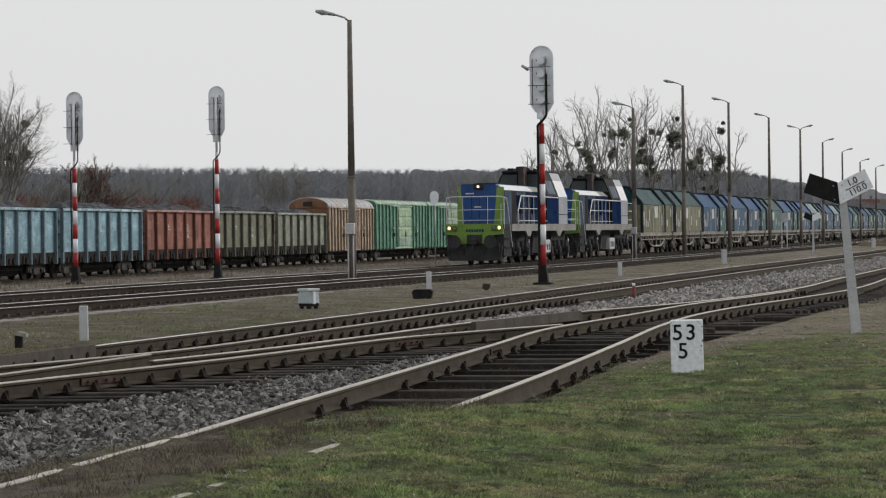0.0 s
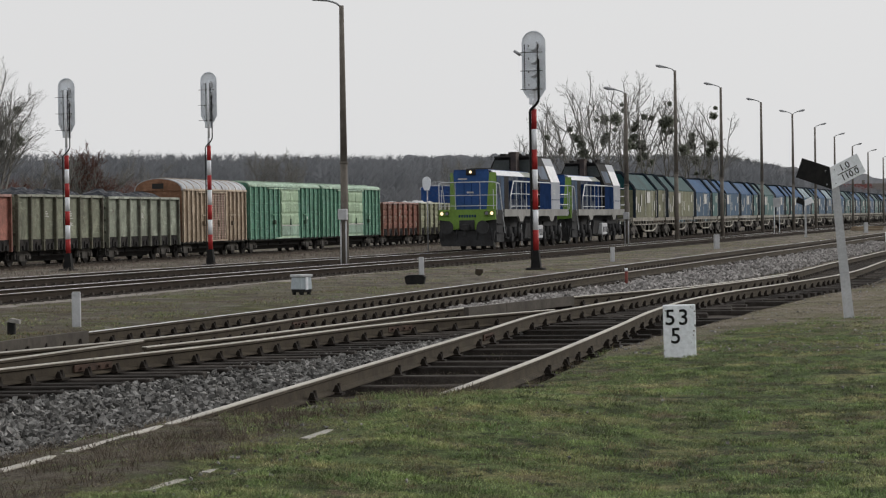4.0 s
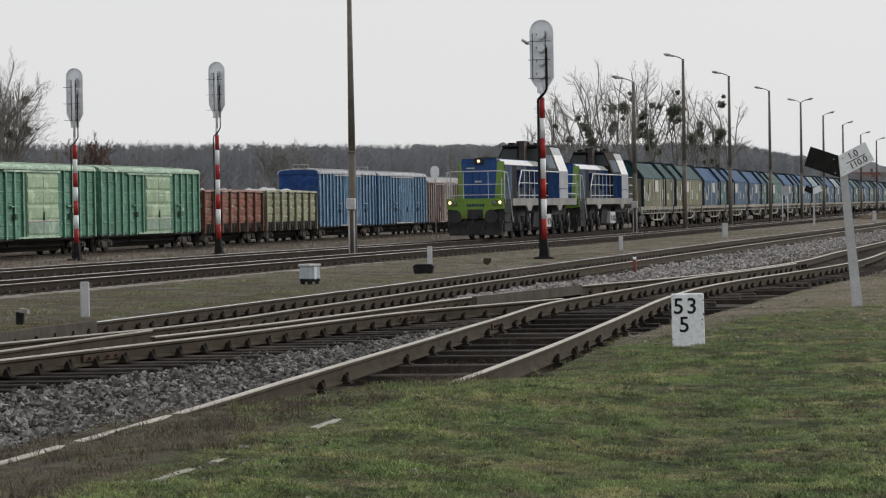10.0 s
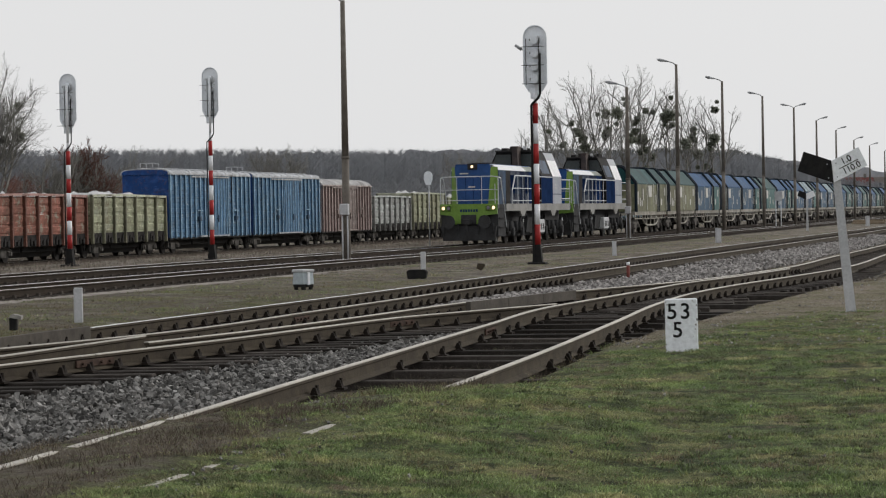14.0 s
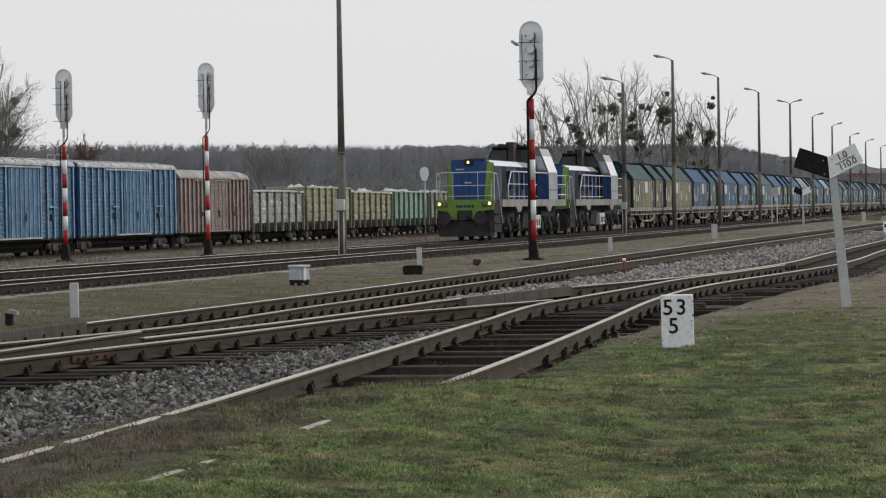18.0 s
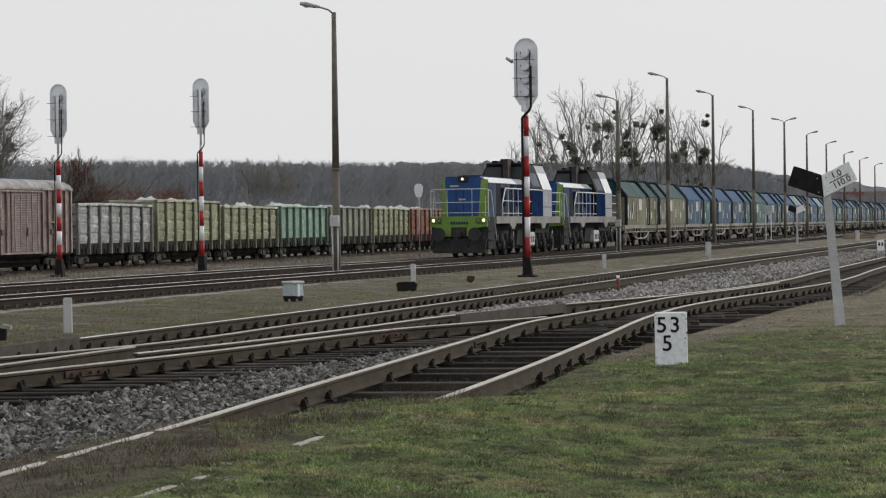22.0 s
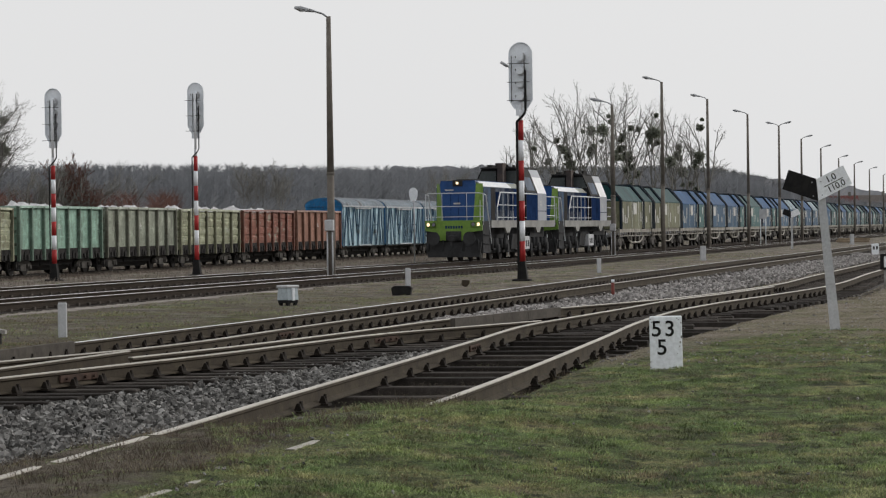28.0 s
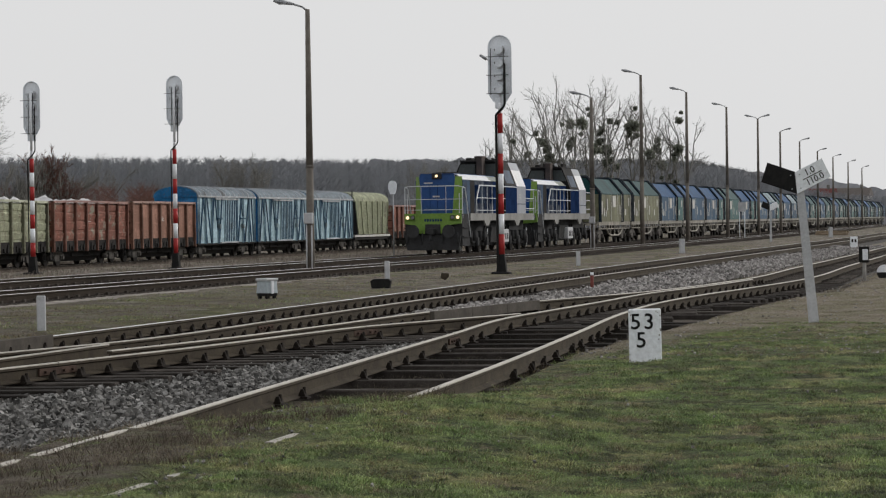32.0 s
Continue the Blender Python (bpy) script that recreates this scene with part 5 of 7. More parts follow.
            part("door_rib", made(lambda bm: box(bm, 1.584, 1.635, y - 0.05, y + 0.05, z0 + 0.1, eave - 0.25, 0.01)), rib, dr)
        if slats:
            part("door_slats", made(lambda bm: [prism(bm, ((1.584, z0 + 0.12 + (eave - z0 - 0.4) * k / slats), (1.618, z0 + 0.13 + (eave - z0 - 0.4) * k / slats), (1.584, z0 + 0.17 + (eave - z0 - 0.4) * k / slats)), "y", d0 + 0.05, d1 - 0.05) for k in range(slats)]), slat_mat or (door if corr else rib), dr)
    part("latch", made(lambda bm: (box(bm, 1.6, 1.70, m - 0.045, m + 0.045, z0 + 0.9, z0 + 1.35, 0.01), box(bm, 1.6, 1.68, m - 0.12, m + 0.12, z0 + 1.1, z0 + 1.16, 0.01))), grimy_shaded(wall), dr)
    for u in (door_u[0] - 0.10, door_u[1] + 0.10):
        y = a + (b - a) * u
        part("catch_bar", made(lambda bm: box(bm, 1.56, 1.69, y - 0.5, y + 0.5, z0 + 1.62, z0 + 1.70)), rib, t)
        part("catch", made(lambda bm: box(bm, 1.55, 1.72, y - 0.16, y + 0.16, z0 + 0.98, z0 + 1.28, 0.02)), grimy_shaded(wall), t, "dark door catch")
    for u, z, dy, dz in marks:
        y = a + (b - a) * u
        part("marking", made(lambda bm: [box(bm, 1.521, 1.527, y + i % 2 * dy * 0.12, y + dy * (0.95, 0.6, 0.8)[i % 3], z + dz * i / 3, z + dz * i / 3 + 0.05 + 0.03 * (i % 2)) for i in range(3)]), PLATE, t, "faded pale stencilled lines")
    return t


def roof_hatches(t, length, top, mat, n=4):
    for k in range(n):
        y = 1.4 + (length - 2.8) * (k + 0.5) / n
        part("roof_hatch", made(lambda bm: rod(bm, (-0.1, y, top - 0.06), (-0.1, y, top + 0.10), 0.34, 0.28, 14)), mat, t)
    part("roof_walk", made(lambda bm: [box(bm, x - 0.14, x + 0.14, 0.6, length - 0.6, top + 0.03, top + 0.07) for x in (-0.45, 0.45)]), mat, t)


def hopper(length, wall, dark, label):
    t = thing("freight_wagon", pose(0, 0, 0), label, "freight wagon", "moving freight train")
    undercarriage(t, length)
    a, b, eave, top = 0.75, length - 1.0, 4.05, 4.85
    def body(bm):
        prism(bm, ((a + 1.0, 1.25), (b - 0.6, 1.25), (b, eave), (a, eave)), "x", -1.5, 1.5)
    part("body", made(body), wall, t)
    # Near-black plate: the shade on the front end is put into its colour.
    part("end_slope", made(lambda bm: prism(bm, ((a + 0.92, 1.25), (a + 1.0, 1.25), (a - 0.02, eave), (a - 0.10, eave)), "x", -1.48, 1.48)), dark, t, "shaded dark sloping end wall")
    part("roof", made(lambda bm: roof_shape(bm, a - 0.15, b + 0.15, 1.52, eave, top, 0.15)), wall, t)
    for k in range(7):
        u = k / 6
        lo, hi = a + 1.0 + (b - a - 1.6) * u, a + (b - a) * u
        part("rib", made(lambda bm: prism(bm, ((lo - 0.05, 1.25), (lo + 0.05, 1.25), (hi + 0.05, eave), (hi - 0.05, eave)), "x", 1.5, 1.57)), wall, t)
    part("sill", made(lambda bm: box(bm, -1.5, 1.56, 0.5, length - 0.5, 1.02, 1.2, 0.02)), PLATE, t, "pale grey sill beam")
    for y in (length * 0.35, length * 0.62):
        part("chute", made(lambda bm: prism(bm, ((y - 1.0, 1.05), (y + 1.0, 1.05), (y + 0.35, 0.45), (y - 0.35, 0.45)), "x", -0.9, 0.9)), dark, t)
    for y in (a - 0.3, b + 0.25):
        part("ladder", made(lambda bm: ([rod(bm, (1.35, y + o, 1.1), (1.35, y + o, top), 0.025, n=6) for o in (-0.2, 0.2)], [rod(bm, (1.35, y - 0.2, z), (1.35, y + 0.2, z), 0.018, n=6) for z in np.arange(1.3, top, 0.35)])), dark, t)
    return t


# ---- the moving train ----
LIGHT_BLUE = paint("faded light blue wagon paint", (0.20, 0.32, 0.38), 0.19)
ORANGE = paint("faded orange red wagon paint", (0.245, 0.105, 0.082), 0.21)
OLIVE = paint("dull olive wagon paint", (0.165, 0.175, 0.130), 0.23)
OLIVE_B = paint("yellowish olive wagon paint", (0.275, 0.290, 0.200), 0.29, (0.10, 0.075, 0.05), blisters=0.65, patch=(0.30, 0.32, 0.26))
GREY_GREEN = paint("grey green wagon paint", (0.228, 0.250, 0.202), 0.25)
SEA_GREEN = paint("pale sea green wagon paint", (0.205, 0.325, 0.262), 0.23)
PALE_GREY = paint("pale grey wagon paint", (0.33, 0.352, 0.345), 0.28, (0.14, 0.12, 0.10), blisters=0.65, patch=(0.26, 0.24, 0.26))
RUST = paint("rust red wagon paint", (0.216, 0.090, 0.068), 0.29, (0.10, 0.06, 0.045), blisters=0.65, patch=(0.24, 0.27, 0.22))
RUST_B = paint("salmon rust wagon paint", (0.259, 0.137, 0.101), 0.27, (0.13, 0.06, 0.045))
TAN = paint("tan brown boxcar paint", (0.29, 0.228, 0.168), 0.2, (0.16, 0.09, 0.055))
ORANGE_END = paint("orange brown gable paint", (0.18, 0.095, 0.058), 0.2)
TAN_DOOR = paint("reddish brown louvred door paint", (0.150, 0.085, 0.062), 0.2)
TAN_SLAT = paint("pale pinkish louvre paint", (0.34, 0.25, 0.215), 0.2)
TAN_DARK = paint("pale tan rib paint", (0.38, 0.31, 0.24), 0.2)
GREEN = paint("bright green boxcar paint", (0.085, 0.205, 0.148), 0.17, patch=(0.16, 0.27, 0.24))
# Paler than the wall: the light on the rib faces is in this paint.
GREEN_RIB = paint("pale green lit rib paint", (0.145, 0.30, 0.215), 0.17)
GREEN_PALE = paint("pale green roof paint", (0.33, 0.44, 0.35), 0.17)
DOOR_GREEN = paint("pale patched green door paint", (0.29, 0.39, 0.27), 0.15, (0.25, 0.30, 0.24), blisters=0.15)
DOOR_GREY = paint("patched grey green door paint", (0.235, 0.33, 0.265), 0.15, blisters=0.2)
BLUE = paint("blue boxcar paint", (0.060, 0.135, 0.230), 0.12, patch=(0.16, 0.205, 0.25), blisters=0.3)
BLUE_RIB = paint("pale blue lit rib paint", (0.175, 0.285, 0.395), 0.12, blisters=0.3)
# Deeper than the walls: this blue takes in the shade on the ends.
BLUE_END = paint("deep blue shaded end paint", (0.014, 0.050, 0.173), 0.13)
SILVER = paint("weathered silver roof", (0.36, 0.375, 0.395), 0.19, (0.18, 0.17, 0.16), 0.5)
BROWN = paint("old reddish brown planks", (0.210, 0.155, 0.146), 0.2)
BROWN_RIB = paint("pale brown rib paint", (0.26, 0.222, 0.208), 0.2)
ROOF_GREY = paint("grey roof felt", (0.27, 0.27, 0.27), 0.15, blisters=0.1)
VAN = paint("pale bluish white van paint", (0.30, 0.42, 0.48), 0.23, (0.10, 0.12, 0.13))
VAN_DARK = paint("dark blue brace paint", (0.024, 0.070, 0.120), 0.17)
VAN_ROOF = paint("blue grey van roof", (0.137, 0.173, 0.202), 0.21)
VAN_END = paint("blue van end paint", (0.018, 0.13, 0.30), 0.15)
HOP = paint("yellowish green hopper paint", (0.215, 0.232, 0.150), 0.25)

MARKS = ((2, 0.3, 2.6, 0.5, 0.35), (4, 0.25, 2.5, 0.6, 0.5), (4, 0.3, 2.1, 0.5, 0.2))
FEW = ((3, 0.3, 2.5, 0.5, 0.3),)


def moving_train():
    L = 12.95
    out = []
    out.append((-1, gondola(L, LIGHT_BLUE, grimy_shaded(LIGHT_BLUE), "light blue steel gondola wagon heaped with coal", COAL, marks=FEW, seed=11), L))
    spec = [
        (LIGHT_BLUE, COAL, 0, 3.77, "light blue steel gondola wagon heaped with coal"), (LIGHT_BLUE, COAL, 0, 3.77, "light blue steel gondola wagon heaped with coal"),
        (ORANGE, COAL, 0, 3.77, "faded orange steel gondola wagon heaped with coal"), (OLIVE, COAL, 0, 3.77, "olive steel gondola wagon heaped with coal"),
        (GREY_GREEN, COAL, 0, 3.72, "grey green steel gondola wagon heaped with coal"), "tan", "green", "green",
        (RUST, CHALK, 1, 3.55, "rust red pressed gondola wagon heaped with limestone"), (OLIVE_B, CHALK, 1, 3.55, "yellowish olive pressed gondola wagon with limestone"),
        "blue", "blue", "brown",
        (PALE_GREY, None, 1, 3.65, "dented pale grey gondola wagon with rusty ribs"), (OLIVE_B, CHALK, 1, 3.95, "tall dented olive gondola wagon with limestone"),
        (OLIVE_B, CHALK, 1, 3.62, "patched olive gondola wagon heaped with limestone"), (SEA_GREEN, CHALK, 0, 3.72, "pale sea green gondola wagon heaped with limestone"),
        (GREY_GREEN, CHALK, 0, 3.72, "grey green gondola wagon heaped with limestone"), (OLIVE_B, CHALK, 1, 3.65, "olive pressed gondola wagon heaped with limestone"),
        (RUST, CHALK, 1, 3.65, "rust red pressed gondola wagon heaped with limestone"), (RUST_B, None, 0, 3.70, "salmon red gondola wagon with rusty ribs"),
        "van", "van", "van", "hopper",
        (RUST, None, 0, 3.7, "dark red steel gondola wagon"), (OLIVE, None, 0, 3.7, "olive steel gondola wagon"), (OLIVE, None, 0, 3.7, "olive steel gondola wagon"),
    ]
    for i, sp in enumerate(spec):
        if sp == "tan":
            n = 13.52
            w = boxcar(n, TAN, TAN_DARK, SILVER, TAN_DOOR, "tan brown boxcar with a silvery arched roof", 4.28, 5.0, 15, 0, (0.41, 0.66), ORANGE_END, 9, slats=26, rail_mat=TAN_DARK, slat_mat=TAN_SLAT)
            part("vent", made(lambda bm: box(bm, -0.4, 0.35, 0.30, 0.323, 4.33, 4.66)), UNDER, w, "dark gable vent")
        elif sp == "green":
            n = 17.63
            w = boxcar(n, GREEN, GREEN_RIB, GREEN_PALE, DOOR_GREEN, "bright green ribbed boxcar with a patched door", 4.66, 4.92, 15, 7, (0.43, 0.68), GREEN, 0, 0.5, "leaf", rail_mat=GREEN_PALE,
                       marks=((0.2, 3.3, 0.35, 0.45), (0.74, 3.3, 0.4, 0.5), (0.80, 3.25, 0.4, 0.55), (0.86, 3.2, 0.4, 0.6), (0.82, 2.3, 0.4, 0.2)))
            roof_hatches(w, n, 4.92, GREEN_PALE)
        elif sp == "blue":
            n = 16.75
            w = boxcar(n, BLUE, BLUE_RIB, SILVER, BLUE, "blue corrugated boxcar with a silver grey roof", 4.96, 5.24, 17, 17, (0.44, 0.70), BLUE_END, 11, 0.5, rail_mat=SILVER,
                       marks=((0.13, 3.0, 0.3, 0.3), (0.19, 3.0, 0.4, 0.25), (0.86, 3.9, 0.3, 0.3), (0.88, 2.6, 0.4, 0.9), (0.14, 2.2, 0.25, 0.2)))
            roof_hatches(w, n, 5.24, SILVER, 5)
            for y in (0.9, 2.0):
                part("roof_hoop", made(lambda bm: (rod(bm, (-0.5, y, 5.15), (-0.5, y, 5.6), 0.03), rod(bm, (0.3, y, 5.15), (0.3, y, 5.6), 0.03), rod(bm, (-0.5, y, 5.6), (0.3, y, 5.6), 0.03))), SILVER, w)
        elif sp == "brown":
            n = 14.73
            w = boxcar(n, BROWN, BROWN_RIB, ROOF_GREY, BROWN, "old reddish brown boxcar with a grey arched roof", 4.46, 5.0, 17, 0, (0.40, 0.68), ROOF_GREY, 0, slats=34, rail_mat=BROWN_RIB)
        elif sp == "van":
            n = 13.7
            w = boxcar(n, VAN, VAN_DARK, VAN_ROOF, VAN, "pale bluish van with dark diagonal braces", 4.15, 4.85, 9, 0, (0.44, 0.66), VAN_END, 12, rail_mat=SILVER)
            for s0, dy in ((0.035, 0.75), (0.10, -0.75), (0.165, -0.9), (0.225, 0.6), (0.30, -0.8), (0.36, 0.7), (0.70, 0.8), (0.76, -0.8), (0.83, 0.9), (0.89, -0.7), (0.94, -0.5)):
                y = 0.45 + (n - 0.9) * s0 + 0.25
                part("brace", made(lambda bm: prism(bm, ((y - dy * 0.5 - 0.045, 1.0), (y - dy * 0.5 + 0.045, 1.0), (y + dy * 0.5 + 0.045, 4.05), (y + dy * 0.5 - 0.045, 4.05)), "x", 1.521, 1.585 + 0.01 * dy)), VAN_DARK, w, "dark diagonal brace")
        elif sp == "hopper":
            n = 13.16
            w = hopper(n, HOP, UNDER, "yellowish green grain hopper wagon with sloping ends")
        else:
            wall, load, pressed, h, label = sp
            n = L
            w = gondola(n, wall, grimy_shaded(wall), label, load, bool(pressed), h, MARKS if i in (2, 3) else FEW, 0.05 if pressed else 0.015, i)
        out.append((i, w, n))
    rows, s = [], -L
    for i, w, n in out:
        rows.append((w, s))
        s += n
    return rows


MOVING = moving_train()


# ---- coil wagons of the waiting train ----
HOOD_OLIVE = paint("olive grey wagon hood", (0.134, 0.138, 0.087), 0.10)
HOOD_TEAL = paint("dark teal hood roof", (0.012, 0.050, 0.054), 0.05, (0.01, 0.03, 0.032), blisters=0.05)
HOOD_BLUE = paint("blue wagon hood", (0.040, 0.082, 0.135), 0.08, (0.03, 0.05, 0.08), blisters=0.1)
HOOD_BLUE_TOP = paint("deep blue hood roof", (0.005, 0.050, 0.134), 0.04, (0.006, 0.03, 0.08), blisters=0.05)
HOOD_GREEN = paint("blue green wagon hood", (0.054, 0.116, 0.114), 0.08, (0.035, 0.06, 0.06), blisters=0.1)
HOOD_PALE = paint("pale grey hood roof", (0.179, 0.241, 0.268), 0.08)
HOOP = paint("dark hood hoop", (0.012, 0.020, 0.029), 0.05)
FRAME_GREY = paint("pale grey wagon frame", (0.25, 0.238, 0.205), 0.35)
COIL_L = 13.1


def coil_wagon(side, roof, label, narrow_first, side_b, roof_b):
    n = COIL_L
    t = thing("coil_wagon", pose(0, 0, 0), label, "freight wagon", "waiting coil wagons")
    bogies(t, (2.1, n - 2.1))
    part("coupler", HOOK, None, t, at=pose(0, 0.5, 0))
    def belly(bm):
        for s in (-1.38, 1.30):
            box(bm, s, s + 0.08, 0.3, n - 0.3, 1.10, 1.36)
            box(bm, s, s + 0.05, 0.5, n - 0.5, 0.86, 0.92)
            for y in np.arange(0.6, n - 0.5, 0.98):
                box(bm, s, s + 0.05, y - 0.06, y + 0.06, 0.88, 1.12)
            for p in ([(3.4, 0.9), (4.1, 0.62), (5.0, 0.48), (n - 5.0, 0.48), (n - 4.1, 0.62), (n - 3.4, 0.9)],):
                for a, b in zip(p, p[1:]):
                    rod(bm, (s + 0.04, a[0], a[1]), (s + 0.04, b[0], b[1]), 0.055, n=6)
            for y in np.linspace(5.0, n - 5.0, 3):
                box(bm, s, s + 0.06, y - 0.06, y + 0.06, 0.5, 0.9)
        box(bm, -1.3, 1.3, 0.3, n - 0.3, 1.12, 1.26)
    part("underframe", made(belly), FRAME_GREY, t, "pale grey underframe with a hanging belly truss")
    part("tank", made(lambda bm: rod(bm, (0.7, n * 0.45, 0.75), (0.7, n * 0.58, 0.75), 0.22, n=12)), UNDER, t)
    def section(bm, y0, y1, g):
        prism(bm, ((1.40 + g, 1.32), (1.40 + g, 3.0 + g), (0.62, 3.92 + g), (-0.62, 3.92 + g), (-1.40 - g, 3.0 + g), (-1.40 - g, 1.32)), "y", y0, y1)
    def cap(bm, y0, y1, g):
        prism(bm, ((1.41 + g, 2.96 + g), (1.41 + g, 3.02 + g), (0.62, 3.94 + g), (-0.62, 3.94 + g), (-1.41 - g, 3.02 + g), (-1.41 - g, 2.96 + g)), "y", y0, y1)
    cuts = (0.35, 4.1, n - 0.35) if narrow_first else (0.35, n - 4.1, n - 0.35)
    for k in range(2):
        g = 0.05 if k == 1 else 0.0
        hood = part("hood_section", made(section, cuts[k] + 0.02, cuts[k + 1] - 0.02, g), side if (k == 1) == narrow_first else side_b, t)
        part("hood_roof", made(cap, cuts[k] + 0.012, cuts[k + 1] - 0.012, g), roof if (k == 1) == narrow_first else roof_b, hood, "sloping hood roof in another shade")
    for y in cuts:
        def hoop(bm):
            o = ((1.47, 1.3), (1.47, 3.05), (0.66, 4.02), (-0.66, 4.02), (-1.47, 3.05), (-1.47, 1.3))
            for a, b in zip(o, o[1:]):
                rod(bm, (a[0], y, a[1]), (b[0], y, b[1]), 0.10, n=6)
        part("hoop", made(hoop), HOOP, t, "dark hood hoop")
        for o in (-0.22, 0.16):
            if 0.3 < y + o < n - 0.3:
                part("edge_strip", made(lambda bm: box(bm, 1.452, 1.475, y + o, y + o + 0.14, 1.34, 3.0)), PLATE, t, "pale edge strip")
    for y, z, dy, dz in ((0.9, 1.75, 0.45, 0.8), (1.8, 1.65, 0.3, 0.5), (2.5, 1.65, 0.3, 0.35), (3.0, 2.0, 0.3, 0.7), (4.6, 1.4, 0.12, 1.6), (5.2, 2.2, 1.3, 0.7), (7.2, 1.4, 0.12, 1.6), (8.0, 1.75, 0.3, 0.6), (10.2, 1.7, 0.4, 0.4), (11.6, 2.3, 0.4, 0.5)):
        part("marking", made(lambda bm: box(bm, 1.452, 1.458, y, y + dy, z, z + dz)), PLATE, t, "pale marking panel")
    part("end_platform", made(lambda bm: (box(bm, -1.3, 1.3, 0.02, 0.3, 1.1, 1.26), [rod(bm, (x, 0.06, 1.2), (x, 0.06, 2.2), 0.025, n=6) for x in (-1.2, 1.2)])), FRAME_GREY, t)
    return t


def waiting_train():
    kinds = [("olive hooded coil wagon with a teal roof", HOOD_OLIVE, HOOD_TEAL), ("blue hooded coil wagon with a deep blue roof", HOOD_BLUE, HOOD_BLUE_TOP),
             ("blue green hooded coil wagon with a teal roof", HOOD_GREEN, HOOD_TEAL), ("blue hooded coil wagon with a pale roof", HOOD_BLUE, HOOD_PALE), ("pale teal hooded coil wagon with a teal roof", HOOD_GREEN, HOOD_TEAL)]
    base = {}
    for i, k in enumerate([0, 0, 1, 1, 1, 2, 1, 1, 3, 1, 3, 1, 4, 1, 2, 1, 4, 1, 2, 1, 4, 1, 2, 1, 4, 1]):
        m = pose(-26.1, 146.7 + COIL_L * i, Z_T)
        key = (k, i % 2)
        if key in base:
            copy_thing(base[key], m)
        else:
            base[key] = coil_wagon(kinds[k][1], kinds[k][2], kinds[k][0], i % 2 == 1, *((HOOD_GREEN, HOOD_BLUE_TOP if i % 4 else HOOD_TEAL) if k in (1, 3) else kinds[k][1:]))
            base[key].matrix_basis = m @ Matrix.Diagonal((1, 1, 1.03, 1))


waiting_train()


# ---- the two locomotives ----
L_BLUE = material("deep blue locomotive paint", (0.026, 0.085, 0.26), 0.35, 0, (0.02, 0.065, 0.20), 1.0, dirt=0.06)
L_GREEN = material("lime green locomotive paint", (0.165, 0.285, 0.055), 0.45, 0, (0.14, 0.24, 0.04), 1.0, dirt=0.06)
L_GREY = material("silver grey locomotive paint", (0.33, 0.35, 0.39), 0.4, 0, (0.26, 0.28, 0.32), 1.2, dirt=0.06)
# The white takes in the sun's highlight on hood and cab shoulders.
L_WHITE = material("highlight white locomotive paint", (0.80, 0.81, 0.83), 0.4, 0, (0.70, 0.71, 0.73), 1.2)
L_CREAM = material("dull cream hood paint", (0.36, 0.38, 0.33), 0.6, 0, (0.22, 0.24, 0.22), 1.4, dirt=0.2)
L_SLATE = material("slate grey locomotive panel", (0.03, 0.04, 0.07), 0.95, 0, (0.02, 0.028, 0.05), 1.2, dirt=0.1, spec=0.0)
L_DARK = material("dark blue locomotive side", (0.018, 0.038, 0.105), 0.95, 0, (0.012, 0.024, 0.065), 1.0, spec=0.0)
L_FRAME = material("light grey frame beam", (0.26, 0.26, 0.245), 0.6, 0, (0.18, 0.178, 0.17), 1.0, dirt=0.15)
RAILING = material("grey white handrail paint", (0.62, 0.64, 0.67), 0.45, 0, (0.5, 0.52, 0.55), 3.0)
EXHAUST = material("brown burnt exhaust", (0.085, 0.062, 0.055), 0.8, 0, (0.05, 0.042, 0.04), 1.5)
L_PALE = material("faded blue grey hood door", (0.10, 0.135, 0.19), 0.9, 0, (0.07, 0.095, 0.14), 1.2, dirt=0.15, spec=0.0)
# The pale streaks are reflections put into the door colour.
L_REFLECT = material("blue grey hood door with painted reflections", (0.13, 0.145, 0.17), 0.9, 0, (0.018, 0.024, 0.045), 2.6, dirt=0.2, spec=0.0)
LOCO_GLASS = material("dark cab window glass", (0.07, 0.08, 0.08), 0.3, 0, (0.05, 0.06, 0.06), 1.0, spec=0.25)
LIT = material("lit headlight", (1.0, 0.74, 0.45), 0.3, 0, (1.0, 0.8, 0.5), 1.0, glow=1.3)
CAB_GLASS = material("bluish cab side glass", (0.055, 0.085, 0.14), 0.5, 0, (0.03, 0.045, 0.08), 1.5, spec=0.08)
# Lighter than UNDER: haze around the far locomotives is put into the colour.
L_UNDER = material("hazy grey black running gear", (0.056, 0.057, 0.060), 0.9, 0, (0.038, 0.038, 0.038), 2.0, 0.2, spec=0.05)
UNLIT = material("unlit lamp glass", (0.20, 0.20, 0.21), 0.15, 0, (0.3, 0.3, 0.3), 2.0)


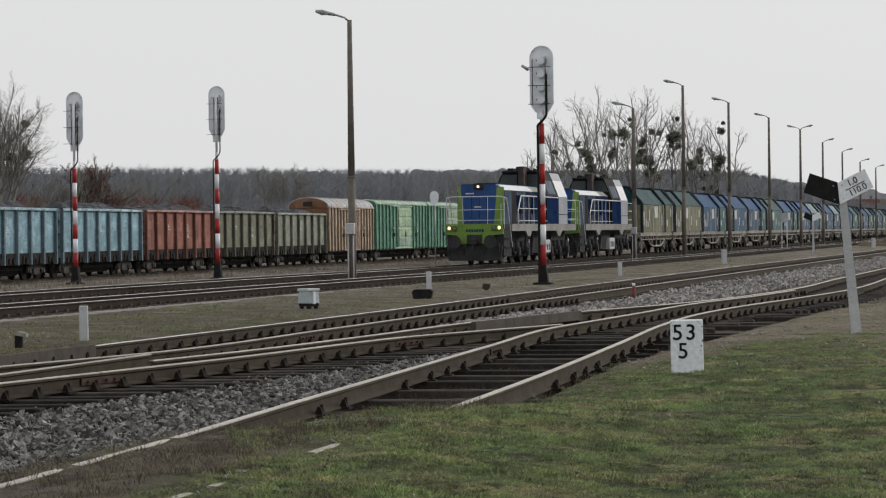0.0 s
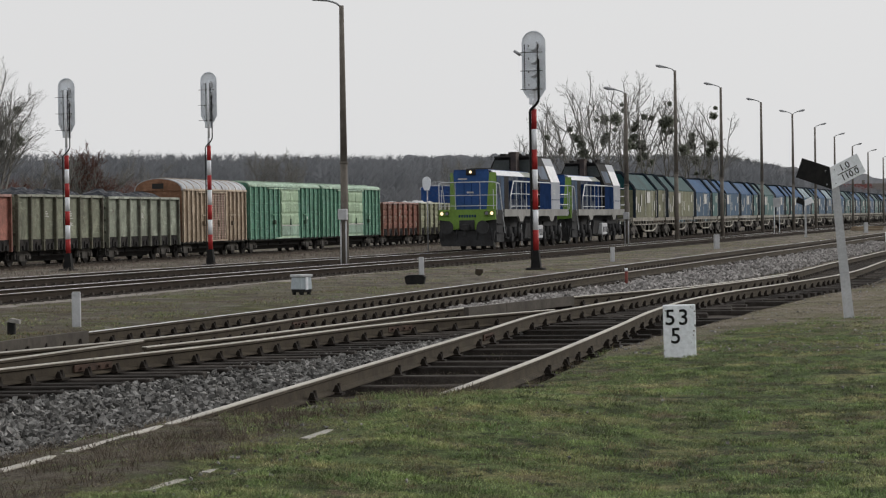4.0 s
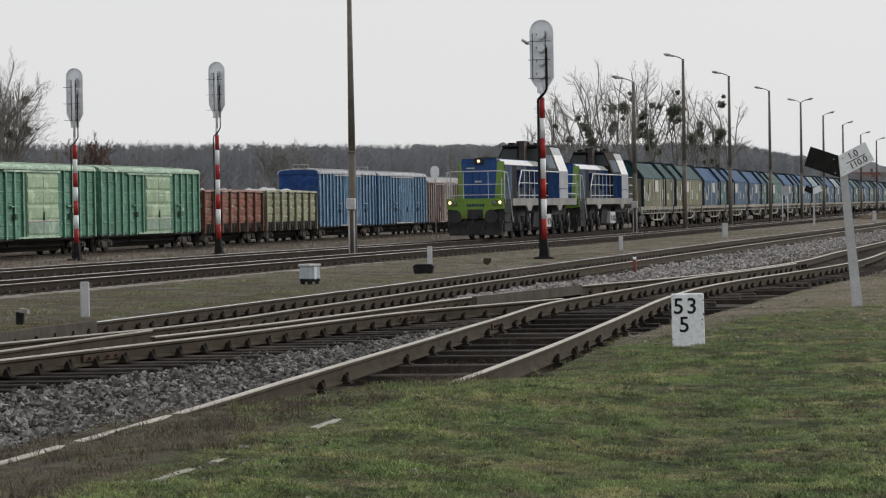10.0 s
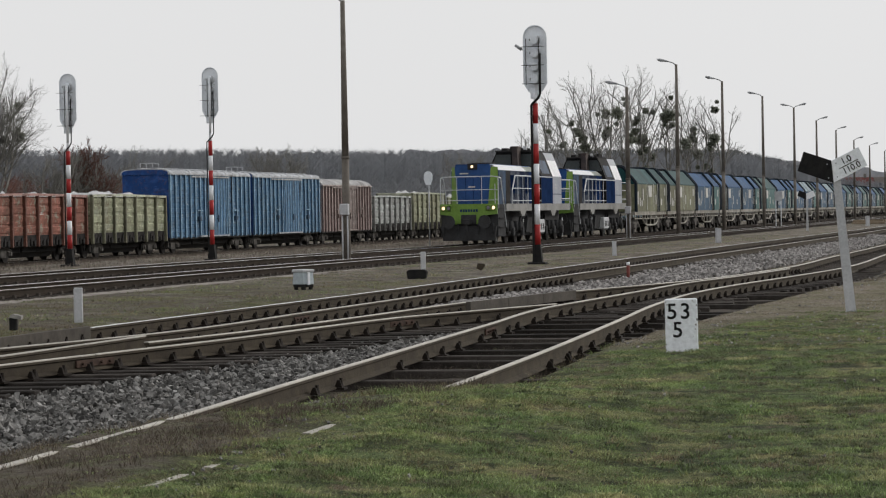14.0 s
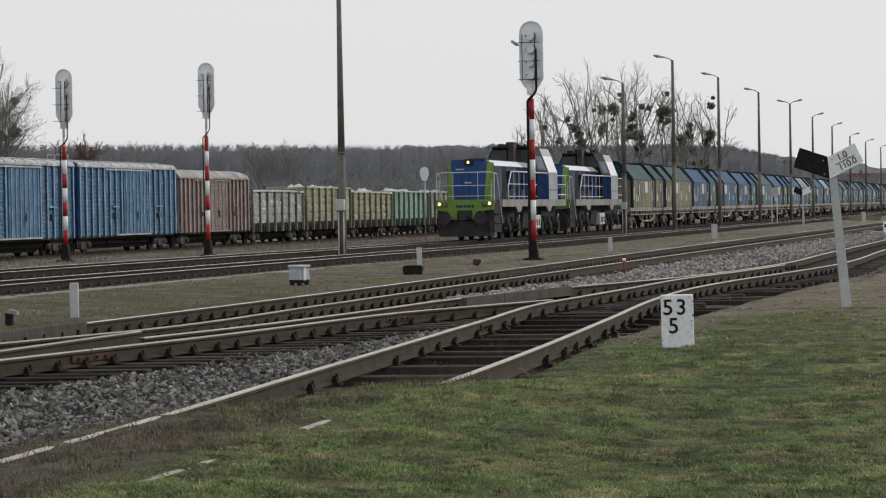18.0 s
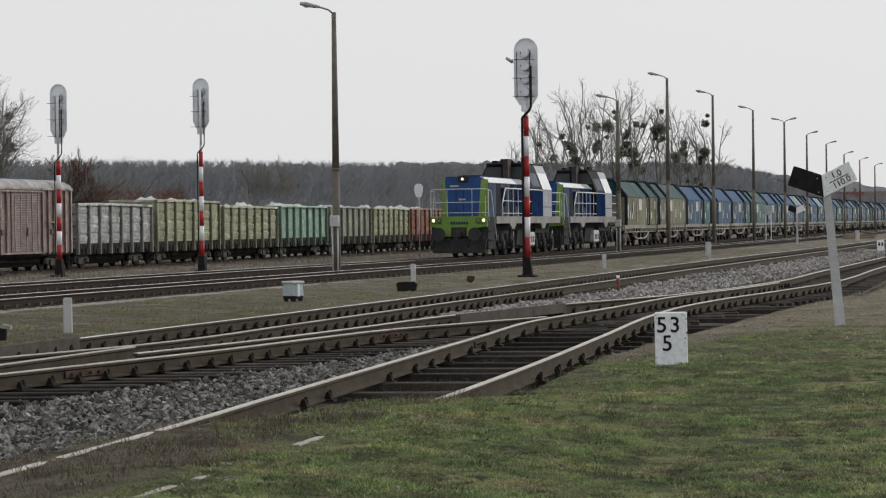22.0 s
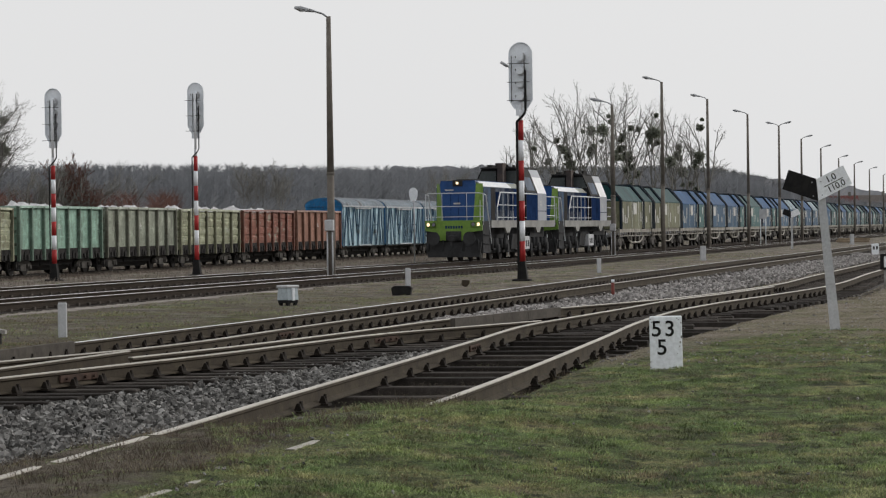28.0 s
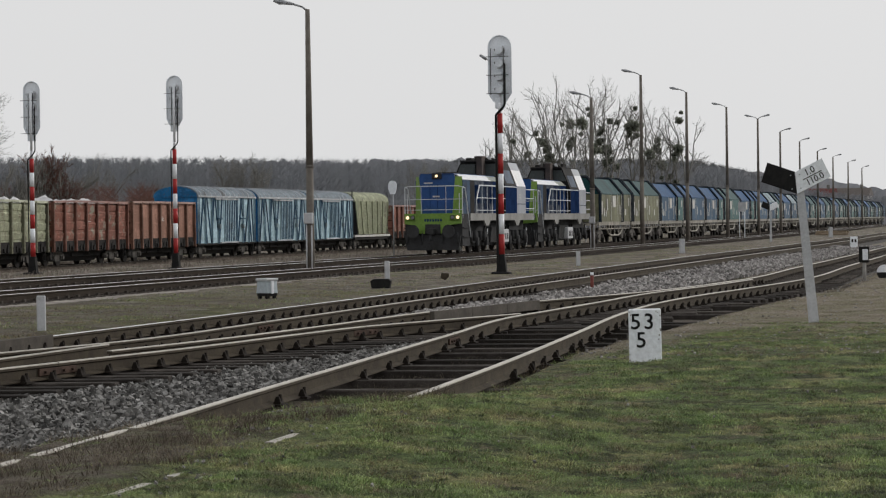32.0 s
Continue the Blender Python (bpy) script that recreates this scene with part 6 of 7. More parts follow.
def locomotive(lit, label):
    n = 18.3
    t = thing("locomotive", pose(0, 0, 0), label, "locomotive", "double locomotive")
    # running gear
    for y in (4.7, 14.5):
        def fr(bm):
            for s in (-1, 1):
                x0, x1 = sorted((s * 1.0, s * 1.15))
                prism(bm, [(-2.9, 0.55), (-2.6, 0.95), (2.6, 0.95), (2.9, 0.55), (2.3, 0.45), (1.3, 0.62), (0.7, 0.45), (-0.7, 0.45), (-1.3, 0.62), (-2.3, 0.45)], "x", x0, x1)
                for o in (-2.1, 0, 2.1):
                    box(bm, min(s * 1.12, s * 1.28), max(s * 1.12, s * 1.28), o - 0.2, o + 0.2, 0.32, 0.72, 0.03)
                for o in (-1.45, -0.65, 0.65, 1.45):
                    rod(bm, (s * 1.2, o, 0.55), (s * 1.2, o, 1.0), 0.12, n=10)
        b = part("bogie", made(fr), L_UNDER, t, at=pose(0, y, 0))
        for o in (-2.1, 0, 2.1):
            part("wheelset", WHEELSET, None, b, at=pose(0, o, 0))
        for o in (-3.0, 3.0):
            part("sand_pipe", made(lambda bm: rod(bm, (1.05, o, 0.15), (1.05, o, 1.1), 0.03)), RAILING, b)
    part("fuel_tank", made(lambda bm: prism(bm, ((-1.25, 1.15), (1.25, 1.15), (1.15, 0.45), (-1.15, 0.45)), "y", 7.9, 10.4)), L_UNDER, t)
    part("battery_box", made(lambda bm: box(bm, 0.95, 1.42, 9.6, 11.2, 0.42, 1.05, 0.03)), PALE_CONCRETE, t, "pale battery box")
    for k in range(3):
        part("vent", made(lambda bm: box(bm, 1.421, 1.43, 9.85 + 0.45 * k, 10.1 + 0.45 * k, 0.55, 0.85)), L_UNDER, t)
    # The long box is solid dark fill that closes the gap behind the wheels.
    part("traction_gear", made(lambda bm: (box(bm, -0.95, 0.95, 1.2, n - 1.2, 0.32, 1.64), [rod(bm, (1.0, y, 0.5), (1.0, y + 0.5, 1.2), 0.05, n=6) for y in (2.4, 6.8, 8.2, 11.9, 12.6, 17.0)])), L_UNDER, t)
    # frame
    part("deck", made(lambda bm: box(bm, -1.45, 1.45, 0.5, n - 0.5, 1.60, 1.79)), L_UNDER, t)
    for s in (-1, 1):
        def beam(bm):
            out = [(2.0, 1.81), (n - 1.0, 1.81), (n - 1.0, 1.48), (n - 4.6, 1.48), (n - 5.0, 1.22), (n - 5.6, 1.22), (n - 6.0, 1.48), (6.4, 1.48), (6.0, 1.24), (5.4, 1.24), (5.0, 1.48), (2.0, 1.48)]
            prism(bm, out, "x", *sorted((s * 1.44, s * 1.52)))
        part("side_beam", made(beam), L_FRAME, t, "light grey side beam with hanging brackets")
    # front: buffer beam, lamps, plough
    part("buffer_beam", made(lambda bm: (prism(bm, ((-1.42, 1.82), (1.42, 1.82), (1.42, 1.36), (0.85, 1.3), (0.85, 0.92), (-0.85, 0.92), (-0.85, 1.3), (-1.42, 1.36)), "y", 0.42, 0.55))), L_GREEN, t, "lime green buffer beam")
    part("number_bar", made(lambda bm: [box(bm, x, x + 0.09, 0.412, 0.419, 1.46, 1.58) for x in np.linspace(-0.42, 0.36, 7)]), L_DARK, t, "dark number bars")
    for s in (-1, 1):
        hb = part("lamp_box", made(lambda bm: box(bm, s * 1.12 - 0.27, s * 1.12 + 0.27, 0.36, 0.5, 1.5, 1.78, 0.03)), L_GREEN, t)
        for o, on in ((s * 0.13, True), (-s * 0.13, False)):
            part("headlight", made(lambda bm: rod(bm, (s * 1.12 + o, 0.37, 1.64), (s * 1.12 + o, 0.345, 1.64), 0.078, n=16)), LIT if (lit and on) else UNLIT, hb, "lit warm headlight" if lit and on else "")
            part("bezel", made(lambda bm: rod(bm, (s * 1.12 + o, 0.38, 1.64), (s * 1.12 + o, 0.36, 1.64), 0.115, n=16)), UNDER, hb)
        part("buffer", made(lambda bm: (rod(bm, (s * 0.88, 0.45, 1.02), (s * 0.88, -0.02, 1.02), 0.13, n=14), rod(bm, (s * 0.88, 0.0, 1.02), (s * 0.88, -0.06, 1.02), 0.30, n=20))), L_UNDER, t, "black round buffer")
    part("coupler", made(lambda bm: (box(bm, -0.16, 0.16, -0.15, 0.6, 0.88, 1.16, 0.04), rod(bm, (0, -0.05, 1.05), (0, -0.1, 0.6), 0.06))), L_UNDER, t)
    part("coupler_box", made(lambda bm: box(bm, -0.38, 0.38, 0.36, 0.419, 0.9, 1.34, 0.02)), L_UNDER, t, "dark coupler box")
    part("plough", made(lambda bm: prism(bm, ((-1.4, 0.85), (1.4, 0.85), (1.28, 0.18), (-1.28, 0.18)), "y", 0.35, 0.5)), L_UNDER, t, "black snow plough")
    for s in (-1, 1):
        part("step_well", made(lambda bm: (box(bm, *sorted((s * 1.02, s * 1.42)), 0.6, 1.9, 0.35, 1.6), [box(bm, *sorted((s * 1.05, s * 1.5)), 0.65, 1.85, z, z + 0.04) for z in (0.35, 0.75, 1.15)])), L_UNDER, t)
        for x, y in ((s * 0.5, 0.3), (s * 1.25, 0.34)):
            part("hose", made(lambda bm: rod(bm, (x, y, 0.95), (x, y - 0.05, 0.45), 0.035)), L_UNDER, t)
    # front hood
    hw, h0, h1, f, c = 1.20, 1.78, 3.58, 1.35, 0.28
    part("hood_front", made(lambda bm: prism(bm, ((-hw + c + 0.17, h0), (hw - c - 0.17, h0), (hw - c - 0.02, h1 - 0.12), (hw - c - 0.08, h1), (-hw + c + 0.08, h1), (-hw + c + 0.02, h1 - 0.12)), "y", f, f + 0.08)), L_BLUE, t, "deep blue hood front")
    for x in (-0.36, 0.02, 0.40):
        part("front_seam", made(lambda bm: box(bm, x - 0.012, x + 0.012, f - 0.008, f + 0.001, h0 + 0.05, h1 - 0.45)), L_DARK, t)
    part("emblem", made(lambda bm: box(bm, -0.22, 0.12, f - 0.008, f + 0.001, 2.55, 2.62)), PLATE, t, "pale emblem bar")
    part("emblem", made(lambda bm: box(bm, -0.66, -0.22, f - 0.008, f + 0.001, 3.16, 3.22)), PLATE, t, "pale emblem bar")
    for s in (-1, 1):
        def corner(bm):
            v = [bm.verts.new((s * x, y, z)) for z, k, e in ((h0, 0, 0.17), (h1 - 0.1, 0.04, 0)) for x, y in ((hw - c - e, f - 0.004), (hw - k, f + 0.42), (hw - k - 0.1, f + 0.42), (hw - c - e, f + 0.1))]
            for q in ((3, 2, 1, 0), (4, 5, 6, 7), (0, 1, 5, 4), (1, 2, 6, 5), (2, 3, 7, 6), (3, 0, 4, 7)):
                bm.faces.new([v[i] for i in q])
            bmesh.ops.recalc_face_normals(bm, faces=bm.faces)
        part("corner_stripe", made(corner), L_GREEN, t, "lime green corner stripe")
    part("hood_top", made(lambda bm: prism(bm, ((-hw + 0.3, h1 - 0.02), (hw - 0.3, h1 - 0.02), (hw - 0.36, h1 + 0.03), (-hw + 0.36, h1 + 0.03)), "y", f, 10.3)), L_BLUE, t)
    for s in (-1, 1):
        part("hood_shoulder", made(lambda bm: prism(bm, ((s * (hw - 0.3), h1 - 0.001), (s * hw, h1 - 0.24), (s * (hw - 0.06), h1 - 0.27), (s * (hw - 0.34), h1 - 0.05)), "y", f + 0.42, 8.0)), L_WHITE, t, "white highlighted sloping hood shoulder")
        part("hood_shoulder", made(lambda bm: prism(bm, ((s * (hw - 0.3), h1 - 0.001), (s * hw, h1 - 0.24), (s * (hw - 0.06), h1 - 0.27), (s * (hw - 0.34), h1 - 0.05)), "y", 8.02, 10.3)), L_CREAM, t, "dull cream hood shoulder")
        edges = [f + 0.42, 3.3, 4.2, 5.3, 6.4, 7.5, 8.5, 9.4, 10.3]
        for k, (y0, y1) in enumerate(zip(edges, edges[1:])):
            mat = (L_PALE, UNDER, L_REFLECT, L_REFLECT, L_SLATE, L_REFLECT, L_DARK, L_DARK)[k]
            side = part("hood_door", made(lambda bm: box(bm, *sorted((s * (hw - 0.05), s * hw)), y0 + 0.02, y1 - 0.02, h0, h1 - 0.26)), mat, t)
            if k in (2, 3, 5):
                part("grille", made(lambda bm: [box(bm, *sorted((s * hw, s * (hw + 0.03))), y0 + 0.12 + (y1 - y0 - 0.24) * q / 7, y0 + 0.18 + (y1 - y0 - 0.24) * q / 7, h0 + 0.5, h1 - 0.45) for q in range(8)]), L_PALE if k == 3 else L_DARK, side)
    lamp = part("top_lamp_box", made(lambda bm: box(bm, -0.24, 0.24, f - 0.12, f + 0.25, h1 - 0.22, h1 + 0.06, 0.03)), UNDER, t)
    part("headlight", made(lambda bm: rod(bm, (0, f - 0.11, h1 - 0.08), (0, f - 0.14, h1 - 0.08), 0.065, n=16)), LIT if lit else UNLIT, lamp, "lit warm headlight" if lit else "")
    part("hood_grille", made(lambda bm: rod(bm, (0, 3.5, h1), (0, 3.5, h1 + 0.12), 0.6, n=20)), UNDER, t)
    part("exhaust", made(lambda bm: (prism(bm, ((0.12, h1), (0.42, h1), (0.41, 4.55), (0.13, 4.55)), "y", 9.4, 10.2), box(bm, 0.10, 0.44, 9.37, 10.23, 4.50, 4.58))), EXHAUST, t, "brown burnt exhaust stack")
    # cab
    y0, y1, cw, sl, top = 10.3, 15.5, 1.46, 3.15, 4.34
    profile = ((cw, 1.78), (cw, sl), (1.13, 3.95), (0.92, top), (-0.92, top), (-1.13, 3.95), (-cw, sl), (-cw, 1.78))
    part("cab_front", made(lambda bm: prism(bm, profile, "y", y0, y0 + 0.06)), BLACK, t, "black cab front")
    part("cab_back", made(lambda bm: prism(bm, profile, "y", y1 - 0.06, y1)), L_BLUE, t)
    part("cab_roof", made(lambda bm: box(bm, -0.95, 0.95, y0 - 0.18, y1 + 0.1, top - 0.02, top + 0.06, 0.02)), UNDER, t)
    for s in (-1, 1):
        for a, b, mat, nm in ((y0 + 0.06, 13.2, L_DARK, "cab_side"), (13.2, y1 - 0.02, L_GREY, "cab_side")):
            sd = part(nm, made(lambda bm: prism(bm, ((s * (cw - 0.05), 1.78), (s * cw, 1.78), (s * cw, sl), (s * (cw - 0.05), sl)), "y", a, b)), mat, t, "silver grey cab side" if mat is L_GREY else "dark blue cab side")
            ya, yb = a, b
            part("cab_slope", made(lambda bm: prism(bm, ((s * (cw - 0.06), sl), (s * cw, sl), (s * 1.13, 3.95), (s * 1.07, 3.93)), "y", ya, yb)), L_WHITE if mat is L_GREY else BLACK, sd, "white highlighted sloping cab shoulder" if mat is L_GREY else "")
            part("cab_edge", made(lambda bm: prism(bm, ((s * 1.07, 3.95), (s * 1.13, 3.95), (s * 0.94, top), (s * 0.88, top - 0.02)), "y", ya, yb)), L_GREY if mat is L_GREY else BLACK, sd, "grey upper cab edge" if mat is L_GREY else "")
            if mat is L_DARK:
                part("side_window", made(lambda bm: prism(bm, ((s * (cw - 0.10), sl + 0.12), (s * (cw - 0.035), sl + 0.12), (s * 1.155, 3.92), (s * 1.09, 3.92)), "y", a + 0.45, b - 0.55)), CAB_GLASS, sd, "bluish cab side window")
            else:
                part("mark", made(lambda bm: [box(bm, *sorted((s * cw, s * (cw + 0.006))), a + 0.5, a + 0.95, z, z + 0.06) for z in (2.55, 2.7)]), PLATE, sd, "pale lettering bars")
                part("panel_line", made(lambda bm: box(bm, *sorted((s * cw, s * (cw + 0.006))), a, b, 2.26, 2.29)), L_SLATE, sd)
        part("front_window", made(lambda bm: prism(bm, ((s * 0.16, h1 + 0.08), (s * 1.2, h1 + 0.02), (s * 0.93, top - 0.13), (s * 0.16, top - 0.13)), "y", y0 - 0.02, y0 - 0.002)), LOCO_GLASS, t)
        part("back_window", made(lambda bm: prism(bm, ((s * 0.3, 3.3), (s * 1.2, 3.3), (s * 0.95, top - 0.2), (s * 0.3, top - 0.2)), "y", y1 + 0.002, y1 + 0.02)), LOCO_GLASS, t)
    for x, w, z in ((-0.75, 0.3, 0.16), (-0.2, 0.24, 0.22), (0.35, 0.35, 0.14), (0.75, 0.14, 0.2)):
        part("roof_unit", made(lambda bm: box(bm, x - w / 2, x + w / 2, 10.6 + abs(x), 11.7 + abs(x), top + 0.05, top + 0.05 + z, 0.02)), UNDER, t)
    part("horn", made(lambda bm: (rod(bm, (0.55, 10.9, top + 0.16), (0.55, 10.5, top + 0.18), 0.03, 0.09), rod(bm, (0.55, 10.9, top), (0.55, 10.9, top + 0.16), 0.03))), RAILING, t)
    part("rear_hood", made(lambda bm: box(bm, -1.0, 1.0, y1, n - 1.2, 1.78, 3.2, 0.06)), L_BLUE, t)
    # handrails
    def bar(name, pts, r=0.022):
        part(name, made(lambda bm: [rod(bm, a, b, r, n=6) for a, b in zip(pts, pts[1:])]), RAILING, t)
    for s in (-1, 1):
        x = s * 1.44
        bar("handrail", [(x, 3.6, 1.8), (x, 3.6, 2.4), (x, 4.3, 3.1), (x, 13.1, 3.1)], 0.034)
        for z in (1.95, 2.52):
            bar("handrail", [(x, 3.6 if z < 2 else 3.75, z), (x, 13.1, z)], 0.02)
        for y in np.linspace(4.9, 12.9, 8):
            bar("stanchion", [(x, float(y), 1.8), (x, float(y), 3.1)], 0.02)
        bar("handrail", [(x, 0.62, 1.6), (x, 0.62, 3.0), (s * 1.2, 0.6, 3.04), (0, 0.6, 3.04)], 0.024)
        bar("handrail", [(x, 0.7, 3.0), (x, 1.2, 2.95), (x, 2.3, 0.75)], 0.026)
        for z in (2.45, 1.98):
            bar("handrail", [(x, 0.62, z), (0, 0.6, z)], 0.016)
        bar("stanchion", [(s * 0.62, 0.6, 1.6), (s * 0.62, 0.6, 3.04)], 0.014)
        bar("grab_rail", [(s * 1.3, 0.55, 1.75), (s * 1.3, 0.55, 2.7)], 0.018)
        for z in (2.05, 2.55, 3.0):
            bar("handrail", [(x, 15.6, z), (x, n - 0.6, z)], 0.022)
        bar("stanchion", [(x, n - 0.6, 1.5), (x, n - 0.6, 3.0)], 0.022)
    return t


first = locomotive(True, "blue and lime diesel locomotive with lit headlights")
first.matrix_basis = pose(-26.1, 108.7, Z_T) @ Matrix.Diagonal((0.95, 1, 1.035, 1))
second = locomotive(False, "blue and lime diesel locomotive coupled behind another")
second.matrix_basis = pose(-26.1, 127.0, Z_T) @ Matrix.Diagonal((0.95, 1, 1.035, 1))


# ---- woods, trees and far houses ----
# Bark, twigs and mistletoe are lightened: distance haze is in their colours.
BARK = material("grey brown bark", (0.21, 0.205, 0.190), 0.95, 0, (0.165, 0.16, 0.147), 2.0, 0.3)
TWIG = material("bare twigs", (0.225, 0.222, 0.21), 0.95, 0, (0.18, 0.178, 0.165), 1.0, vary=0.3, island=True)
MISTLETOE = material("haze-paled mistletoe leaves", (0.25, 0.268, 0.22), 0.9, 0, (0.20, 0.214, 0.175), 1.0, vary=0.4, island=True)
# Paled and blued: the haze of the distance is put into this colour.
WOOD_FAR = material("hazy bare winter wood far off", (0.258, 0.272, 0.294), 1.0, 0, (0.226, 0.237, 0.255), 0.03, vary=0.07, island=True)
WOOD_RED = material("reddish winter bushes", (0.20, 0.11, 0.088), 1.0, 0, (0.15, 0.09, 0.08), 0.05, vary=0.3, island=True)
BIRCH = material("pale birch stems", (0.30, 0.29, 0.29), 1.0, 0, (0.22, 0.21, 0.21), 0.5)


def airy(m, share=0.5):
    """Thin twigs scatter light to both sides: half of the surface lets light through."""
    n, l = m.node_tree.nodes, m.node_tree.links
    b = n["Principled BSDF"]
    thin, mix = n.new("ShaderNodeBsdfTranslucent"), n.new("ShaderNodeMixShader")
    l.new(b.inputs["Base Color"].links[0].from_socket, thin.inputs["Color"])
    mix.inputs[0].default_value = share
    l.new(b.outputs[0], mix.inputs[1])
    l.new(thin.outputs[0], mix.inputs[2])
    l.new(mix.outputs[0], n["Material Output"].inputs["Surface"])


def hill_material():
    """Far bare wood on a slope, distance haze put into its pale bluish colours: streaks run along y to look like
    upright stems from the camera, over mottled crowns.
    """
    m = bpy.data.materials.new("hazy wooded hillside")
    m.use_nodes = True
    n, l = m.node_tree.nodes, m.node_tree.links
    b = n["Principled BSDF"]
    b.inputs["Roughness"].default_value, b.inputs["Specular IOR Level"].default_value = 1.0, 0.0
    co = n.new("ShaderNodeTexCoord").outputs["Object"]
    col = None
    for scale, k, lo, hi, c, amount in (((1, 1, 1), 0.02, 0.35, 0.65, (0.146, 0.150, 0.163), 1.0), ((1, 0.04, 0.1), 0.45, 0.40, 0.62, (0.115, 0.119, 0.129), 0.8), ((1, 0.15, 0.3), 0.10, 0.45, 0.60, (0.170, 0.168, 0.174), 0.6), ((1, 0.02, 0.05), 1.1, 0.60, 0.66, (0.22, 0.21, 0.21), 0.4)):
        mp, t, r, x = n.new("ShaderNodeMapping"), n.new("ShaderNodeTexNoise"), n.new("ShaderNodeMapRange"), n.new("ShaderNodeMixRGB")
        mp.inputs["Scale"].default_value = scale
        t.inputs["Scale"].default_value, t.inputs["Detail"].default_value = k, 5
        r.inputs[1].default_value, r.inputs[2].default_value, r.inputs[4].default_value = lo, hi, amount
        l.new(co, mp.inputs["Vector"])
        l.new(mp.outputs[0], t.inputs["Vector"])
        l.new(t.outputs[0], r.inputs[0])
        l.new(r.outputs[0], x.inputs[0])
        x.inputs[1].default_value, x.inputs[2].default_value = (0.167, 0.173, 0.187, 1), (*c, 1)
        if col:
            l.new(col, x.inputs[1])
        col = x.outputs[0]
    l.new(col, b.inputs["Base Color"])
    return m


HILL = hill_material()
PINE = material("dark pine wood far off", (0.115, 0.125, 0.12), 1.0, 0, (0.13, 0.135, 0.13), 0.03, vary=0.3, island=True)
for wood in (WOOD_FAR, WOOD_RED, MISTLETOE, PINE):
    airy(wood)


def at_bearing(deg, dist):
    """A place on the ground by its bearing from the track's direction."""
    return dist * math.sin(radians(deg)), dist * math.cos(radians(deg))


def branch_rods(segs):
    """Bare limbs and twigs as four-sided tapered bars, joined."""
    V, Fs = [], []
    for a, b, r0, r1 in segs:
        d = (b - a)
        u = d.orthogonal().normalized()
        w = d.cross(u).normalized()
        i = len(V)
        for p, r in ((a, r0), (b, r1)):
            for s, t in ((1, 0), (-0.5, 0.87), (-0.5, -0.87)):
                V.append(tuple(p + u * s * r + w * t * r))
        Fs += [(i + k, i + (k + 1) % 3, i + 3 + (k + 1) % 3, i + 3 + k) for k in range(3)]
    return V, Fs


def grow(rnd, h, tilt, thick, stems=6, fork=0.25, kids=(2, 2, 1), rise=0.10, levels=3):
    """A forked trunk whose limbs spread like a vase and curve upwards, with side branches and fine twigs."""
    limbs, twigs, ends = [], [], []
    def go(p, d, length, r, level):
        n = 5 if level < 2 else 3
        for k in range(n):
            d = (d + Vector((rnd.gauss(0, 1), rnd.gauss(0, 1), rnd.gauss(0, 0.6))) * 0.11 + Vector((0, 0, rise if level < 2 else rise * 0.6))).normalized()
            q, r1 = p + d * (length / n), r * (1 - 0.75 / n)
            (limbs if level < 2 else twigs).append((p, q, r, r1))
            u = (k + 1) / n
            if level < levels and u > 0.25:
                for _ in range(kids[min(level, 2)] + (rnd.random() < 0.45)):
                    side = d.cross(Vector((rnd.gauss(0, 1), rnd.gauss(0, 1), rnd.gauss(0, 1)))).normalized()
                    a = rnd.uniform(0.35, 0.95)
                    go(q, d * math.cos(a) + side * math.sin(a), length * rnd.uniform(0.3, 0.58) * (1.2 - 0.5 * u), r1 * 0.55, level + 1)
            p, r = q, r1
        ends.append((p, level))
    p, r = Vector((0, 0, -0.3)), thick
    for k in range(3):
        q = Vector((rnd.gauss(0, 0.08), rnd.gauss(0, 0.08), h * fork * (k + 1) / 3))
        limbs.append((p, q, r, r * 0.9))
        p, r = q, r * 0.9
    for k in range(stems):
        a, lean = math.tau * (k + rnd.uniform(-0.3, 0.3)) / stems, tilt * rnd.uniform(0.25, 1.0)
        start = p * rnd.uniform(0.75, 1.0)
        go(start, Vector((math.cos(a) * math.sin(lean), math.sin(a) * math.sin(lean), math.cos(lean))), (h - start.z) * rnd.uniform(0.72, 0.9), r * 0.62, 0)
    k = h / max(q.z for q, _ in ends)
    wide = Matrix.Diagonal((k, k, k))
    return [(wide @ a, wide @ b, r, q) for a, b, r, q in limbs], [(wide @ a, wide @ b, r, q) for a, b, r, q in twigs], [(wide @ q, l) for q, l in ends]


def clump(rnd, c, r):
    """A loose round tuft of mistletoe: short forked sprays with small leaves pointing out from its middle."""
    V, Fs = [tuple(c)], []
    for _ in range(int(150 + 200 * r)):
        d = Vector((rnd.gauss(0, 1), rnd.gauss(0, 1), rnd.gauss(0, 1))).normalized()
        e = c + d * r * rnd.uniform(0.72, 1.0) * (1.0 + 0.55 * noise.noise(d * 1.6 + c))
        u = d.cross(Vector((rnd.gauss(0, 1), rnd.gauss(0, 1), rnd.gauss(0, 1)))).normalized() * rnd.uniform(0.035, 0.07)
        i = len(V)
        V += [tuple(e - u), tuple(e + d * 0.05), tuple(e + u)]
        Fs += [(0, i, i + 1), (0, i + 1, i + 2)]
    return V, Fs


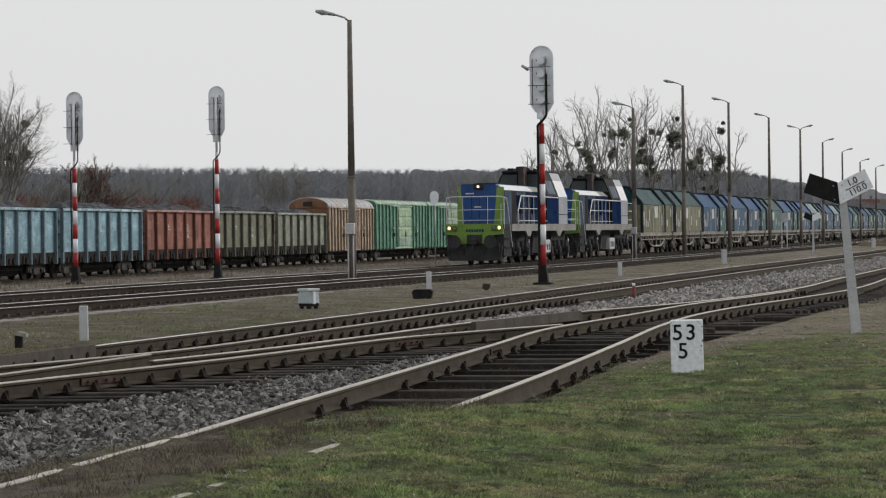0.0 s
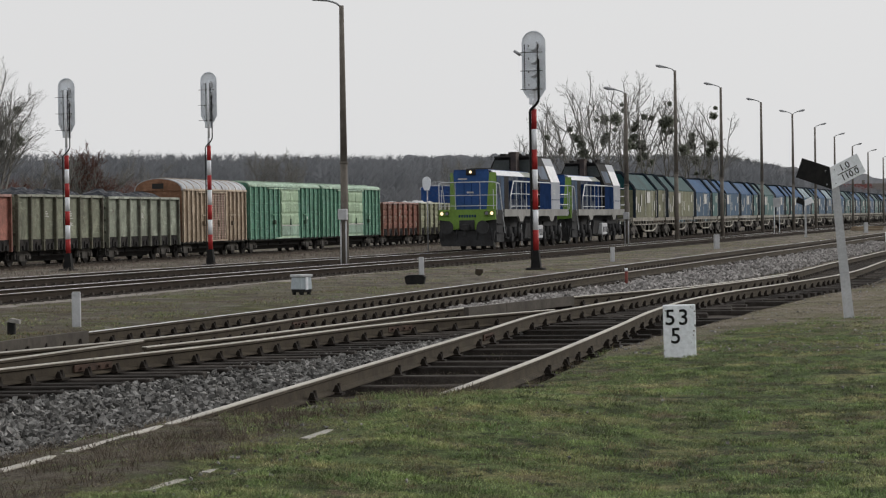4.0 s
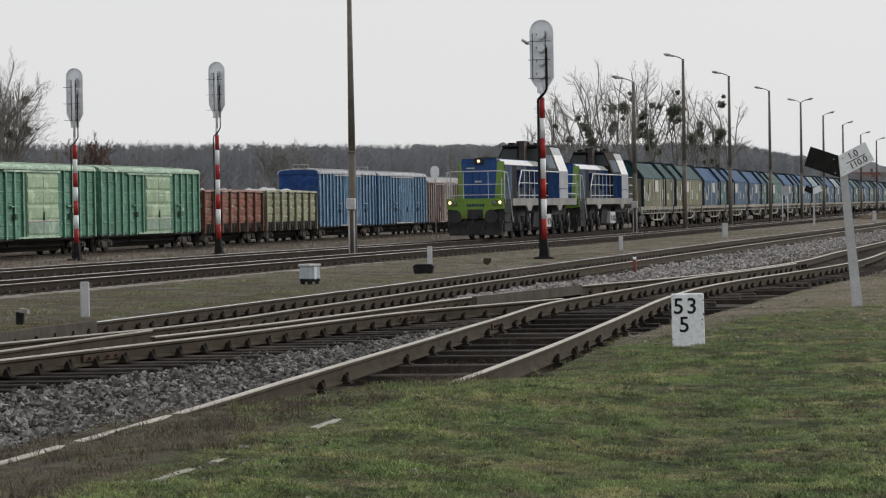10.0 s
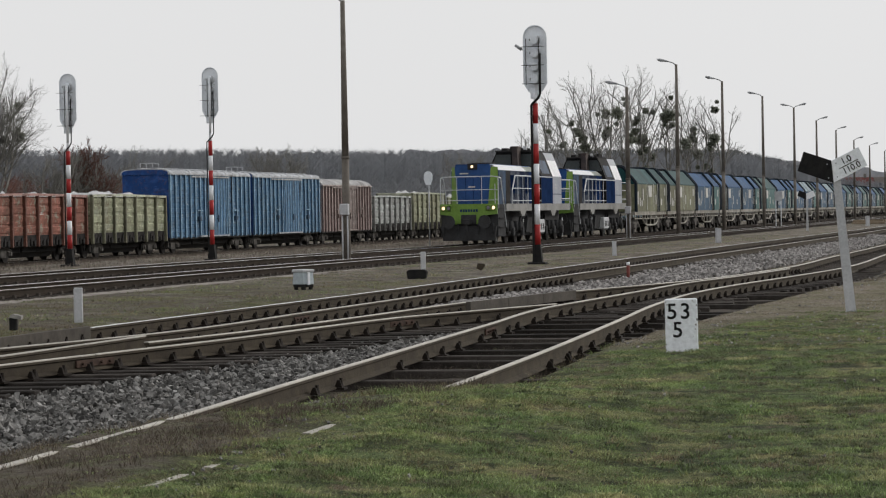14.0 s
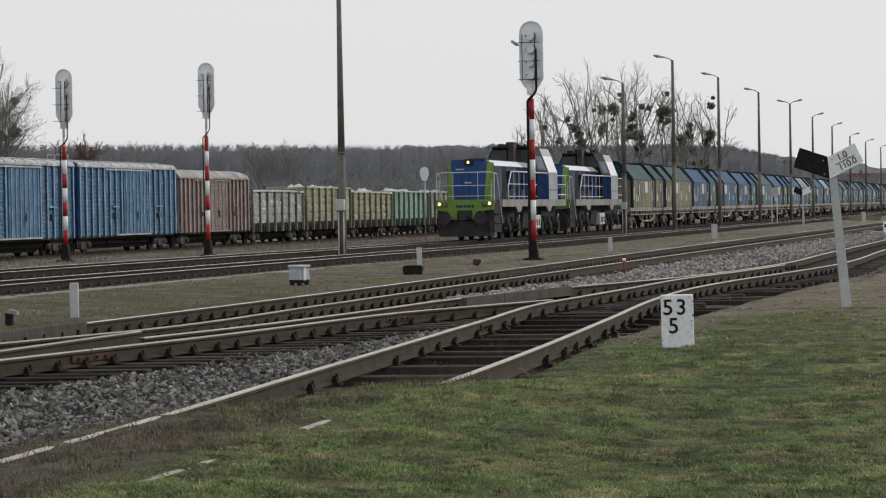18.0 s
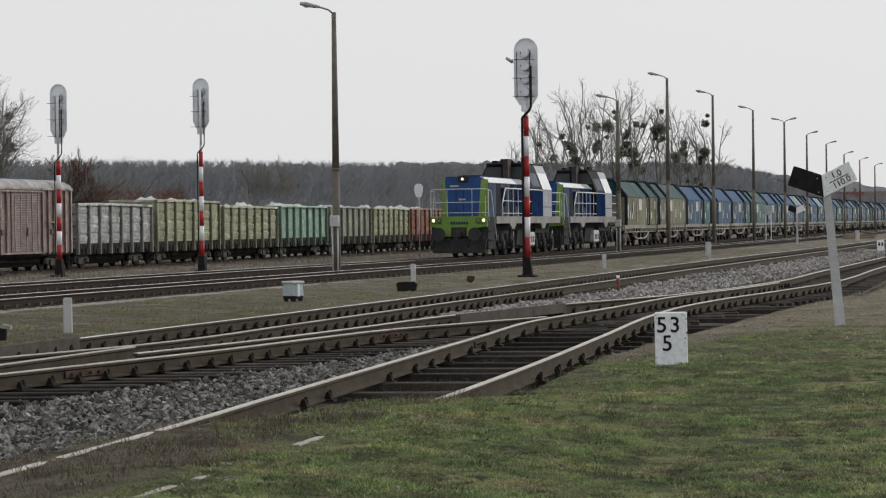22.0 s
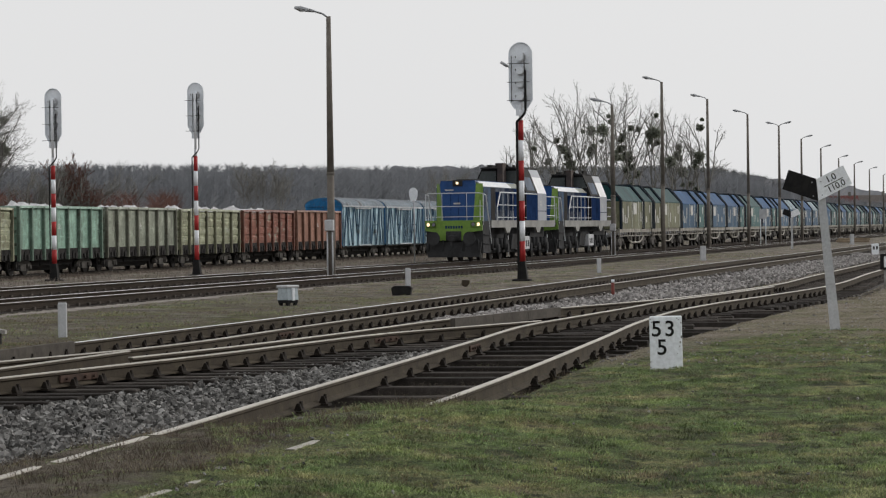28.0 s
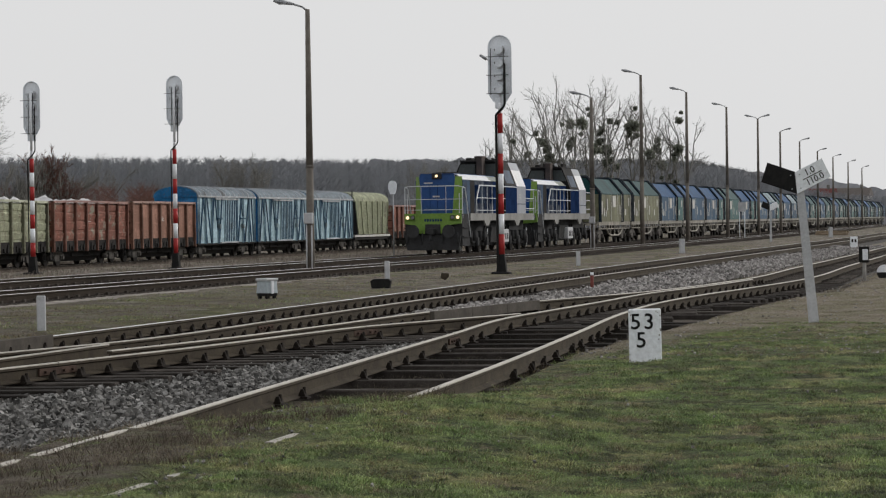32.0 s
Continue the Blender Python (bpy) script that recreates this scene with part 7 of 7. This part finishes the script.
def bare_tree(seed, x, y, h, label, tilt=0.5, thick=0.22, stems=6, fork=0.25, kids=(2, 2, 1), mistletoe=0, twig_min=0.018, crown=None, low=0.35, levels=3):
    rnd = random.Random(seed)
    limbs, twigs, ends = grow(rnd, h, tilt, thick, stems, fork, kids, levels=levels)
    limbs = [(a, b, max(r * 1.25, 0.058), max(q * 1.25, 0.045)) for a, b, r, q in limbs]
    twigs = [(a, b, max(r, twig_min), max(q, twig_min * 0.7)) for a, b, r, q in twigs]
    t = thing("tree", pose(x, y, hill_z(x, y) if math.hypot(x, y) > 430 else ground_z(x, y)), label, "tree", "bare trees")
    part("trunk", raw("trunk", *branch_rods(limbs), BARK), None, t)
    part("crown", raw("crown", *branch_rods(twigs), crown or TWIG), None, t, "crown of thin bare twigs")
    spots = [b for a, b, r, q in limbs if h * low < b.z < h * 0.86]
    anchors = []
    for _ in range(mistletoe):
        c = rnd.choice(spots if not anchors or rnd.random() < 0.5 else anchors) + Vector((rnd.gauss(0, 0.35), rnd.gauss(0, 0.35), rnd.gauss(0, 0.7)))
        anchors.append(c)
        part("mistletoe", raw("mistletoe", *clump(rnd, c, rnd.uniform(0.22, 0.48) * (1.6 if rnd.random() < 0.25 else 1.0)), MISTLETOE), None, t, "dense round clump of mistletoe")
    return t


def hill_z(x, y):
    d, deg = math.hypot(x, y), math.degrees(math.atan2(x, y))
    if deg < -40 or deg > 30 or y < 0:
        return -0.5
    return -1.0 + (skyline(deg) * 0.80) * smooth(430, 640, d)


def skyline(deg):
    """Height in metres of the wood's crowns by bearing."""
    return float(np.interp(deg, (-30, -24, -20, -16, -12, -9, -7.2, -6.2, -5.2, -4.0, -2, 6), (19.4, 19.6, 19.0, 18.1, 17.4, 17.2, 16.4, 14.0, 11.0, 8.2, 6.5, 6.0)))


def far_wood(name, mat, deg0, deg1, count, d0, d1, scale, label, twigs=38, seed=3):
    """A band of bare trees far off: a stem and a spray of slanting twigs each, joined."""
    rnd = random.Random(seed)
    V, Fs, N = [], [], []
    for _ in range(count):
        deg, dist = rnd.uniform(deg0, deg1), rnd.uniform(d0, d1)
        x, y = at_bearing(deg, dist)
        if mat is WOOD_RED and noise.noise(Vector((deg * 2.1, 0, 2))) < -0.1:
            continue
        rise = hill_z(x, y)
        h = max(2.0, (skyline(deg) * dist / 600 - rise) * scale * rnd.uniform(0.88, 1.02))
        lean = rnd.gauss(0, 0.03)
        i = len(V)
        w = rnd.uniform(0.08, 0.2)
        V += [(x - w, y, rise - 1), (x + w, y, rise - 1), (x + lean * h, y, rise + h * 0.95)]
        N += [(0.0, -0.8, 0.6)] * 3
        Fs.append((i, i + 1, i + 2))
        for _ in range(twigs):
            u = rnd.uniform(0.15, 0.9)
            s = h * 0.24 * max(0.1, 1 - ((u - 0.5) / 0.48) ** 2) ** 0.5 * rnd.uniform(0.4, 1.2)
            a = rnd.uniform(0, math.tau)
            bx, by, bz = x + lean * h * u, y, rise + h * u * 0.92
            tx, ty, tz = bx + math.cos(a) * s, by + math.sin(a) * s, bz + s * rnd.uniform(0.5, 1.5)
            tz = min(tz, rise + h * 1.04)
            i = len(V)
            w = rnd.uniform(0.04, 0.10)
            V += [(bx, by, bz - w), (bx, by, bz + w), (tx, ty, tz)]
            out = Vector((math.cos(a) * 0.8, math.sin(a) * 0.5 - 0.6, 0.45)).normalized()
            N += [tuple(out)] * 3
            Fs.append((i, i + 1, i + 2))
    me = raw(name, V, Fs, mat, True)
    me.normals_split_custom_set_from_vertices(N)
    tagged(new(name, me), label, "woods", kind="stuff")


def hillside():
    degs, dists = np.linspace(-38, 24, 760), [430, 460, 485, 505, 525, 545, 565, 585, 600, 615, 628, 640, 650, 700, 800, 1000]
    V, Fs = [], []
    for d in dists:
        for g in degs:
            x, y = at_bearing(float(g), d)
            V.append((x, y, hill_z(x, y) + (2.4 * noise.noise(Vector((x * 0.03, y * 0.03, 1))) + 1.3 * noise.noise(Vector((x * 0.16, y * 0.16, 1))) + 0.9 * noise.noise(Vector((x * 0.5, y * 0.5, 5)))) * smooth(430, 520, d) + 3.5 * smooth(520, 640, d)))
    w = len(degs)
    for j in range(len(dists) - 1):
        for i in range(w - 1):
            Fs.append((j * w + i, j * w + i + 1, (j + 1) * w + i + 1, (j + 1) * w + i))
    tagged(new("hillside", raw("hillside", V, Fs, HILL, True)), "brownish hazy wooded hillside beyond the yard", "hill", kind="structure")


hillside()
for k, (deg, dist, h, m, tilt) in enumerate([(-12.0, 265, 11.5, 0, 0.25), (-11.55, 262, 14.5, 1, 0.3), (-11.1, 275, 15.2, 2, 0.34), (-10.72, 270, 18.0, 7, 0.34), (-10.4, 268, 18.6, 9, 0.3), (-10.0, 282, 19.2, 12, 0.34), (-9.6, 276, 17.6, 20, 0.3), (-9.2, 272, 18.2, 24, 0.32), (-8.75, 280, 17.4, 9, 0.34), (-8.3, 290, 16.2, 6, 0.4), (-7.95, 284, 14.2, 4, 0.36), (-7.5, 284, 15.0, 11, 0.4)]):
    x, y = at_bearing(deg, dist)
    bare_tree(40 + k, x, y, h, "tall bare tree with dark clumps of mistletoe" if m > 3 else "tall slender bare tree with thin branches", tilt * 0.75, 0.25, 3 + (k % 3 == 0), 0.16 + 0.04 * (k % 3), (1, 1, 1), round(m * 0.8), 0.013)
for k, (deg, dist, h, stems, tilt) in enumerate([(-24.5, 215, 17.4, 9, 0.48), (-25.3, 222, 17.0, 7, 0.5)]):
    x, y = at_bearing(deg, dist)
    bare_tree(70 + k, x, y, h, "wide bare tree with a dense twig crown", tilt, 0.32, stems, 0.22, (2, 2, 2), 3, 0.009)
for k, (deg, dist, h) in enumerate([(-23.3, 235, 9.4), (-22.95, 238, 8.6), (-22.15, 244, 9.0)]):
    x, y = at_bearing(deg, dist)
    bare_tree(80 + k, x, y, h, "bushy bare young tree at the wood edge", 0.6, 0.14, 6, 0.12, (2, 1, 1), 1, 0.014)
x, y = at_bearing(-22.5, 240)
bare_tree(90, x, y, 10.6, "bushy tree with withered reddish brown leaves", 0.7, 0.2, 7, 0.15, (2, 2, 1), 6, 0.02, WOOD_RED)
for k, (deg, h) in enumerate([(-18.35, 14.8), (-17.95, 15.2), (-17.55, 14.6), (-21.2, 15.2), (-13.6, 13.8)]):
    x, y = at_bearing(deg, 428)
    bare_tree(95 + k, x, y, h, "wispy bare tree standing above the wood edge", 0.6, 0.16, 6, 0.3, (1, 1, 1), 0, 0.02)
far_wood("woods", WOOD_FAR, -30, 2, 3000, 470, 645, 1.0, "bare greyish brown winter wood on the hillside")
far_wood("woods", BIRCH, -30, -6, 60, 470, 560, 0.7, "pale birch stems among the bare wood", 5, 14)
far_wood("woods", PINE, -13, -3.2, 420, 590, 645, 1.0, "dark pines among the bare wood", 30, 9)
far_wood("bushes", WOOD_RED, -30, -20.0, 420, 300, 430, 0.78, "reddish brown bare bushes at the wood edge", 34, 5)
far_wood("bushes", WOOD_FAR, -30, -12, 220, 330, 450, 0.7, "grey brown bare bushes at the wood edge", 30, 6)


def house(deg, dist, w, d, wall_h, roof_h, roof_color, label, turn=0.0, z=0.0):
    x, y = at_bearing(deg, dist)
    t = thing("house", pose(x, y, z, 0, 0, turn), label, "house", "far houses")
    part("wall", made(lambda bm: box(bm, -w / 2, w / 2, -d / 2, d / 2, -6, wall_h)), material("pale house render", (0.6, 0.58, 0.54), 0.9), t)
    part("roof", made(lambda bm: prism(bm, ((-d / 2 - 0.4, wall_h), (d / 2 + 0.4, wall_h), (0, wall_h + roof_h)), "x", -w / 2 - 0.4, w / 2 + 0.4)), material("house roof", roof_color, 0.85), t)
    for k in range(3):
        part("window", made(lambda bm: box(bm, -w / 2 + (k + 0.5) * w / 3 - 0.5, -w / 2 + (k + 0.5) * w / 3 + 0.5, -d / 2 - 0.03, -d / 2 + 0.02, wall_h - 2.2, wall_h - 0.9)), LOCO_GLASS, t)
    part("chimney", made(lambda bm: box(bm, w * 0.2, w * 0.2 + 0.6, -0.3, 0.3, wall_h + roof_h * 0.5, wall_h + roof_h + 0.8)), BARK, t)


house(-4.35, 560, 6, 5, 3.0, 2.0, (0.16, 0.06, 0.055), "far house with a dark red roof", 10, 3.0)
house(-3.6, 560, 7, 5, 3.2, 1.8, (0.16, 0.14, 0.13), "far pale house with a grey roof", -8, 3.0)


# ---- pieces of the near tracks ----
LOOSE_STONE = material("loose ballast stone", (0.208, 0.205, 0.198), 0.9, 0, (0.090, 0.086, 0.081), 5.0, 0.3, vary=0.6)


def pieces():
    SL, CH = SLEEPER_MESHES[0], CHAIR
    def sleeper(track, x, y, turn, mesh=SL):
        part("sleeper", mesh, None, track, at=pose(x, y, rng.uniform(-0.006, 0.006), 0, 0, turn + rng.uniform(-1, 1)))
    def chair(track, line, y, turn):
        settled = Matrix.Diagonal((float(rng.uniform(0.9, 1.1)), float(rng.uniform(0.75, 1.3)), float(rng.uniform(0.92, 1.04)), 1))
        part("chair", CH, None, track, at=pose(x_at(line, y), y + float(rng.uniform(-0.06, 0.06)), 0, 0, 0, turn + float(rng.uniform(-5, 5))) @ settled)
    y = 18.0
    while y < 60:
        if y > 33:
            sleeper(lead, (x_at(LEAD_A, y) + x_at(LEAD_B, y)) / 2, y, 0)
        chair(lead, LEAD_A, y, 0)
        chair(lead, LEAD_B, y, 0)
        y += 0.62
    y = 17.3
    while y < 42:
        x = x_at(TURN_B, y)
        sleeper(turn, x - 0.62, y, 6 + 0.25 * (y - 17), LONG_SLEEPER)
        if y < 40.5:
            chair(turn, TURN_B, y, -6)
        if y > 29.5:
            chair(turn, TURN_A, y, -8)
        y += 0.62
    while y < 66:
        sleeper(turn, x_at(TURN_A, y) + 0.75, y, -9, LONG_SLEEPER)
        chair(turn, TURN_A, y, -9)
        y += 0.62
    y = 20.5
    while y < 62:
        x = (x_at(BRANCH_A, y) + x_at(BRANCH_B, y)) / 2
        long = 31 < y < 52 and rng.random() < 0.4
        if y > 25 or rng.random() < 0.5:
            sleeper(branch, x + (rng.uniform(0.5, 1.0) if long else rng.uniform(-0.15, 0.1)), y, 4 + rng.uniform(-2.5, 2.5), LONG_SLEEPER if long else SL)
        if y > 22 and (y > 26 or rng.random() < 0.8):
            chair(branch, BRANCH_A, y, 4)
        if y > 26:
            chair(branch, BRANCH_B, y, 3)
        y += rng.uniform(0.95, 1.7) if y < 40 else rng.uniform(0.6, 0.9)
    # bolted joints in the old rails
    for track, line, y in ((turn, TURN_B, 26.8), (turn, TURN_B, 36.2), (branch, BRANCH_A, 33.7), (lead, LEAD_B, 38.0)):
        x, slant = x_at(line, y), math.degrees(math.atan2(x_at(line, y - 0.5) - x_at(line, y + 0.5), 1.0))
        plate = part("fishplate", FISHPLATE, None, track, "rusty bolted joint plate", at=pose(x, y, 0, 0, 0, slant))
        for o in (-0.3, -0.11, 0.11, 0.3):
            part("bolt", BOLT, None, plate, at=pose(0.035, o, -0.092))
        part("rail_gap", RAIL_GAP, None, track, at=pose(x, y, 0, 0, 0, slant))
    # the nearest ballast stones, one by one
    kinds = []
    for _ in range(8):
        bm = bmesh.new()
        box(bm, -1, 1, -1, 1, -1, 1)
        for v in bm.verts:
            v.co = Vector([c * float(rng.uniform(0.45, 1.0)) for c in v.co])
        kinds.append(mesh_of("stone", bm, LOOSE_STONE))
    for k in range(300):
        x, y, z = near_ballast()
        while y > 21:
            x, y, z = near_ballast()
        r = float(rng.uniform(0.022, 0.042))
        turn_by = [float(a) for a in rng.uniform(0, 360, 3)]
        shape = Matrix.Diagonal((r, r * float(rng.uniform(0.7, 1.2)), r * float(rng.uniform(0.6, 1.0)), 1))
        part("stone", kinds[k % 8], None, MAIN_BED, at=pose(x, y, z + 0.02, *turn_by) @ shape)
    far_sleepers(lead, [((a[0] + x_at(LEAD_B, a[1])) / 2, a[1]) for a in LEAD_A], 60.2, 200, 0.0)
    far_sleepers(turn, [((a[0] + x_at(BRANCH_B, a[1])) / 2, a[1]) for a in TURN_A if a[1] > 60], 66.5, 200, 0.0)


pieces()


# ---- what moves ----
START, SPEED = 109.6, -7.735


def motions():
    for w, s in MOVING:
        rows = []
        for t in (0.0, 8.0, 16.0, 24.0, 32.0):
            y = START + s + SPEED * t
            rows.append((t, pose(-51.22 - 0.0109 * y - 1.5, y, -0.62, 0, 0, 0.62)))
        walk(w, rows)


motions()
